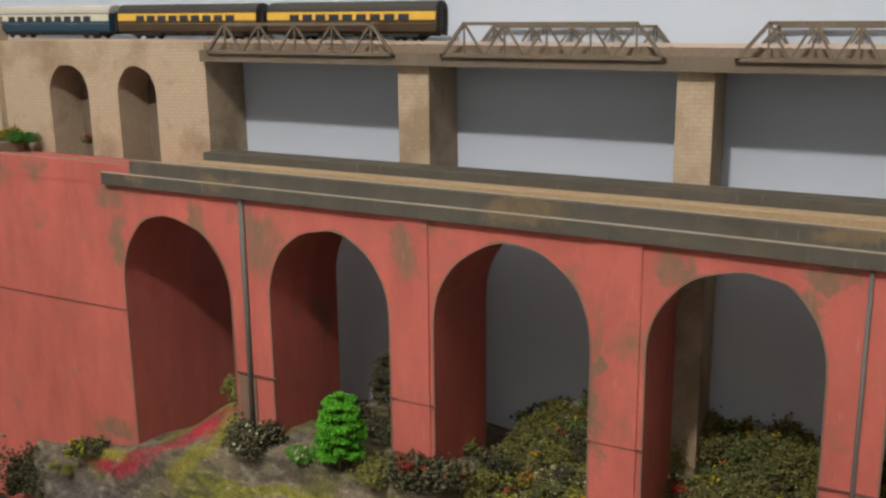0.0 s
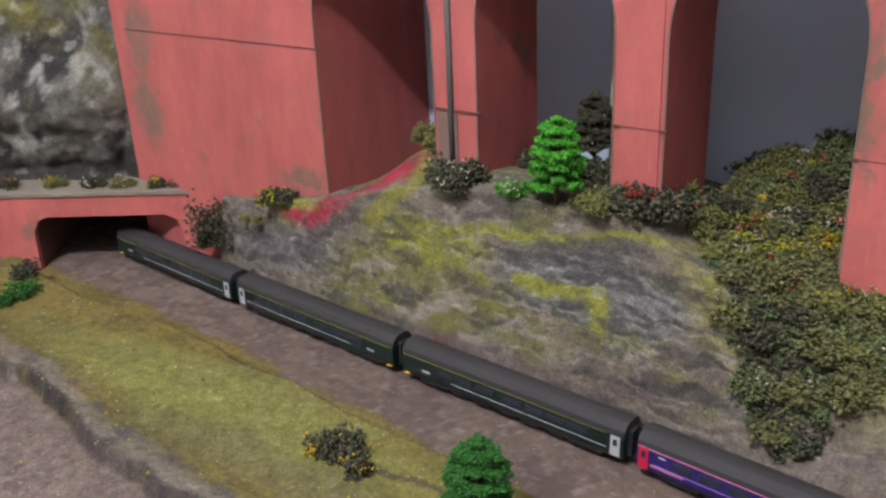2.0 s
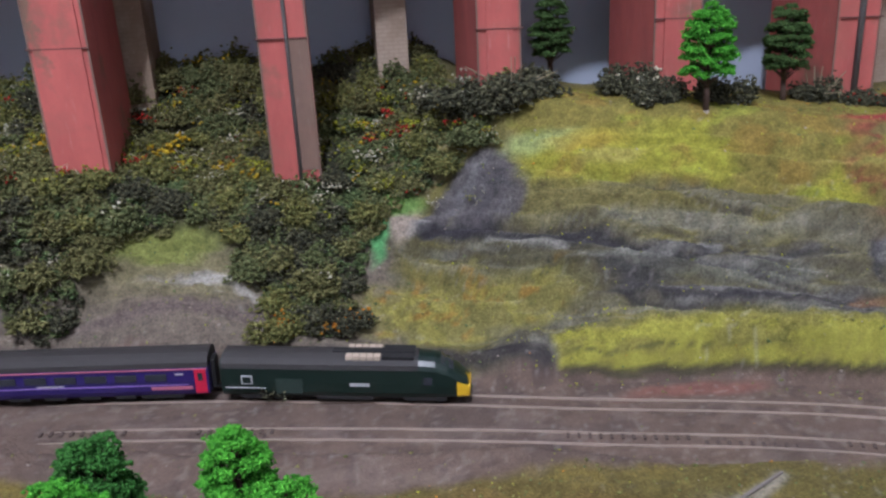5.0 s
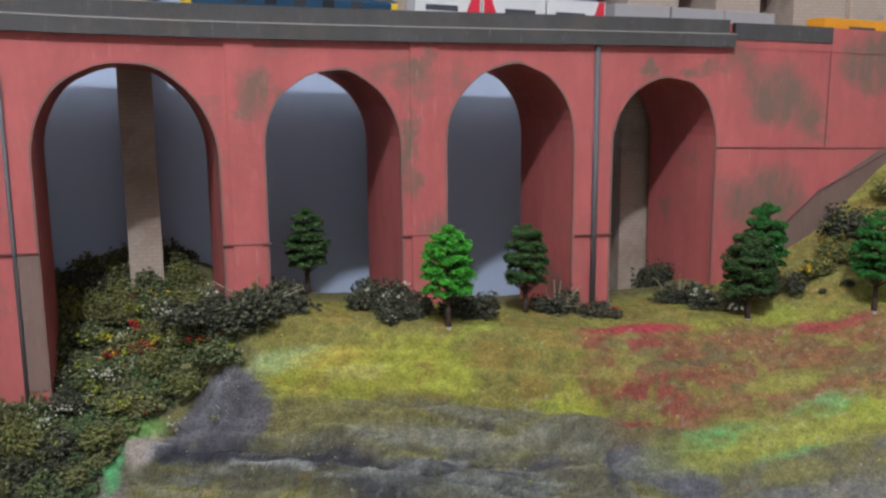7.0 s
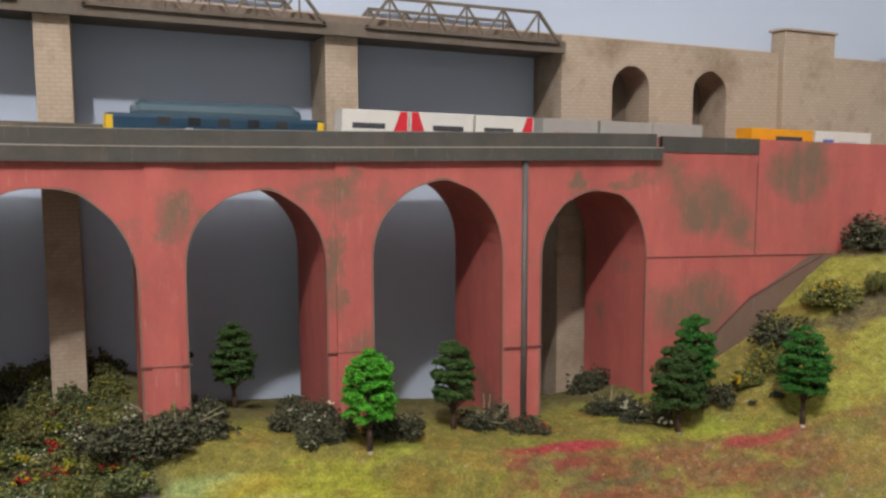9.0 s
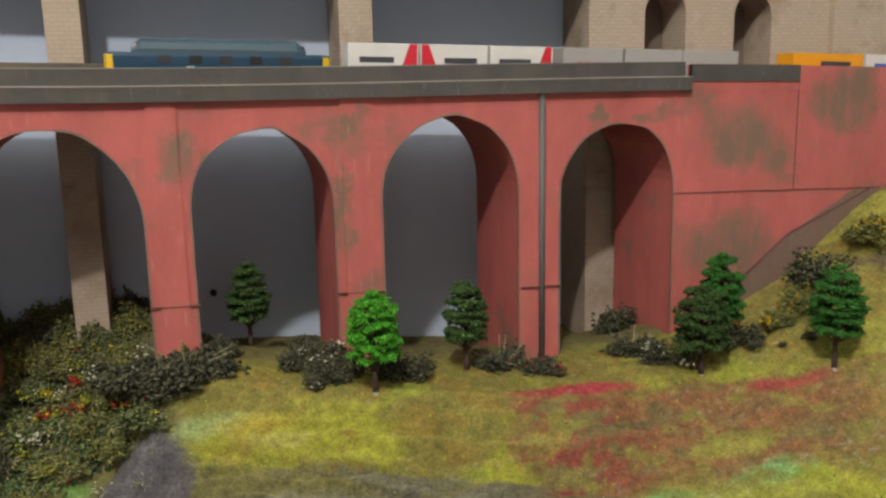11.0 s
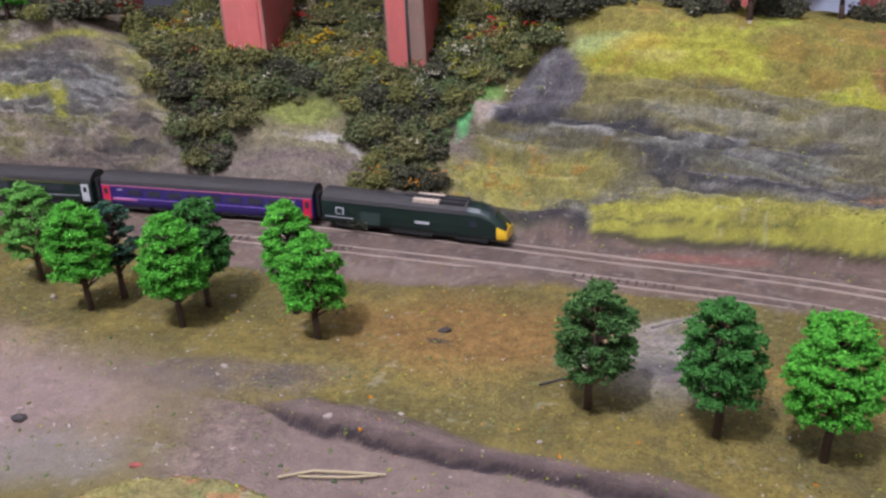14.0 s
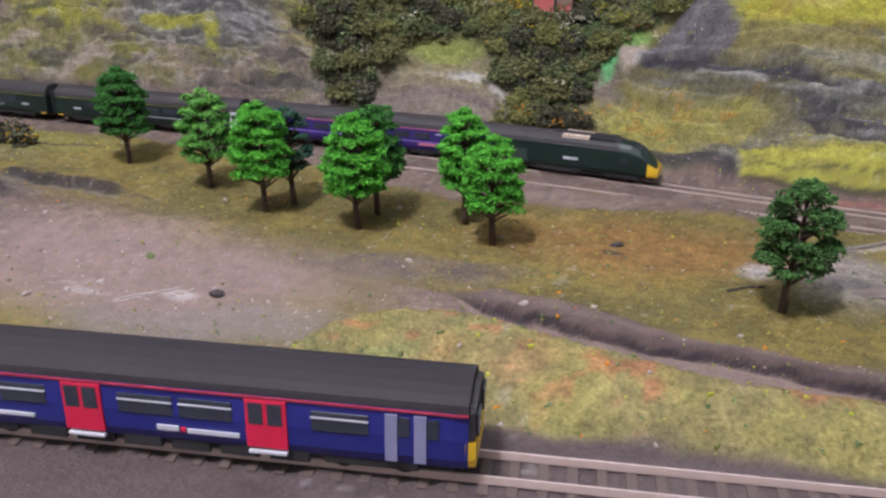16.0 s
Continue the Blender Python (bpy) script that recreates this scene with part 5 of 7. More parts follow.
def tree(x, y, leaf, label, height=0.057, seed=1, width=0.0165, z=None, lean=0.0, thin=1.0, trunk_h=0.36):
    """A craft-wire tree: bare tapered trunk, bent limbs and tiers of flocked pads with gaps between."""
    rng = np.random.RandomState(seed)
    z = ground_at(x, y) if z is None else z
    t = tagged(empty("model_tree", Matrix.Translation(level(x, y, z - 0.0005)) @ pose(0, 0, 0, lean, lean * 0.6, rng.rand() * 360)), label, "tree", "model trees")
    b = bmesh.new()
    knees = [Vector((0, 0, -0.001))] + [Vector((0.0005 * rng.randn(), 0.0005 * rng.randn(), height * u)) for u in (0.22, 0.45, 0.68, 0.92)]
    for k, (p, q) in enumerate(zip(knees, knees[1:])):
        cyl(b, p, q, 0.0018 - 0.00032 * k, 0.0018 - 0.00032 * (k + 1), 8)
    centres, sizes = [], []

    def pad(c, r, n):
        """Flock on one limb end: a flattened cap, ragged at its rim."""
        d = rng.normal(size=(n, 3))
        d /= np.linalg.norm(d, axis=1)[:, None]
        d[:, 2] = np.where(d[:, 2] < -0.25, -d[:, 2], d[:, 2])
        lobes = 1 + 0.22 * np.sin(4 * np.arctan2(d[:, 1], d[:, 0]) + c[0] * 3000)
        centres.append(c + d * (0.62 + 0.44 * rng.rand(n, 1)) * lobes[:, None] * np.array([r, r, r * 0.58]))
        sizes.append(0.00042 + 0.00054 * rng.rand(n))
    tiers = 6
    width *= 0.87
    for k in range(tiers):
        u = (k + 0.25) / tiers
        zz = height * (trunk_h + (0.97 - trunk_h) * u)
        r = width * math.sqrt(max(0.05, 1 - ((u - 0.33) / 0.72) ** 2)) * (0.92 + 0.14 * rng.rand())
        n = max(4, int(round(8.6 * r / width * thin)))
        turn = rng.rand() * 6.28
        for j in range(n):
            a = turn + 6.283 * (j + 0.5 * rng.rand()) / n
            s = width * (0.28 + 0.10 * rng.rand())
            rr = (r - s * 0.75) * (0.86 + 0.22 * rng.rand())
            c = np.array([rr * math.cos(a), rr * math.sin(a), zz + (rng.rand() - 0.5) * 0.0036 - 0.0012 * (rr / width)])
            root = Vector((0, 0, max(height * 0.2, c[2] - 0.007)))
            cyl(b, root, Vector(c) - Vector((0, 0, 0.0006)), 0.0006, 0.0003, 5)
            pad(c, s, int(132 * (0.6 + 0.4 * thin)))
            if rng.rand() < 0.6:
                pad(c + np.array([math.cos(a + 1.2), math.sin(a + 1.2), 0.35 * rng.randn()]) * s * 0.9, s * 0.62, 70)
    pad(np.array([0, 0, height * 0.965]), width * 0.24, 110)
    part("trunk", b, TRUNK, t, smooth=True)
    b = bmesh.new()
    cyl(b, (0, 0, -0.0016), (0, 0, 0.0003), 0.0026, 0.0017, 9)
    part("base", b, STONE_CHIP, t, "pale glued base")
    v, f = crumbs(np.concatenate(centres), np.concatenate(sizes), rng)
    crown = new("crown", tri_mesh("crown", v, f, [leaf]))
    crown.parent = t
    return t


def bush(x, y, size, leaf, label, flower=None, seed=1, z=None, flat=0.75, twigs=0, amount=1.0, bloom=1.0, name="bush"):
    """A lump of foam or lichen, with coloured flock on it and stray twigs."""
    rng = np.random.RandomState(seed + 500)
    z = ground_at(x, y) if z is None else z
    t = tagged(empty(name, Matrix.Translation(level(x, y, z))), label, "bush", "bushes")
    size *= 1.16
    n = int(1250 * amount * max(0.5, size / 0.014))
    # several ragged lobes leaning on one another, loose at the rim
    lobes = 4 + int(size / 0.0045)
    mid = rng.normal(size=(lobes, 3)) * np.array([0.42, 0.32, 0.16]) * size
    mid[:, 2] = np.abs(mid[:, 2]) + 0.12 * size
    wide = size * (0.34 + 0.30 * rng.rand(lobes))
    which = rng.randint(0, lobes, n)
    d = rng.normal(size=(n, 3))
    d /= np.linalg.norm(d, axis=1)[:, None]
    ragged = 1 + 0.25 * np.sin(d[:, 0] * 5 + which * 2.1 + seed) * np.cos(d[:, 1] * 6 + seed * 2)
    c = mid[which] + d * ((0.45 + 0.62 * rng.rand(n)) * ragged * wide[which])[:, None]
    c[:, 2] = np.abs(c[:, 2]) * 1.3 * flat + 0.0002
    v, f = crumbs(c, size * (0.030 + 0.055 * rng.rand(n)), rng)
    leaves = new("foliage", tri_mesh("foliage", v, f, [leaf]))
    leaves.parent = t
    if flower is not None:
        # blossom sits in a few bunches on the lit side, with some strays
        top = np.argsort(-(c[:, 2] - 0.35 * c[:, 1]) + size * 0.5 * rng.rand(n))
        bunches = c[top[rng.randint(0, max(8, n // 5), 3 + int(2 * bloom))]]
        m = max(8, int(bloom * n / 30))
        c2 = bunches[rng.randint(0, len(bunches), m)] + rng.normal(size=(m, 3)) * size * 0.11
        c2[:: 5] = c[top[rng.randint(0, n // 2, len(c2[:: 5]))]] * 1.08
        c2[:, 2] = np.maximum(c2[:, 2] + 0.0004, 0.001)
        v, f = crumbs(c2, 0.0005 + 0.0008 * rng.rand(m), rng)
        o = new("blossom", tri_mesh("blossom", v, f, [flower]))
        o.parent = t
    if twigs:
        b = bmesh.new()
        for _ in range(twigs):
            a, e = rng.rand() * 6.28, 0.3 + rng.rand()
            s = Vector((math.cos(a) * size * 0.3, math.sin(a) * size * 0.3, size * 0.3))
            q = Vector((math.cos(a) * math.cos(e), math.sin(a) * math.cos(e), math.sin(e))) * size * (1.0 + 0.5 * rng.rand())
            cyl(b, s, q, 0.0004, 0.00025, 5)
        part("brushwood", b, TWIG, t)
    return t


STONE_CHIP = plain("stone_chip", (0.34, 0.29, 0.25), 0.9)
TWIG = plain("pale_twig", (0.30, 0.25, 0.15), 0.8)

BRIGHT, MIDG = "bright green foam model tree on a brown trunk", "mid green foam model tree on a brown trunk"
tree(-0.234, 0.253, LEAF_MID, MIDG, 0.058, 11)
tree(-0.167, 0.222, LEAF_LIME, "sparse light green foam model tree on a brown trunk", 0.055, 12, thin=0.75)
tree(-0.121, 0.187, LEAF_BRIGHT, BRIGHT, 0.057, 13)
tree(-0.113, 0.206, LEAF_BLUE, "thin leaning blue-green model tree", 0.052, 14, 0.0125, thin=0.6, lean=5)
tree(-0.069, 0.175, LEAF_BRIGHT, BRIGHT, 0.057, 15, 0.0175)
tree(-0.066, 0.199, LEAF_MID, MIDG, 0.057, 16)
tree(-0.020, 0.196, LEAF_BRIGHT, BRIGHT, 0.059, 17, 0.0145)
tree(-0.003, 0.172, LEAF_BRIGHT, "bright green foam model tree with gaps in its crown", 0.053, 18, 0.0165, thin=0.78)
tree(0.118, 0.121, LEAF_DEEP, "dark green foam model tree leaning over a rock", 0.055, 19, 0.0170, lean=4, thin=0.72)
tree(0.164, 0.105, LEAF_MID, MIDG, 0.056, 20, 0.0165, thin=0.8)
tree(0.200, 0.098, LEAF_BRIGHT, BRIGHT, 0.059, 21, 0.0175)
VIA = " below the red viaduct"
tree(-0.2705, 0.4025, LEAF_BRIGHT, "bright green foam model tree" + VIA, 0.0495, 22, 0.0165, trunk_h=0.22)
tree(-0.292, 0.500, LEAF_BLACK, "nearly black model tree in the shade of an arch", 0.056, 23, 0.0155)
tree(0.218, 0.372, LEAF_BRIGHT, "bright green foam model tree" + VIA, 0.055, 24, 0.0160)
tree(0.1615, 0.470, LEAF_FOREST, "dark green model tree in the shade of an arch", 0.054, 25, 0.0135)
tree(0.2795, 0.405, LEAF_FOREST, "dark green foam model tree" + VIA, 0.0535, 26, 0.0145)
tree(0.418, 0.376, LEAF_FOREST, "dark green foam model tree" + VIA, 0.0545, 27, 0.0185)
tree(0.438, 0.388, LEAF_MID, "mid green foam model tree" + VIA, 0.061, 28, 0.0155)
tree(0.488, 0.346, LEAF_MID, "mid green foam model tree on the grassy hill", 0.062, 29, 0.0165)
tree(0.725, 0.490, LEAF_BRIGHT, "bright green model tree beside the upper line", 0.058, 30, 0.0165, z=0.331)

D = "dark lichen bush"
bush(-0.345, 0.409, 0.017, LEAF_BLACK, D + " with cream flowers at a viaduct pier", FLOWER_WHITE, 1)
bush(-0.298, 0.402, 0.010, LEAF_LIME, "small pale green flowering bush", FLOWER_WHITE, 2)
bush(-0.228, 0.409, 0.020, LEAF_BLACK, D + " with red flecks at a viaduct pier", FLOWER_RED, 3, flat=0.5)
bush(-0.250, 0.402, 0.012, LEAF_OLIVE, "low olive foam bush on the hilltop", None, 4, flat=0.6)
bush(-0.493, 0.414, 0.013, LEAF_BLACK, D + " with lime and yellow flowers", FLOWER_LIME, 5, flat=0.6, bloom=3.0)
bush(-0.515, 0.412, 0.008, LEAF_OLIVE, "small olive bush with yellow flowers", FLOWER_LIME, 6)
bush(-0.568, 0.409, 0.016, LEAF_BLACK, D + " beside the tunnel mouth", None, 7, flat=1.9, z=-0.012)
bush(-0.385, 0.455, 0.018, LEAF_OLIVE, "olive foam bush under an arch", None, 8)
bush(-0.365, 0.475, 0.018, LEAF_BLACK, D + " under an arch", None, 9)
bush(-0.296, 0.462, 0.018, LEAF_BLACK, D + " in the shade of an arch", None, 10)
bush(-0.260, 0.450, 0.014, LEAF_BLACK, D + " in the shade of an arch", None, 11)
bush(-0.330, 0.270, 0.015, LEAF_BLACK, D + " with yellow flowers on the grass", FLOWER_YELLOW, 12, flat=0.7, bloom=1.6)
bush(-0.660, 0.296, 0.013, LEAF_MID, "green flowering bush near the tunnel mouth", FLOWER_RED, 13)
bush(-0.690, 0.322, 0.012, LEAF_BLACK, D + " against the tunnel mouth", None, 14)
bush(-0.222, 0.3795, 0.011, LEAF_BLACK, D + " with orange flowers at the foot of the rock", FLOWER_ORANGE, 15, z=-0.036)
bush(-0.196, 0.3760, 0.009, LEAF_BLACK, "low bush with red flowers at the rock's foot", FLOWER_RED, 16, z=-0.036)
bush(-0.342, 0.3870, 0.0085, LEAF_OLIVE, "small bush covered in red flowers at the rock's foot", FLOWER_RED, 17, z=-0.034, flat=1.1, bloom=6.0)
bush(-0.010, 0.336, 0.012, LEAF_BLACK, D + " with yellow flecks beside the track", FLOWER_YELLOW, 18, z=-0.038, flat=0.6)
bush(-0.008, 0.362, 0.014, LEAF_OLIVE, "olive bush with rust and orange flowers", FLOWER_ORANGE, 19)
bush(0.022, 0.368, 0.012, LEAF_BLACK, D + " with orange flecks in the gully", FLOWER_ORANGE, 20)
bush(0.124, 0.413, 0.020, LEAF_BLACK, "wiry dark bush at a viaduct pier", None, 21, twigs=10, flat=0.55)
bush(0.098, 0.424, 0.018, LEAF_BLACK, D + " with cream flowers", FLOWER_WHITE, 22)
bush(0.191, 0.413, 0.015, LEAF_BLACK, D + " with cream flowers at a pier", FLOWER_WHITE, 23)
bush(0.198, 0.385, 0.014, LEAF_BLACK, D + " with cream flowers", FLOWER_WHITE, 24)
bush(0.236, 0.388, 0.014, LEAF_BLACK, D + " behind a bright tree", None, 25)
bush(0.301, 0.407, 0.013, LEAF_BLACK, "wiry dark bush at a viaduct pier", None, 26, twigs=12)
bush(0.326, 0.398, 0.013, LEAF_BLACK, "low dark bush with rust flecks at a pier", FLOWER_RED, 27, flat=0.5)
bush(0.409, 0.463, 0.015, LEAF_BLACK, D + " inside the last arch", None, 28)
bush(0.388, 0.408, 0.012, LEAF_BLACK, D + " with white twigs", None, 29, twigs=8)
bush(0.397, 0.390, 0.013, LEAF_BLACK, D + " with cream flowers", FLOWER_WHITE, 30)
bush(0.450, 0.389, 0.013, LEAF_BLACK, D + " beneath the red wall", None, 31)
bush(0.478, 0.388, 0.012, LEAF_OLIVE, "olive bush with yellow flowers beneath the red wall", FLOWER_YELLOW, 32)
bush(0.496, 0.392, 0.013, LEAF_OLIVE, "olive bush with yellow flowers beneath the red wall", FLOWER_YELLOW, 33)
bush(0.517, 0.396, 0.017, LEAF_BLACK, D + " with yellow twigs on the hill", FLOWER_LIME, 34, twigs=5)
bush(0.556, 0.395, 0.015, LEAF_OLIVE, "olive foam bush on the hill", FLOWER_YELLOW, 35)
bush(0.608, 0.416, 0.017, LEAF_BLACK, D + " at the end of the red wall", None, 36, flat=1.1)
bush(0.585, 0.380, 0.012, LEAF_OLIVE, "olive foam bush on the hill", None, 37)
bush(0.470, 0.372, 0.004, LEAF_BLACK, "tiny dark tuft in the grass", None, 38)
bush(0.487, 0.366, 0.005, LEAF_BLACK, "tiny dark tuft in the grass", None, 39)
# along the upper line and in its arches
for k, (x, lf, fl, s) in enumerate(((-0.652, LEAF_OLIVE, FLOWER_YELLOW, 0.009), (-0.632, LEAF_MID, None, 0.008), (-0.690, LEAF_MID, FLOWER_LIME, 0.009), (-0.712, LEAF_BLACK, None, 0.008),
                                    (-0.738, LEAF_MID, FLOWER_RED, 0.009), (-0.765, LEAF_BLACK, FLOWER_ORANGE, 0.009), (-0.800, LEAF_OLIVE, FLOWER_YELLOW, 0.010), (-0.835, LEAF_OLIVE, None, 0.009))):
    bush(x, 0.494, s * 1.3, lf, "small flowering bush beside the stone wall", fl, 40 + k, z=0.2480)
bush(-0.583, 0.520, 0.008, LEAF_BLACK, "dark bush with red flowers inside a stone arch", FLOWER_RED, 60, z=0.2480)
bush(0.532, 0.514, 0.007, LEAF_OLIVE, "olive bush with yellow flowers inside a stone arch", FLOWER_YELLOW, 61, z=0.2480)


def undergrowth():
    """The valley floor under the middle arches, packed with foam clumps."""
    rng = np.random.RandomState(77)
    leaf = [LEAF_DARK, LEAF_OLIVE, LEAF_BLACK, FLOWER_YELLOW, FLOWER_WHITE, FLOWER_RED, FLOWER_LIME, LEAF_MOSS, LEAF_BRUSH]
    vs, fs, ix, base = [], [], [], 0

    def put(c, s, m, shape=TETRA):
        nonlocal base
        v, f = crumbs(c, s, rng, shape=shape)
        vs.append(v)
        fs.append(f + base)
        ix.append(np.full(len(f), m))
        base += len(v)
    gap = 0.0055
    spots = [(-0.235 + gap * (i + rng.rand()), 0.358 + gap * (j + rng.rand())) for i in range(69) for j in range(36)]
    spots += [(-0.180 + gap * (i + rng.rand()), 0.360 + 0.004 * (j + rng.rand())) for i in range(50) for j in range(14)]
    gx, gy = np.array(spots).T
    low = spline((-0.24, -0.20, -0.175, -0.155, -0.14, -0.12, -0.105, -0.07, -0.035, -0.02, 0.0, 0.02, 0.035, 0.06, 0.085, 0.11, 0.15),
                 (0.455, 0.428, 0.402, 0.388, 0.380, 0.380, 0.394, 0.404, 0.400, 0.378, 0.366, 0.368, 0.392, 0.405, 0.404, 0.400, 0.440), gx)
    keep = (gy >= low) & ~((gx > 0.10) & (gy > 0.45)) & ~((gx < -0.20) & (gy < 0.47)) & ~((gy > 0.47) & (rng.rand(len(gx)) < 0.45)) & ~((gx < -0.200) & (gy > 0.48))
    gx, gy = gx[keep], gy[keep]
    heights, tones = ground_height(gx, gy) - SLOPE * gx, fbm(gx, gy, 0.022, 401)
    lumps = []
    for x, y, z, tone in zip(gx, gy, heights, tones):
        # a mat coloured dark as shaded gaps, then larger lumps standing apart on it
        big = all((x - a) ** 2 + (y - b) ** 2 + 0.5 * (z - c) ** 2 > 0.0160 ** 2 for a, b, c in lumps)
        if big:
            lumps.append((x, y, z))
        s = 0.0078 + 0.0056 * rng.rand() if big else 0.0044 + 0.0022 * rng.rand()
        if y > 0.50:
            s *= 1.3
        tone += 0.42 * (rng.rand() - 0.5)
        kind = (2 if tone < 0.34 else 7 if tone < 0.46 else 8 if tone < 0.60 else 1) if big else (2 if tone < 0.36 else 0 if tone < 0.46 else 7 if tone < 0.58 else 8)
        n = int(470 * (s / 0.0095) ** 2) if big else 62
        d = rng.normal(size=(n, 3))
        d /= np.linalg.norm(d, axis=1)[:, None]
        d *= (1 + 0.30 * np.sin(5 * d[:, :1] + x * 900) * np.cos(4 * d[:, 1:2] + y * 700) + 0.14 * np.sin(11 * d[:, :1] + 9 * d[:, 2:] + y * 500)) * (0.50 + 0.55 * rng.rand(n, 1)) * np.array([s, s * 0.85, s * (0.75 + 0.35 * rng.rand())])
        d[:, 2] = np.abs(d[:, 2]) + (s * 0.10 if big else -s * 0.1)
        put(np.array([x, y, z]) + d, 0.0005 + 0.0009 * rng.rand(n), kind)
        if big and rng.rand() < 0.34:
            k = rng.randint(5, 14)
            d2 = rng.normal(size=(k, 3)) * s * 0.4
            d2[:, 2] = np.abs(d2[:, 2]) * 0.5 + s * 0.85
            put(np.array([x, y, z]) + d2, 0.0004 + 0.0008 * rng.rand(k), rng.choice([3, 3, 4, 6, 6, 6, 6, 1]))
    for _ in range(150):
        x, y = -0.19 + 0.30 * rng.rand(), 0.39 + 0.13 * rng.rand()
        if (x > 0.09 and y > 0.44) or abs(x + 0.066) < 0.045 and y < 0.425:
            continue
        k = rng.randint(4, 12)
        d = rng.normal(size=(k, 3)) * np.array([0.0034, 0.0024, 0.0014])
        put(np.array([x, y, ground_at(x, y) - SLOPE * x + 0.0085]) + d, 0.0004 + 0.0007 * rng.rand(k), rng.choice([4, 4, 6, 6, 3, 1, 1, 5]))
        # wiry pale sprigs
        k = rng.randint(2, 6)
        put(np.array([x, y, ground_at(x, y) - SLOPE * x + 0.0100]) + rng.normal(size=(k, 3)) * 0.0022, 0.0007 + 0.0006 * rng.rand(k), 4, TETRA * np.array([0.22, 0.22, 2.6]))
    for _ in range(110):
        x, y = -0.185 + 0.29 * rng.rand(), 0.40 + 0.13 * rng.rand()
        if (x > 0.09 and y > 0.44) or abs(x + 0.066) < 0.045 and y < 0.425:
            continue
        k = rng.randint(14, 40)
        d = rng.normal(size=(k, 3)) * np.array([0.0040, 0.0030, 0.0016])
        put(np.array([x, y, ground_at(x, y) - SLOPE * x + 0.0100]) + d, 0.0004 + 0.0008 * rng.rand(k), rng.choice([1, 1, 1, 6, 6, 6, 3, 4, 5]))
    for x, y, m in ((-0.073, 0.473, 3), (-0.079, 0.466, 3), (-0.066, 0.480, 3), (-0.025, 0.430, 3), (-0.168, 0.470, 4), (-0.182, 0.494, 3), (0.004, 0.468, 6), (-0.040, 0.455, 5), (0.030, 0.480, 6), (0.060, 0.470, 5)):
        d = rng.normal(size=(9, 3)) * 0.0022
        put(np.array([x, y, ground_at(x, y) - SLOPE * x + 0.0085]) + d, 0.0010 + 0.0012 * rng.rand(9), m)
    ob = new("undergrowth", tri_mesh("undergrowth", np.concatenate(vs), np.concatenate(fs), leaf, np.concatenate(ix)))
    tagged(ob, "dense dark green foam undergrowth with yellow, cream and red flowers", "undergrowth", kind="stuff")


undergrowth()


def tufts():
    """Loose flock on the grass: tiny lumps of several greens."""
    rng = np.random.RandomState(78)
    leaf = [LEAF_OLIVE, FLOWER_LIME, FLOWER_ORANGE, FLOWER_RED, LEAF_DARK, FLOWER_WHITE, STONE_CHIP, RUST_FLOCK]
    n = 24000
    x, y = -0.62 + 1.2 * rng.rand(n), -0.03 + 0.45 * rng.rand(n)
    keep = (np.abs(y - far_track(x)) > 0.013) & (np.abs(y - near_pair(x)) > 0.012) & (np.abs(y - front_track(x)) > 0.014) & ((y > far_track(x)) | (y < grass_edge(x)) | (rng.rand(n) < 0.25))
    x, y = x[keep], y[keep]
    z = ground_height(x, y) - SLOPE * x
    s = 0.00032 + 0.0008 * rng.rand(len(x)) ** 3
    m = rng.choice([0] * 14 + [1, 1] + [4] * 7 + [6] * 2 + [2], len(x))
    grass = (x > 0.1) & (y > 0.33)
    m[(x < 0.0) & (y < 0.18) & (y > 0.05) & (m > 0) & (m < 4)] = 6
    m[(y > far_track(x)) & (x < 0.1) & ((m == 2) | (m == 3))] = 0
    m[grass & (rng.rand(len(x)) < 0.45)] = 1
    rusty = (x > 0.285) & (y > 0.335) & (rng.rand(len(x)) < 0.6)
    m[rusty] = 7
    v, f = crumbs(np.stack([x, y, z], 1), s, rng)
    ob = new("grass_flock", tri_mesh("grass_flock", v, f, leaf, np.repeat(m, 4)))
    tagged(ob, "loose crumbs of grass flock, flowers and stone chips", "grass", kind="stuff")


tufts()

# ---- litter on the ground ----
def stick(name, label, points, r, mat, lift=0.0012):
    b = bmesh.new()
    for (ax, ay), (bx, by) in zip(points[:-1], points[1:]):
        cyl(b, level(ax, ay, ground_at(ax, ay) + lift), level(bx, by, ground_at(bx, by) + lift), r, r * 0.85, 6)
    return tagged(part(name, b, mat), label, "litter")


def chip(name, label, x, y, size, mat, turn=0.0, flat=0.45, seed=0):
    """A small broken piece with uneven corners."""
    rng = np.random.RandomState(seed + 900)
    b = bmesh.new()
    bmesh.ops.create_icosphere(b, subdivisions=1, radius=1.0)
    for v in b.verts:
        v.co *= 0.75 + 0.5 * rng.rand()
    bmesh.ops.transform(b, verts=b.verts[:], matrix=Matrix.Translation(level(x, y, ground_at(x, y) + size * flat * 0.3)) @ pose(0, 0, 0, 0, 0, turn) @ Matrix.Diagonal((size, size * 0.6, size * flat, 1)))
    return tagged(part(name, b, mat), label, "stone" if name == "stone" else "litter", "small stones" if name == "stone" else "")


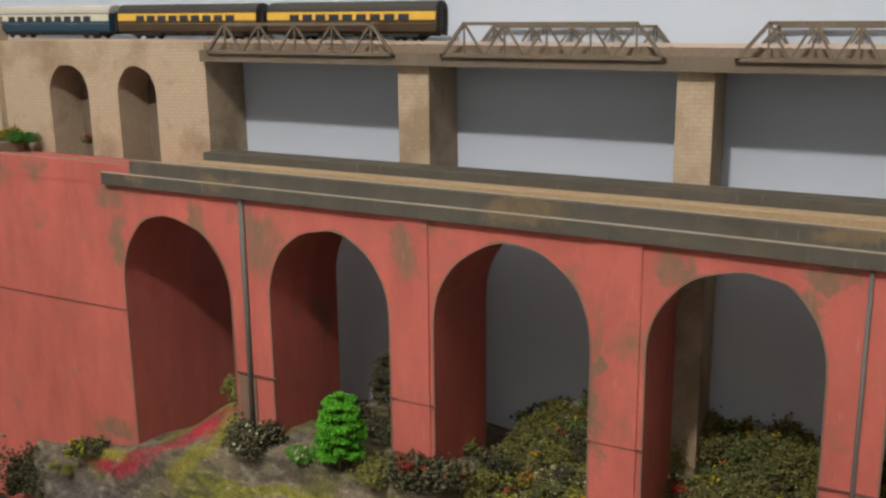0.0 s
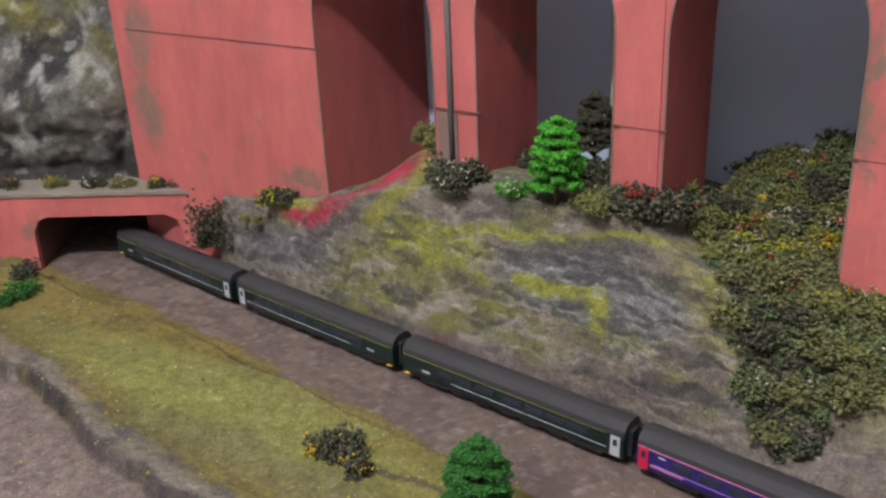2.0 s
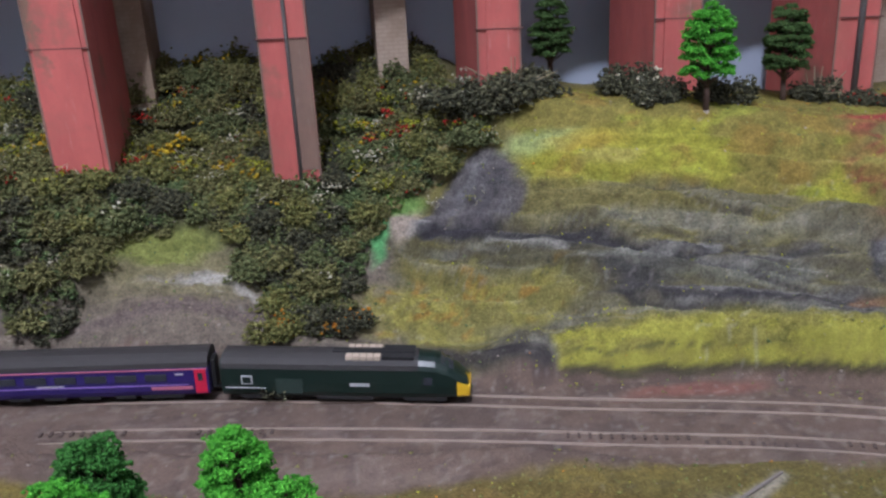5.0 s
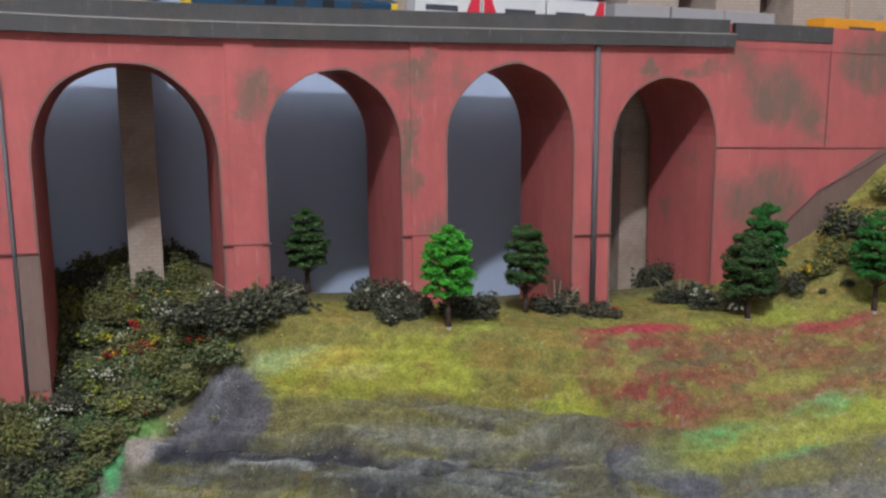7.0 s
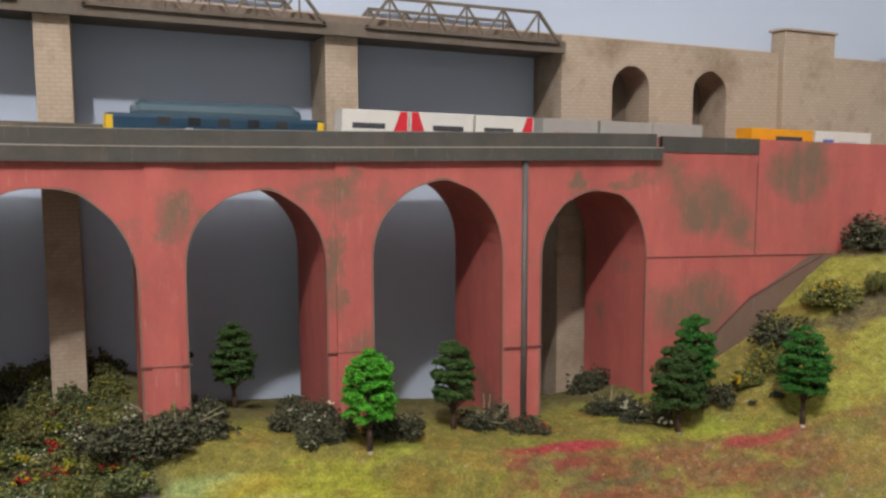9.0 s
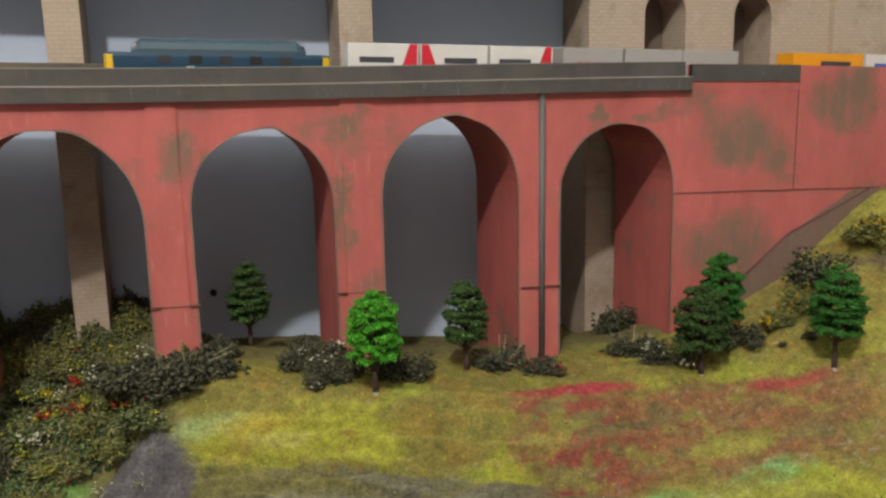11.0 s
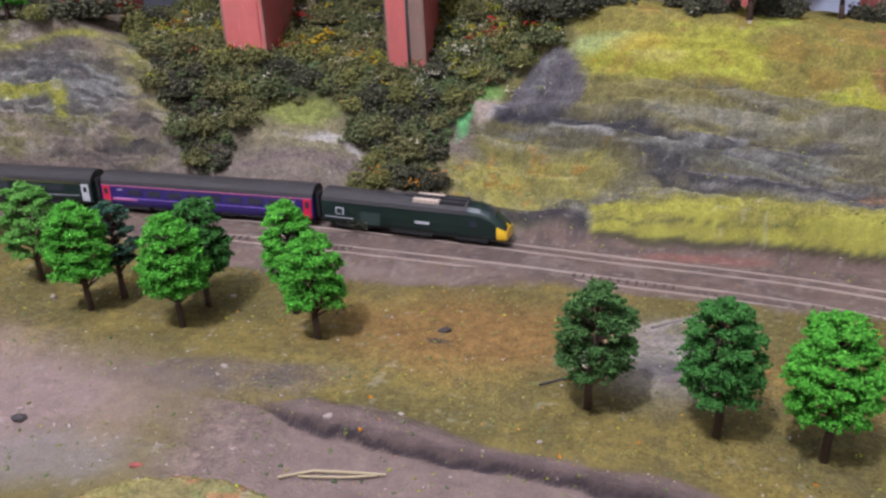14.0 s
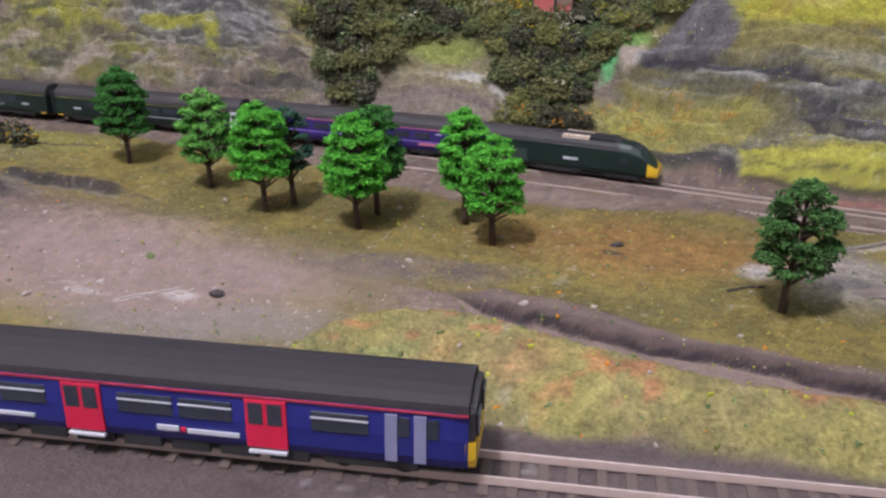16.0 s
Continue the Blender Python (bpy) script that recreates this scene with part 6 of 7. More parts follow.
STRAW, BARK, DARKCHIP = plain("yellowed_straw", (0.38, 0.32, 0.18), 0.8, scale=300), plain("grey_bark", (0.20, 0.175, 0.15), 0.9, scale=300), plain("dark_chip", (0.035, 0.030, 0.028), 0.8, scale=300)
stick("straw", "yellowed straw lying in the gully", ((0.009, 0.070), (0.020, 0.0755), (0.034, 0.078), (0.046, 0.0778)), 0.0006, STRAW)
stick("straw", "yellowed straw lying in the gully", ((0.016, 0.0712), (0.030, 0.0735), (0.043, 0.0772)), 0.0005, STRAW)
stick("twig", "pale dry twig on the sand", ((-0.152, 0.097), (-0.145, 0.104), (-0.138, 0.107), (-0.132, 0.1105)), 0.0005, STONE_CHIP, 0.0004)
stick("twig", "grey broken twig on the pale rock", ((0.150, 0.196), (0.166, 0.207), (0.186, 0.216)), 0.0008, BARK, 0.0008)
stick("twig", "dark twig beside a tree", ((0.099, 0.136), (0.108, 0.139), (0.114, 0.139)), 0.0006, DARKCHIP, 0.0006)
stick("twig", "pale fallen twig beside the track", ((-0.128, 0.3675), (-0.098, 0.359)), 0.0006, STONE_CHIP, 0.0006)
chip("bark_chip", "dark bark chip on the sand", -0.110, 0.103, 0.0046, DARKCHIP, -20, seed=1)
chip("bark_chip", "dark bark chip in the grass", 0.054, 0.186, 0.0038, DARKCHIP, 5, seed=2)
chip("bark_chip", "red chip on the sand", -0.044, 0.071, 0.0028, plain("faded_red_chip", (0.28, 0.075, 0.055), 0.8), 15, seed=3)
chip("bark_chip", "olive foam crumb on the sand", -0.157, 0.134, 0.0022, LEAF_DARK, seed=4, flat=0.9)
for k, (x, y, r) in enumerate(((-0.129, 0.107, 0.0022), (-0.124, 0.109, 0.0018), (-0.168, 0.110, 0.0028), (-0.150, 0.202, 0.0026), (-0.035, 0.139, 0.0020), (0.019, 0.1035, 0.0022), (-0.058, 0.213, 0.0020), (-0.228, 0.162, 0.0022),
                               (-0.178, 0.100, 0.0024), (-0.140, 0.099, 0.0014), (-0.115, 0.112, 0.0015), (-0.190, 0.090, 0.0026), (-0.085, 0.098, 0.0016), (0.046, 0.111, 0.0016), (0.100, 0.098, 0.0016))):
    chip("stone", "small pale stone on the ground", x, y, r, STONE_CHIP, 40 * k, 0.55, 10 + k)

def rock(x, y, size, mat, turn, flat, seed, label):
    """A weathered lump half sunk in the ground."""
    b = bmesh.new()
    bmesh.ops.create_icosphere(b, subdivisions=3, radius=1.0)
    co = np.array([v.co for v in b.verts])
    r = 0.62 + 0.80 * np.abs(fbm(co[:, 0] + seed + co[:, 2], co[:, 1] + co[:, 2] * 0.7, 0.5, 700 + seed) - 0.5) * 2 + 0.25 * vnoise(co[:, 0] * 3 + seed, co[:, 1] * 3 + co[:, 2], 0.6, 710 + seed)
    for v, k in zip(b.verts, r):
        v.co *= float(k)
    bmesh.ops.transform(b, verts=b.verts[:], matrix=Matrix.Translation(level(x, y, ground_at(x, y))) @ pose(0, 0, 0, 0, 0, turn) @ Matrix.Diagonal((size, size * 0.5, size * flat, 1)))
    return tagged(part("rock", b, mat), label, "rock", "loose rocks")


rock(0.160, 0.146, 0.013, plain("grey_rock_paint", (0.135, 0.110, 0.092), 0.95, vary=0.5, scale=120), 20, 0.16, 6, "grey-brown painted rock ledge in the grass")

# ---- tunnel mouth and cliff ----
portal = tagged(empty("tunnel_portal"), "red and brown painted card tunnel mouth with a flat grey roof", "tunnel")
P0, P1 = Vector((-0.760, 0.318, 0)), Vector((-0.594, 0.434, 0))
ALONG = (P1 - P0).normalized()
ACROSS = Vector((-ALONG.y, ALONG.x, 0))
SPAN = 0.2090


def portal_point(u, v, z):
    p = P0 + ALONG * u + ACROSS * v
    return (p.x, p.y, z)


def portal_panel():
    b = bmesh.new()
    lo, hi, o0, o1, ct, ch = -0.055, 0.0205, 0.057, 0.178, 0.0032, 0.013
    arch = [(o0, lo), (o0 + 0.0002, ct - ch * 1.6), (o0 + 0.001, ct - ch * 0.9), (o0 + ch * 0.4, ct - ch * 0.25), (o0 + ch, ct), (o1 - ch, ct), (o1 - ch * 0.35, ct - ch * 0.35), (o1 - 0.001, ct - ch), (o1 - 0.0002, ct - ch * 1.6), (o1, lo)]
    for (u0, z0), (u1, z1) in [((0, lo), (o0, lo))] + list(zip(arch[:-1], arch[1:])) + [((o1, lo), (SPAN, lo))]:
        v = [[b.verts.new(portal_point(u, side, z)) for u, z in ((u0, z0), (u1, z1), (u1, hi), (u0, hi))] for side in (0.0, 0.006)]
        for q in ((v[0][0], v[0][1], v[0][2], v[0][3]), (v[1][0], v[1][1], v[1][2], v[1][3])):
            b.faces.new(q)
        for k in range(4):
            b.faces.new((v[0][k], v[0][(k + 1) % 4], v[1][(k + 1) % 4], v[1][k]))
    # join the strips into one card
    bmesh.ops.remove_doubles(b, verts=b.verts[:], dist=0.00001)
    return b


part("front_panel", portal_panel(), RED, portal, sheared=True)


def skewed_box(u0, u1, v0, v1, z0, z1):
    b = bmesh.new()
    vs = [b.verts.new(portal_point(u, v, z)) for z in (z0, z1) for u, v in ((u0, v0), (u1, v0), (u1, v1), (u0, v1))]
    for q in ((0, 1, 2, 3), (4, 5, 6, 7), (0, 1, 5, 4), (1, 2, 6, 5), (2, 3, 7, 6), (3, 0, 4, 7)):
        b.faces.new([vs[k] for k in q])
    return b


part("roof_slab", skewed_box(-0.1, SPAN + 0.002, -0.0015, 0.30, 0.0206, 0.0232), plain("weathered_board", (0.22, 0.19, 0.14), 0.9, vary=0.3, scale=60), portal, "grey-brown weathered roof board", sheared=True)
# walls added in a dark colour so the tunnel stays dark behind its mouth
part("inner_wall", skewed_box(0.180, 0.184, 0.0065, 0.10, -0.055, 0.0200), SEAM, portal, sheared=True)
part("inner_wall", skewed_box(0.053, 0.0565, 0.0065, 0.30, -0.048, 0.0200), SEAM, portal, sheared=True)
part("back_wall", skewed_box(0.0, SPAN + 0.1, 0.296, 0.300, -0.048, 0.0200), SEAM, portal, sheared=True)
for k, (u, lf, fl) in enumerate(((0.035, LEAF_BLACK, FLOWER_ORANGE), (0.075, LEAF_OLIVE, FLOWER_YELLOW), (0.105, LEAF_BLACK, FLOWER_WHITE), (0.128, LEAF_OLIVE, FLOWER_WHITE), (0.158, LEAF_BLACK, FLOWER_YELLOW), (0.172, LEAF_BLACK, FLOWER_YELLOW))):
    q = portal_point(u, 0.016, 0)
    bush(q[0], q[1], 0.0095, lf, "small flowering bush on the tunnel roof", fl, 80 + k, z=0.0232)


def cliff():
    """The rock face above the tunnel: bare below with shadow painted at its foot, grassy on top."""
    us, vs_ = np.linspace(-0.12, 0.165, 120), np.linspace(0, 1, 130)
    u, w = np.meshgrid(us, vs_)
    u, w = u.ravel(), w.ravel()
    z = 0.016 + 0.236 * w
    back = 0.026 + 0.085 * w ** 1.2 - 0.02 * np.exp(-((w - 0.30) / 0.10) ** 2) + 0.012 * np.exp(-((w - 0.06) / 0.05) ** 2)
    back = back + (fbm(u, z, 0.05, 301) - 0.5) * 0.030 + (fbm(u, z, 0.013, 311) - 0.5) * 0.008
    back = back + 0.03 * ramp(0.12, 0.165, u)
    back = np.maximum(0.010, np.minimum(back, np.maximum((0.107 - 0.573 * u) / 0.82, 0.024 + 0.3 * (back - 0.026))))
    x, y = P0.x + ALONG.x * u + ACROSS.x * back, P0.y + ALONG.y * u + ACROSS.y * back
    p = Paint(u, z)
    p.lay((0.13, 0.125, 0.11), 1 + 0 * u)
    p.lay((0.045, 0.043, 0.04), ramp(0.50, 0.65, fbm(u, z, 0.03, 321)))
    p.lay((0.40, 0.39, 0.36), ramp(0.60, 0.72, fbm(u, z, 0.022, 331)) * 0.7)
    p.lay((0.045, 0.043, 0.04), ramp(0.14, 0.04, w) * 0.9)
    p.lay((0.17, 0.15, 0.05), ramp(0.50, 0.62, fbm(u, z, 0.04, 341)) * ramp(0.25, 0.6, w) * 0.8)
    p.lay((0.215, 0.195, 0.055), ramp(0.55, 0.78, w + (p.blot - 0.5) * 0.4))
    p.lay((0.28, 0.275, 0.05), ramp(0.55, 0.72, w) * ramp(0.48, 0.62, fbm(u, z, 0.02, 351)) * 0.8)
    p.lay((0.36, 0.35, 0.31), ramp(0.62, 0.72, fbm(u, z, 0.010, 361)) * 0.5)
    p.lay((0.085, 0.075, 0.055), ramp(0.60, 0.70, fbm(u, z, 0.016, 371)) * 0.6)
    p.lay((0.16, 0.12, 0.085), ramp(0.125, 0.15, u + (p.blot - 0.5) * 0.02))
    p.lay((0.20, 0.19, 0.05), ramp(0.030, 0.018, w + (p.blot - 0.5) * 0.02))
    p.c *= (0.7 + 0.6 * p.speck)[:, None]
    nx = len(us)
    i = (np.arange(len(vs_) - 1)[:, None] * nx + np.arange(nx - 1)[None, :]).ravel()
    f = np.stack([i, i + 1, i + nx + 1, i, i + nx + 1, i + nx], 1).reshape(-1, 3)
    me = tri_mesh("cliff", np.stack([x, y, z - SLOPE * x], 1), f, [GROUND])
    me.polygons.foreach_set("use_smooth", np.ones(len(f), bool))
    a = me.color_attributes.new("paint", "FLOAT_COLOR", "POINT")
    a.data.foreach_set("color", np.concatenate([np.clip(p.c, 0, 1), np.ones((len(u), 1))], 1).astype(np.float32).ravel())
    ob = new("cliff", me)
    return tagged(ob, "grey painted plaster rock face, grassy at the top", "cliff", kind="structure")


cliff()
bm = bmesh.new()
box(bm, -0.98, -0.640, 0.440, 0.500, 0.2360, 0.2480)
tagged(done("embankment_top", bm, BALLAST, sheared=True), "brown track shelf behind the rock face", "track bed", kind="structure")


# ---- trains ----
def gloss(name, color, rough=0.35):
    return plain(name, color, rough, vary=0.12, scale=90, relief=0)


GREEN, PURPLE, CRIMSON = gloss("dark_green_livery", (0.007, 0.020, 0.015)), gloss("indigo_livery", (0.025, 0.015, 0.115)), gloss("bright_red_door", (0.52, 0.015, 0.05))
ROOF, UNDER, BLACK = plain("dark_grey_roof", (0.030, 0.028, 0.027), 0.7), plain("black_underframe", (0.018, 0.017, 0.016), 0.8), plain("black_rubber", (0.012, 0.012, 0.012), 0.8)
GLASS, PALE = gloss("smoked_window", (0.035, 0.04, 0.05), 0.12), gloss("pale_grey_paint", (0.45, 0.46, 0.47), 0.5)
YELLOW, CREAM, CHOC = gloss("yellow_panel", (0.72, 0.46, 0.015)), gloss("golden_cream_panel", (0.70, 0.43, 0.07)), gloss("chocolate_panel", (0.05, 0.03, 0.018))
BLUE, IVORY, MAROON = gloss("rail_blue", (0.010, 0.045, 0.085)), gloss("ivory_panel", (0.60, 0.60, 0.50)), gloss("maroon_livery", (0.17, 0.012, 0.015))
NAVY, PINK, TAN = gloss("deep_blue_livery", (0.018, 0.022, 0.16)), gloss("pink_line", (0.50, 0.16, 0.22)), gloss("tan_grille", (0.50, 0.41, 0.31), 0.7)
CONT_WHITE, CONT_RED, CONT_GREY, CONT_ORANGE = gloss("white_container", (0.68, 0.66, 0.60)), gloss("red_container_mark", (0.60, 0.02, 0.035)), gloss("grey_container", (0.36, 0.34, 0.31)), gloss("orange_container", (0.78, 0.33, 0.01))
RISE = 1.115
SIDE = [(0.0080, 0.0045), (0.0091, 0.0070), (0.0094, 0.0120), (0.0091, 0.0192)]
ROOFLINE = [(0.0091, 0.0192), (0.0085, 0.0216), (0.0068, 0.0238), (0.0040, 0.0252), (0.0, 0.0257)]


def loft(stations, profile):
    """Sweeps a half profile (y, z) along stations (x, width factor, height factor, base), mirrored in y."""
    b = bmesh.new()
    ring = [(y, z) for y, z in profile] + [(-y, z) for y, z in reversed(profile) if y > 1e-6]
    rows = [[b.verts.new((x, y * w, base + (z - base) * h)) for y, z in ring] for x, w, h, base in stations]
    n = len(ring)
    for p, q in zip(rows, rows[1:]):
        for k in range(n):
            b.faces.new((p[k], p[(k + 1) % n], q[(k + 1) % n], q[k]))
    for r in (rows[0], rows[-1]):
        b.faces.new(r)
    return b


def bogie(parent, x, w=0.0155):
    b = bmesh.new()
    box(b, x - 0.0105, x + 0.0105, -w / 2, w / 2, 0.0022, 0.0050, 0.0005)
    bg = part("bogie", b, UNDER, parent)
    for dx in (-0.0068, 0.0068):
        for side in (-1, 1):
            b = bmesh.new()
            cyl(b, (x + dx, side * 0.0042, 0.0031), (x + dx, side * 0.0054, 0.0031), 0.0031, seg=14)
            part("wheel", b, UNDER, bg, smooth=False)


def panes(parent, length, side, x0, x1, n, z0, z1, mat, name="window", gap=0.28, proud=0.00025, y=0.0094):
    step = (x1 - x0) / n
    for k in range(n):
        a = x0 + step * (k + gap / 2)
        c = x0 + step * (k + 1 - gap / 2)
        b = bmesh.new()
        box(b, a, c, side * (y - 0.0012), side * (y + proud), z0 * RISE, z1 * RISE, 0.0002)
        part(name, b, mat, parent)


def strip(parent, name, x0, x1, z0, z1, mat, sides=(-1, 1), proud=0.00015, y=0.0094):
    for s in sides:
        b = bmesh.new()
        box(b, x0, x1, s * (y - 0.001), s * (y + proud), z0 * RISE, z1 * RISE)
        part(name, b, mat, parent)


def carriage(name, label, length, body, roof, lower=None, upper=None, windows=8, doors=None, group="passenger train", win=GLASS, wz=(0.0112, 0.0146), door_window=True):
    """A passenger coach: shell, roof, windows, doors, bogies, gangways, standing at the origin on the rail tops."""
    c = tagged(empty(name), label, "railway coach", group)
    h = length / 2
    part("body", loft([(-h, 1, 1, 0), (h, 1, 1, 0)], SIDE + [(0.0, 0.0192)]), body, c)
    part("roof", loft([(-h, 1, 1, 0), (h, 1, 1, 0)], [(y, z + 0.0001) for y, z in ROOFLINE]), roof, c, smooth=False)
    b = bmesh.new()
    box(b, -h + 0.004, h - 0.004, -0.0070, 0.0070, 0.0034, 0.0050)
    for k in range(5):
        x = -h * 0.45 + h * 0.9 * k / 4
        box(b, x - 0.005, x + 0.005, -0.0078, 0.0078, 0.0026, 0.0049, 0.0003)
    part("underframe", b, UNDER, c)
    for x in (-h + 0.0235, h - 0.0235):
        bogie(c, x)
    for s in (-1, 1):
        b = bmesh.new()
        box(b, s * h, s * (h + 0.0022), -0.0036, 0.0036, 0.0050, 0.0205, 0.0004)
        part("gangway", b, BLACK, c)
        b = bmesh.new()
        box(b, s * (h + 0.0004), s * (h + 0.0040), -0.0009, 0.0009, 0.0036, 0.0050)
        part("coupling", b, BLACK, c)
    if lower is not None:
        strip(c, "lower_panel", -h + 0.0002, h - 0.0002, 0.0052, 0.0098, lower, y=0.0092)
    if upper is not None:
        strip(c, "upper_panel", -h + 0.0002, h - 0.0002, 0.0099, 0.0166, upper, y=0.0092)
    if windows:
        for s in (-1, 1):
            panes(c, length, s, -h + 0.018, h - 0.018, windows, wz[0], wz[1], win, y=0.0095)
    for dx in (-1, 1):
        for s in (-1, 1):
            if doors is not None:
                b = bmesh.new()
                box(b, dx * (h - 0.0010), dx * (h - 0.0066), s * 0.0085, s * 0.00965, 0.0056, 0.0184, 0.0002)
                d = part("door", b, doors, c)
                if door_window:
                    b = bmesh.new()
                    box(b, dx * (h - 0.0026), dx * (h - 0.0050), s * 0.0090, s * 0.00985, 0.0125, 0.0165)
                    part("door_window", b, GLASS, d)
    return c


def on_line(ob, fy, x, rail, flip=False):
    """Stands a vehicle on a line, turned along it."""
    e = 0.03
    a = math.degrees(math.atan2(float(fy(x + e) - fy(x - e)), 2 * e))
    ob.matrix_world = Matrix.Translation(level(x, float(fy(x)), rail)) @ pose(0, 0, 0, 0, -TILT if flip else TILT, a + (180 if flip else 0))
    return ob


RAIL_TOP = BED + 0.0019
G1 = "express train"
purple = carriage("express_coach", "indigo model coach with red end doors and grey roof", 0.152, PURPLE, ROOF, windows=8, doors=CRIMSON, group=G1)
strip(purple, "waist_line", -0.066, 0.066, 0.0090, 0.0094, gloss("violet_line", (0.30, 0.20, 0.55)))
strip(purple, "cant_line", -0.0755, 0.0755, 0.0164, 0.0169, PINK)
strip(purple, "name_bar", -0.007, 0.006, 0.0097, 0.0103, PALE)
strip(purple, "swoosh", -0.068, -0.050, 0.0078, 0.0090, PINK)
strip(purple, "swoosh", 0.048, 0.068, 0.0070, 0.0084, PINK)
strip(purple, "number_bar", -0.064, -0.060, 0.0140, 0.0147, PALE)
strip(purple, "number_bar", 0.060, 0.064, 0.0140, 0.0147, PALE)
on_line(purple, far_track, -0.1225, RAIL_TOP)
green = carriage("express_coach", "dark green model coach with dark grey roof", 0.152, GREEN, ROOF, windows=0, doors=None, group=G1)
for s in (-1, 1):
    panes(green, 0.152, s, 0.000, 0.056, 4, 0.0112, 0.0146, GLASS, gap=0.2, y=0.0095)
    panes(green, 0.152, s, -0.050, -0.006, 3, 0.0112, 0.0146, GLASS, gap=0.2, y=0.0095)
strip(green, "pale_line", -0.038, 0.066, 0.0086, 0.0089, PALE)
strip(green, "cant_line", -0.075, 0.066, 0.0163, 0.0166, gloss("olive_line", (0.20, 0.19, 0.05)))
strip(green, "crest", -0.060, -0.054, 0.0094, 0.0106, PALE)
strip(green, "end_door", 0.0685, 0.0740, 0.0056, 0.0163, PALE)
strip(green, "end_door_window", 0.0700, 0.0725, 0.0112, 0.0146, GLASS, proud=0.0003)
strip(green, "door_step", -0.0745, -0.0705, 0.0046, 0.0049, YELLOW)
on_line(green, far_track, -0.2815, RAIL_TOP)
on_line(copy_thing(green, Matrix()), far_track, -0.4405, RAIL_TOP, True)
on_line(copy_thing(green, Matrix()), far_track, -0.5995, RAIL_TOP)


GRILLE = gloss("faded_green_grille", (0.022, 0.040, 0.032), 0.6)


def power_car():
    """The streamlined leading car: sloping nose, cab glass, roof grilles and yellow front."""
    c = tagged(empty("power_car"), "dark green model diesel power car with a yellow wedge nose", "locomotive", G1)
    h = 0.060
    body = SIDE + [(0.0082, 0.0212), (0.0062, 0.0232), (0.0032, 0.0243), (0.0, 0.0246)]
    nose = [(-h, 1, 1, 0), (h - 0.022, 1, 1, 0), (h - 0.016, 0.99, 0.97, 0.0045), (h - 0.010, 0.96, 0.84, 0.0045), (h - 0.005, 0.90, 0.62, 0.0045), (h - 0.001, 0.80, 0.44, 0.0045), (h, 0.74, 0.36, 0.0045)]
    part("body", loft(nose, body), GREEN, c)
    part("roof", loft([(-h + 0.0005, 1, 1, 0), (h - 0.024, 1, 1, 0)], [(0.0092, 0.0190), (0.0085, 0.0214), (0.0064, 0.0236), (0.0034, 0.0249), (0.0, 0.0253)]), ROOF, c)
    for side in (-1, 1):
        for k in range(5):
            b = bmesh.new()
            box(b, 0.001 + k * 0.0034, 0.0041 + k * 0.0034, side * 0.0026, side * 0.0068, 0.0228, 0.0252, 0.0002)
            part("roof_grille", b, TAN, c, "cream roof grille panel")
    b = bmesh.new()
    box(b, -0.006, 0.034, -0.0022, 0.0022, 0.0246, 0.0258, 0.0004)
    box(b, 0.0185, 0.034, -0.0066, 0.0066, 0.0232, 0.0252, 0.0004)
    part("roof_vent", b, BLACK, c)
    part("yellow_nose", loft([(h - 0.0055, 0.93, 0.60, 0.0045), (h - 0.0010, 0.83, 0.45, 0.0045), (h + 0.0006, 0.76, 0.36, 0.0045)], SIDE + [(0.0070, 0.0200), (0.0, 0.0246)]), YELLOW, c, "yellow front panel")
    part("windscreen", loft([(h - 0.0135, 0.80, 0.935, 0.0045), (h - 0.0075, 0.78, 0.755, 0.0045)], [(0.0080, 0.0210), (0.0070, 0.0235), (0.0, 0.0250)]), GLASS, c)
    for s in (-1, 1):
        for x0, x1, z0, z1, m, nm in ((-0.050, -0.0445, 0.0110, 0.0155, PALE, "window_frame"), (-0.0493, -0.0452, 0.0116, 0.0149, GREEN, "window"), (-0.033, -0.020, 0.0062, 0.0140, GRILLE, "side_grille"), (0.003, 0.0125, 0.0106, 0.0122, PALE, "crest"),
                                      (0.0385, 0.0425, 0.0118, 0.0158, GLASS, "cab_window"), (-0.058, -0.038, 0.0087, 0.0090, PALE, "pale_line")):
            b = bmesh.new()
            box(b, x0, x1, s * 0.0086, s * (0.0097 if nm != "window" else 0.0099), z0, z1)
            part(nm, b, m, c)
    b = bmesh.new()
    box(b, -h + 0.004, h - 0.012, -0.0070, 0.0070, 0.0030, 0.0050)
    box(b, -0.014, 0.014, -0.0080, 0.0080, 0.0022, 0.0050, 0.0004)
    part("underframe", b, UNDER, c)
    for x in (-h + 0.019, h - 0.021):
        bogie(c, x)
    b = bmesh.new()
    box(b, -h - 0.0022, -h, -0.0036, 0.0036, 0.0050, 0.0205, 0.0004)
    part("gangway", b, BLACK, c)
    return on_line(c, far_track, 0.0185, RAIL_TOP)


power_car()

# upper line: a maroon engine with three older coaches
G2, UPPER, upper_y = "excursion train", 0.3329, (lambda x: 0.522 + 0 * np.asarray(x))
brown_cream = carriage("older_coach", "chocolate and golden cream model coach", 0.1335, CHOC, ROOF, CHOC, CREAM, windows=9, group=G2, wz=(0.0112, 0.0152))
on_line(brown_cream, upper_y, -0.3258, UPPER)
on_line(copy_thing(brown_cream, Matrix()), upper_y, -0.4690, UPPER, True)
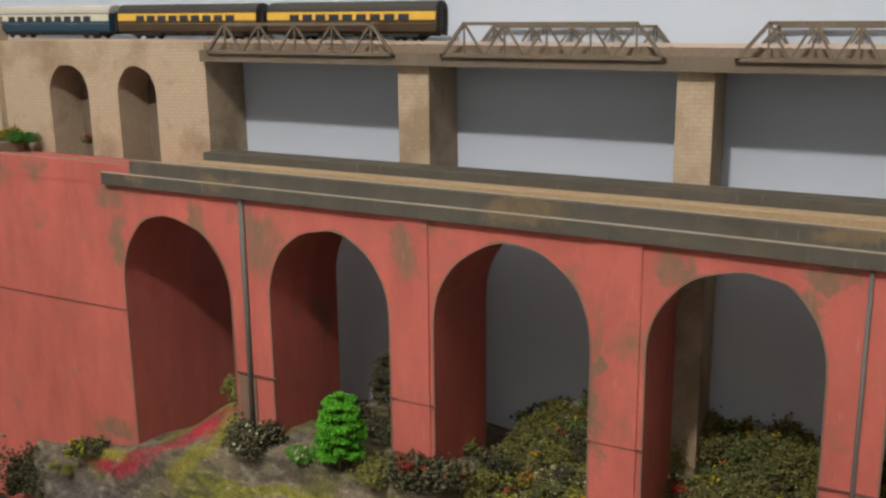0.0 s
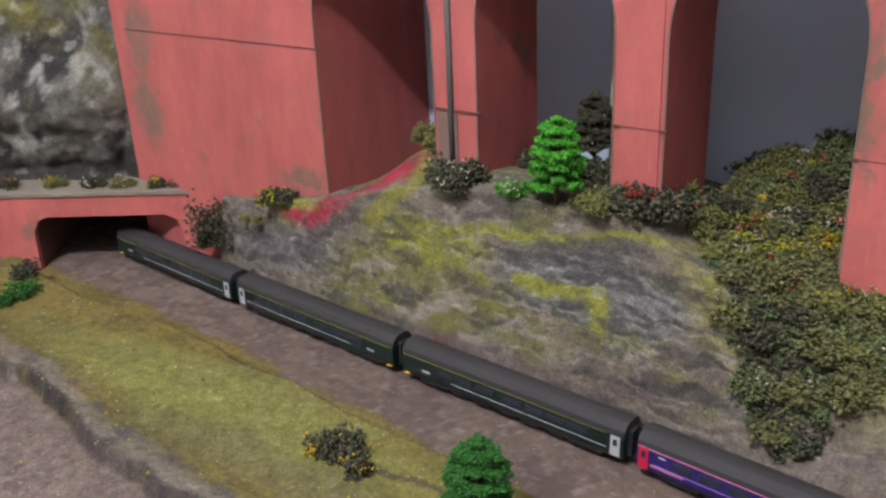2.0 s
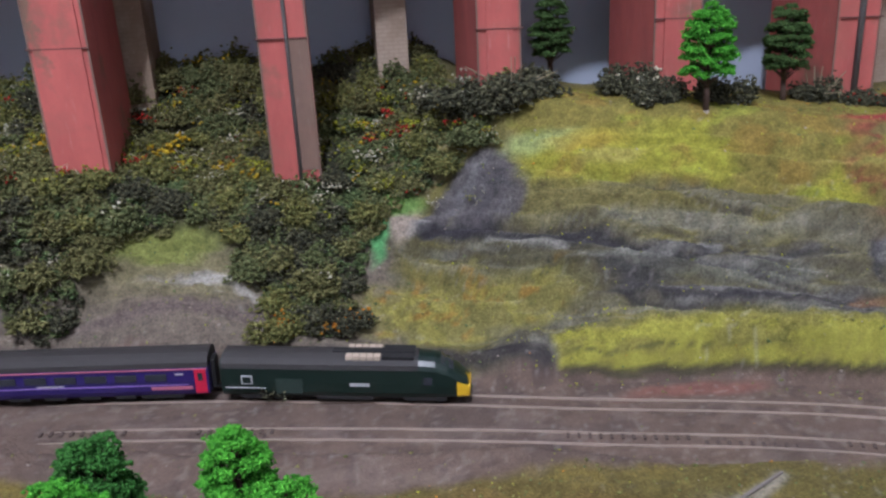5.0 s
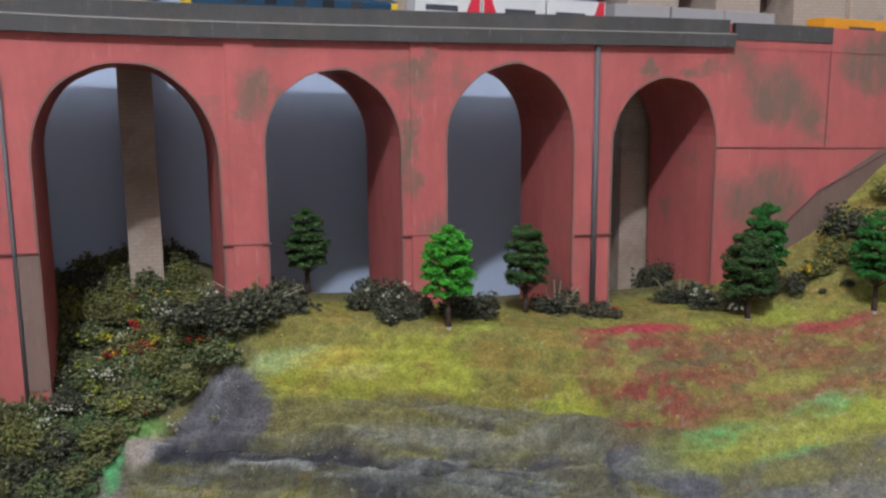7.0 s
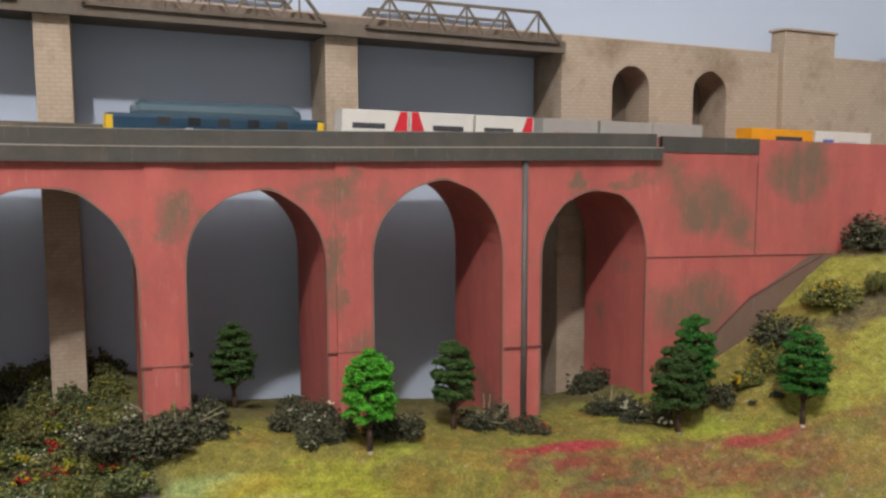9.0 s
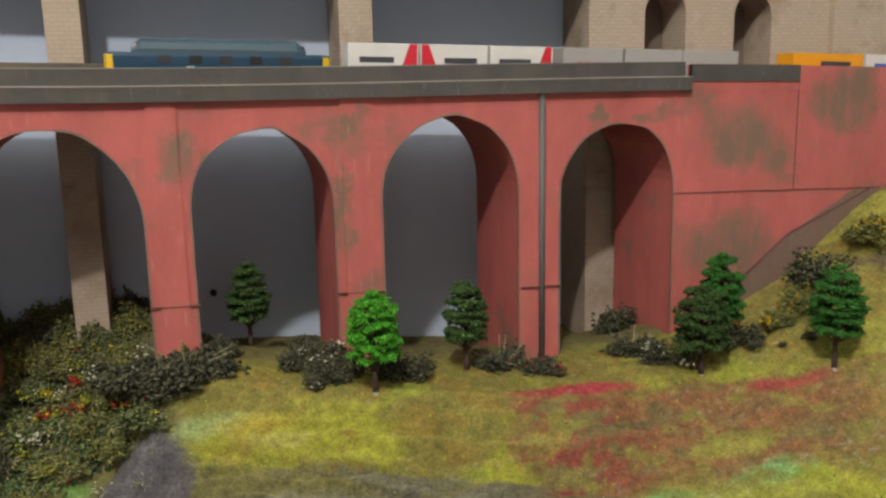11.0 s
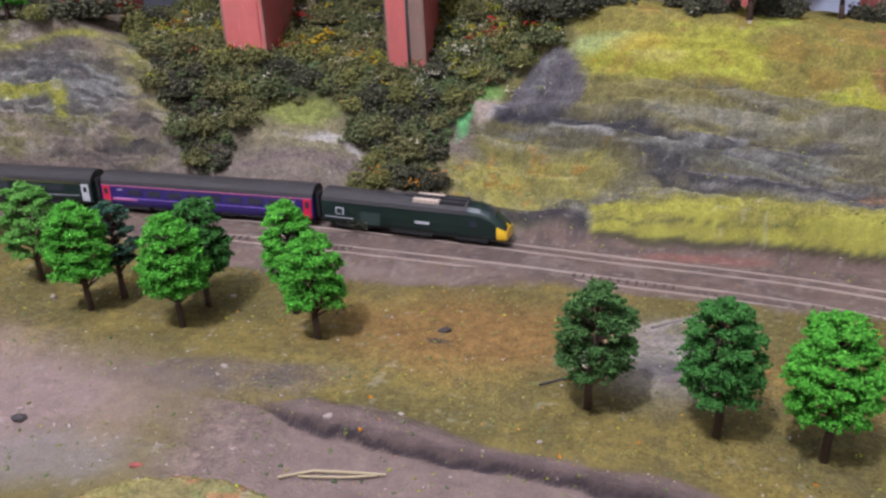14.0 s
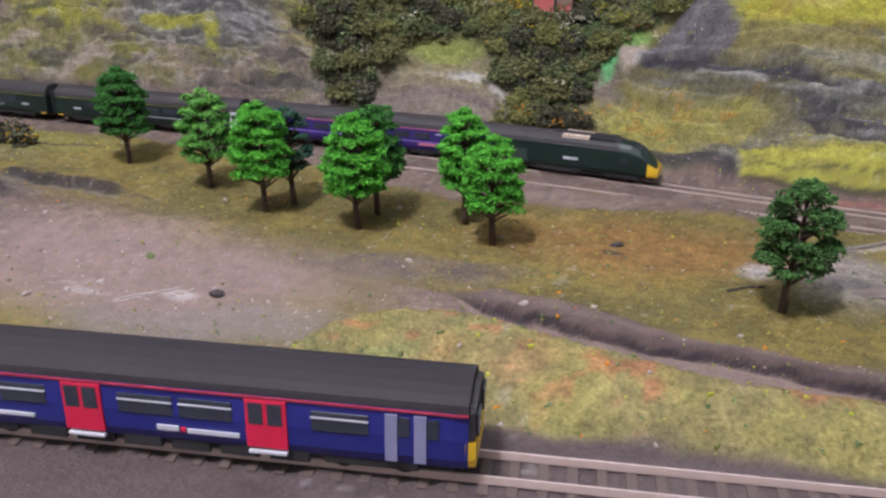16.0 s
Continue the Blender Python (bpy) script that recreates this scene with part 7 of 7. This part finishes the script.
blue_grey = carriage("older_coach", "blue and ivory model coach with pale roof", 0.1335, BLUE, gloss("pale_roof", (0.42, 0.40, 0.36), 0.7), BLUE, IVORY, windows=9, group=G2, wz=(0.0112, 0.0152))
on_line(blue_grey, upper_y, -0.6120, UPPER)


def diesel(name, label, paint, roof, group, length=0.118):
    """A long-nosed diesel engine: raised hood between two cab ends with yellow fronts."""
    c = tagged(empty(name), label, "locomotive", group)
    h = length / 2
    body = [(0.0080, 0.0045), (0.0091, 0.0060), (0.0092, 0.0140), (0.0088, 0.0160), (0.0, 0.0164)]
    part("body", loft([(-h, 0.90, 0.96, 0.0045), (-h + 0.003, 1, 1, 0), (h - 0.003, 1, 1, 0), (h, 0.90, 0.96, 0.0045)], body), paint, c)
    hood = [(0.0088, 0.0150), (0.0086, 0.0180), (0.0070, 0.0212), (0.0040, 0.0232), (0.0, 0.0238)]
    part("hood", loft([(-h + 0.013, 0.90, 0.55, 0.0150), (-h + 0.018, 1, 1, 0), (h - 0.018, 1, 1, 0), (h - 0.013, 0.90, 0.55, 0.0150)], hood), roof, c)
    for s in (-1, 1):
        b = bmesh.new()
        box(b, s * (h - 0.0002), s * (h + 0.0007), -0.0078, 0.0078, 0.0052, 0.0150, 0.0006)
        box(b, s * (h - 0.0042), s * (h - 0.0003), -0.0092, 0.0092, 0.0060, 0.0148, 0.0004)
        part("front_panel", b, YELLOW, c, "yellow front panel")
        b = bmesh.new()
        box(b, s * (h + 0.0006), s * (h + 0.0030), -0.0060, 0.0060, 0.0036, 0.0052)
        part("buffer_beam", b, BLACK, c)
        part("windscreen", loft([(s * (h - 0.0165), 0.86, 1, 0), (s * (h - 0.0138), 0.86, 0.98, 0.0150)], [(0.0086, 0.0180), (0.0072, 0.0206), (0.0, 0.0214)]), GLASS, c)
        for k in range(5):
            x = -h * 0.55 + k * h * 0.27
            b = bmesh.new()
            box(b, x, x + 0.0066, s * 0.0080, s * 0.0094, 0.0104, 0.0148, 0.0002)
            part("side_grille", b, BLACK if k % 2 else ROOF, c)
        for x in (-0.018, 0.012):
            b = bmesh.new()
            box(b, x, x + 0.004, s * 0.0085, s * 0.0095, 0.0074, 0.0090)
            part("emblem", b, PALE, c)
    b = bmesh.new()
    box(b, -h + 0.004, h - 0.004, -0.0070, 0.0070, 0.0028, 0.0050)
    part("underframe", b, UNDER, c)
    for x in (-h + 0.022, h - 0.022):
        bogie(c, x)
    return c


on_line(diesel("maroon_engine", "maroon model diesel engine with yellow ends", MAROON, MAROON, G2), upper_y, -0.7450, UPPER)

# red viaduct: a blue engine with container wagons
G3, MIDDLE, middle_y = "container train", 0.2429, (lambda x: 0.447 + 0 * np.asarray(x))
on_line(diesel("blue_engine", "blue model diesel engine with yellow ends", BLUE, gloss("faded_blue_roof", (0.028, 0.060, 0.078), 0.6), G3), middle_y, 0.153, MIDDLE)


def wagon(x, length):
    c = tagged(empty("container_wagon"), "black flat container wagon", "wagon", G3)
    h = length / 2
    b = bmesh.new()
    box(b, -h, h, -0.0075, 0.0075, 0.0048, 0.0064, 0.0003)
    part("deck", b, UNDER, c)
    for s in (-h + 0.015, h - 0.015):
        bogie(c, s)
    return on_line(c, middle_y, x, MIDDLE)


def container(x, length, paint, label, marks=()):
    """A ribbed freight box with plain bars where its name stands."""
    c = tagged(empty("freight_container"), label, "container", "freight containers")
    h = length / 2
    b = bmesh.new()
    box(b, -h, h, -0.0082, 0.0082, 0.0, 0.0170, 0.0003)
    part("box", b, paint, c)
    for s in (-1, 1):
        for x0, x1, z0, z1, m in marks:
            b = bmesh.new()
            box(b, x0, x1, s * 0.0075, s * 0.0084, z0, z1)
            part("name_bar", b, m, c)
        for dx in (-1, 1):
            b = bmesh.new()
            box(b, dx * h, dx * (h - 0.0006), s * 0.0078, s * 0.00845, 0.0, 0.0170)
            part("corner_post", b, paint, c)
    return on_line(c, middle_y, x, MIDDLE + 0.0065)


def wedge(parent, x_low, x_high, mat):
    """A slanted coloured panel on both sides of a container."""
    for s in (-1, 1):
        b = bmesh.new()
        for y in (s * 0.0078, s * 0.00835):
            q = [(x_low[0], y, 0.0002), (x_low[1], y, 0.0002), (x_high[1], y, 0.0168), (x_high[0], y, 0.0168)]
            b.faces.new([b.verts.new(p) for p in q])
        b.verts.ensure_lookup_table()
        for k in range(4):
            b.faces.new((b.verts[k], b.verts[(k + 1) % 4], b.verts[4 + (k + 1) % 4], b.verts[4 + k]))
        part("red_panel", b, mat, parent)


DARKBAR = gloss("dark_lettering", (0.05, 0.05, 0.06))
wagon(0.2845, 0.128)
wagon(0.4155, 0.126)
wagon(0.5825, 0.126)
w1 = container(0.2432, 0.0410, CONT_WHITE, "white freight container with a red slanted end", ((-0.014, 0.006, 0.0062, 0.0094, DARKBAR),))
wedge(w1, (0.0095, 0.0203), (0.0155, 0.0203), CONT_RED)
w2 = container(0.2855, 0.0410, CONT_WHITE, "white freight container with a red slanted end", ((-0.006, 0.014, 0.0062, 0.0094, DARKBAR),))
wedge(w2, (-0.0203, -0.0095), (-0.0203, -0.0155), CONT_RED)
w3 = container(0.3275, 0.0400, CONT_WHITE, "white freight container with a red slanted end", ((-0.014, 0.006, 0.0062, 0.0094, DARKBAR),))
wedge(w3, (0.0095, 0.0198), (0.0155, 0.0198), CONT_RED)
for x in (0.3745, 0.4165, 0.4575):
    container(x, 0.0405, CONT_GREY, "grey freight container with faded red lettering bars", tuple((-0.011 + k * 0.0058, -0.0070 + k * 0.0058, 0.0050, 0.0088, gloss("faded_red_bar", (0.40, 0.09, 0.07))) for k in range(4)))
container(0.5480, 0.0560, CONT_ORANGE, "orange freight container with dark lettering bars", ((-0.006, 0.018, 0.0070, 0.0118, DARKBAR), (-0.012, 0.018, 0.0030, 0.0042, DARKBAR)))
container(0.6050, 0.0540, CONT_WHITE, "white freight container with a blue mark", ((-0.019, -0.009, 0.0056, 0.0110, gloss("blue_mark", (0.05, 0.12, 0.50))), (-0.004, 0.014, 0.0070, 0.0100, PALE)))

# front line: a two-car railcar
LILAC = gloss("grey_lilac_paint", (0.20, 0.20, 0.30), 0.5)
DARK_ROOF = plain("sooty_roof", (0.017, 0.015, 0.016), 0.7, spec=0.3)
G4 = "railcar set"


def railcar(x, driving, flip=False):
    length = 0.135
    h = length / 2
    c = tagged(empty("railcar"), "deep blue model railcar with red doors" + (" and a yellow cab end" if driving else " and grey roof"), "railcar", G4)
    part("body", loft([(-h, 1, 1, 0), (h - 0.003, 1, 1, 0), (h, 0.95, 0.99, 0.0045)], SIDE[:3] + [(0.0091, 0.0185), (0.0, 0.0185)]), NAVY, c)
    part("roof", loft([(-h, 1, 1, 0), (h, 1, 1, 0)], [(y, 0.0186 + (z - 0.0192) * 0.62) for y, z in ROOFLINE]), DARK_ROOF, c)
    strip(c, "cant_line", -h, h, 0.0161, 0.0165, gloss("dull_red_line", (0.28, 0.03, 0.05)))
    for s in (-1, 1):
        for x0 in (-0.0225, 0.0195):
            b = bmesh.new()
            box(b, x0, x0 + 0.0092, s * 0.0085, s * 0.0097, 0.0058, 0.0177, 0.0002)
            d = part("door", b, CRIMSON, c)
            for k in (0.0008, 0.0050):
                b = bmesh.new()
                box(b, x0 + k, x0 + k + 0.0032, s * 0.0090, s * 0.00985, 0.0118, 0.0170)
                part("door_window", b, GLASS, d)
            b = bmesh.new()
            box(b, x0 + 0.0005, x0 + 0.0090, s * 0.0088, s * 0.0102, 0.0046, 0.0052)
            part("door_step", b, PALE, d)
        for x0, x1 in ((-0.050, -0.0385), (-0.0375, -0.0265), (-0.0095, 0.0030), (0.0045, 0.0165), (0.0340, 0.0465), (-0.0640, -0.0530)):
            b = bmesh.new()
            box(b, x0, x1, s * 0.0085, s * 0.0096, 0.0114, 0.0162, 0.0002)
            w = part("window", b, GLASS, c)
            b = bmesh.new()
            box(b, x0, x1, s * 0.0088, s * 0.0098, 0.0146, 0.0150)
            part("vent_bar", b, PALE, w)
        for x0, x1, z0, z1, m, nm in ((-0.001, 0.004, 0.0078, 0.0090, PALE, "name_bar"), (0.0045, 0.0056, 0.0078, 0.0088, CRIMSON, "mark"), (0.0060, 0.0178, 0.0076, 0.0086, PALE, "name_bar"), (-0.064, -0.030, 0.0078, 0.0086, PALE, "name_bar")):
            b = bmesh.new()
            box(b, x0, x1, s * 0.0085, s * 0.0096, z0, z1)
            part(nm, b, m, c)
        if driving:
            for x0 in (0.0500, 0.0562):
                b = bmesh.new()
                box(b, x0, x0 + 0.0026, s * 0.0085, s * 0.0097, 0.0058, 0.0172)
                part("cab_door_edge", b, LILAC, c)
                b = bmesh.new()
                box(b, x0 + 0.0028, x0 + 0.0052, s * 0.0085, s * 0.0096, 0.0120, 0.0166)
                part("cab_window", b, GLASS, c)
    if driving:
        part("cab_front", loft([(h - 0.0006, 0.96, 0.99, 0.0045), (h + 0.0016, 0.88, 0.97, 0.0045)], [(0.0080, 0.0045), (0.0091, 0.0070), (0.0094, 0.0115), (0.0, 0.0118)]), YELLOW, c, "yellow lower cab front")
        part("cab_end", loft([(h - 0.0006, 0.96, 0.99, 0.0115), (h + 0.0014, 0.88, 0.97, 0.0115)], [(0.0094, 0.0119), (0.0091, 0.0185), (0.0080, 0.0198), (0.0, 0.0212)]), UNDER, c, "dark upper cab front")
        for s in (-1, 1):
            b = bmesh.new()
            box(b, h + 0.0012, h + 0.0021, s * 0.0030, s * 0.0074, 0.0124, 0.0178, 0.0002)
            part("windscreen", b, GLASS, c)
    b = bmesh.new()
    box(b, -h + 0.004, h - 0.003, -0.0072, 0.0072, 0.0028, 0.0050)
    for k in range(6):
        xx = -h * 0.42 + h * 0.84 * k / 5
        box(b, xx - 0.0045, xx + 0.0045, -0.0082, 0.0082, 0.0020, 0.0049, 0.0003)
    part("underframe", b, UNDER, c)
    for s in (-h + 0.021, h - 0.021):
        bogie(c, s)
    return on_line(c, front_track, x, FRONT_BED + 0.0017, flip)


railcar(-0.0440, True)
railcar(-0.1845, False, True)

# ---- sleepers of the front line, and those that show in the ballast ----
b0 = bmesh.new()
box(b0, -0.0012, 0.0012, -0.0085, 0.0085, -0.0012, 0.0004, 0.0002)
first = done("sleeper", b0, SLEEPER, front_line)
first.matrix_world = Matrix.Translation(level(-0.30, float(front_track(-0.30)), FRONT_BED + 0.0001)) @ pose(0, 0, 0, 0, TILT, 2.6)
for k in range(1, 82):
    x = -0.30 + 0.0064 * k
    s = new("sleeper", first.data)
    s.parent = front_line
    s.matrix_world = Matrix.Translation(level(x, float(front_track(x)), FRONT_BED + 0.0001)) @ pose(0, 0, 0, 0, TILT, 2.6)
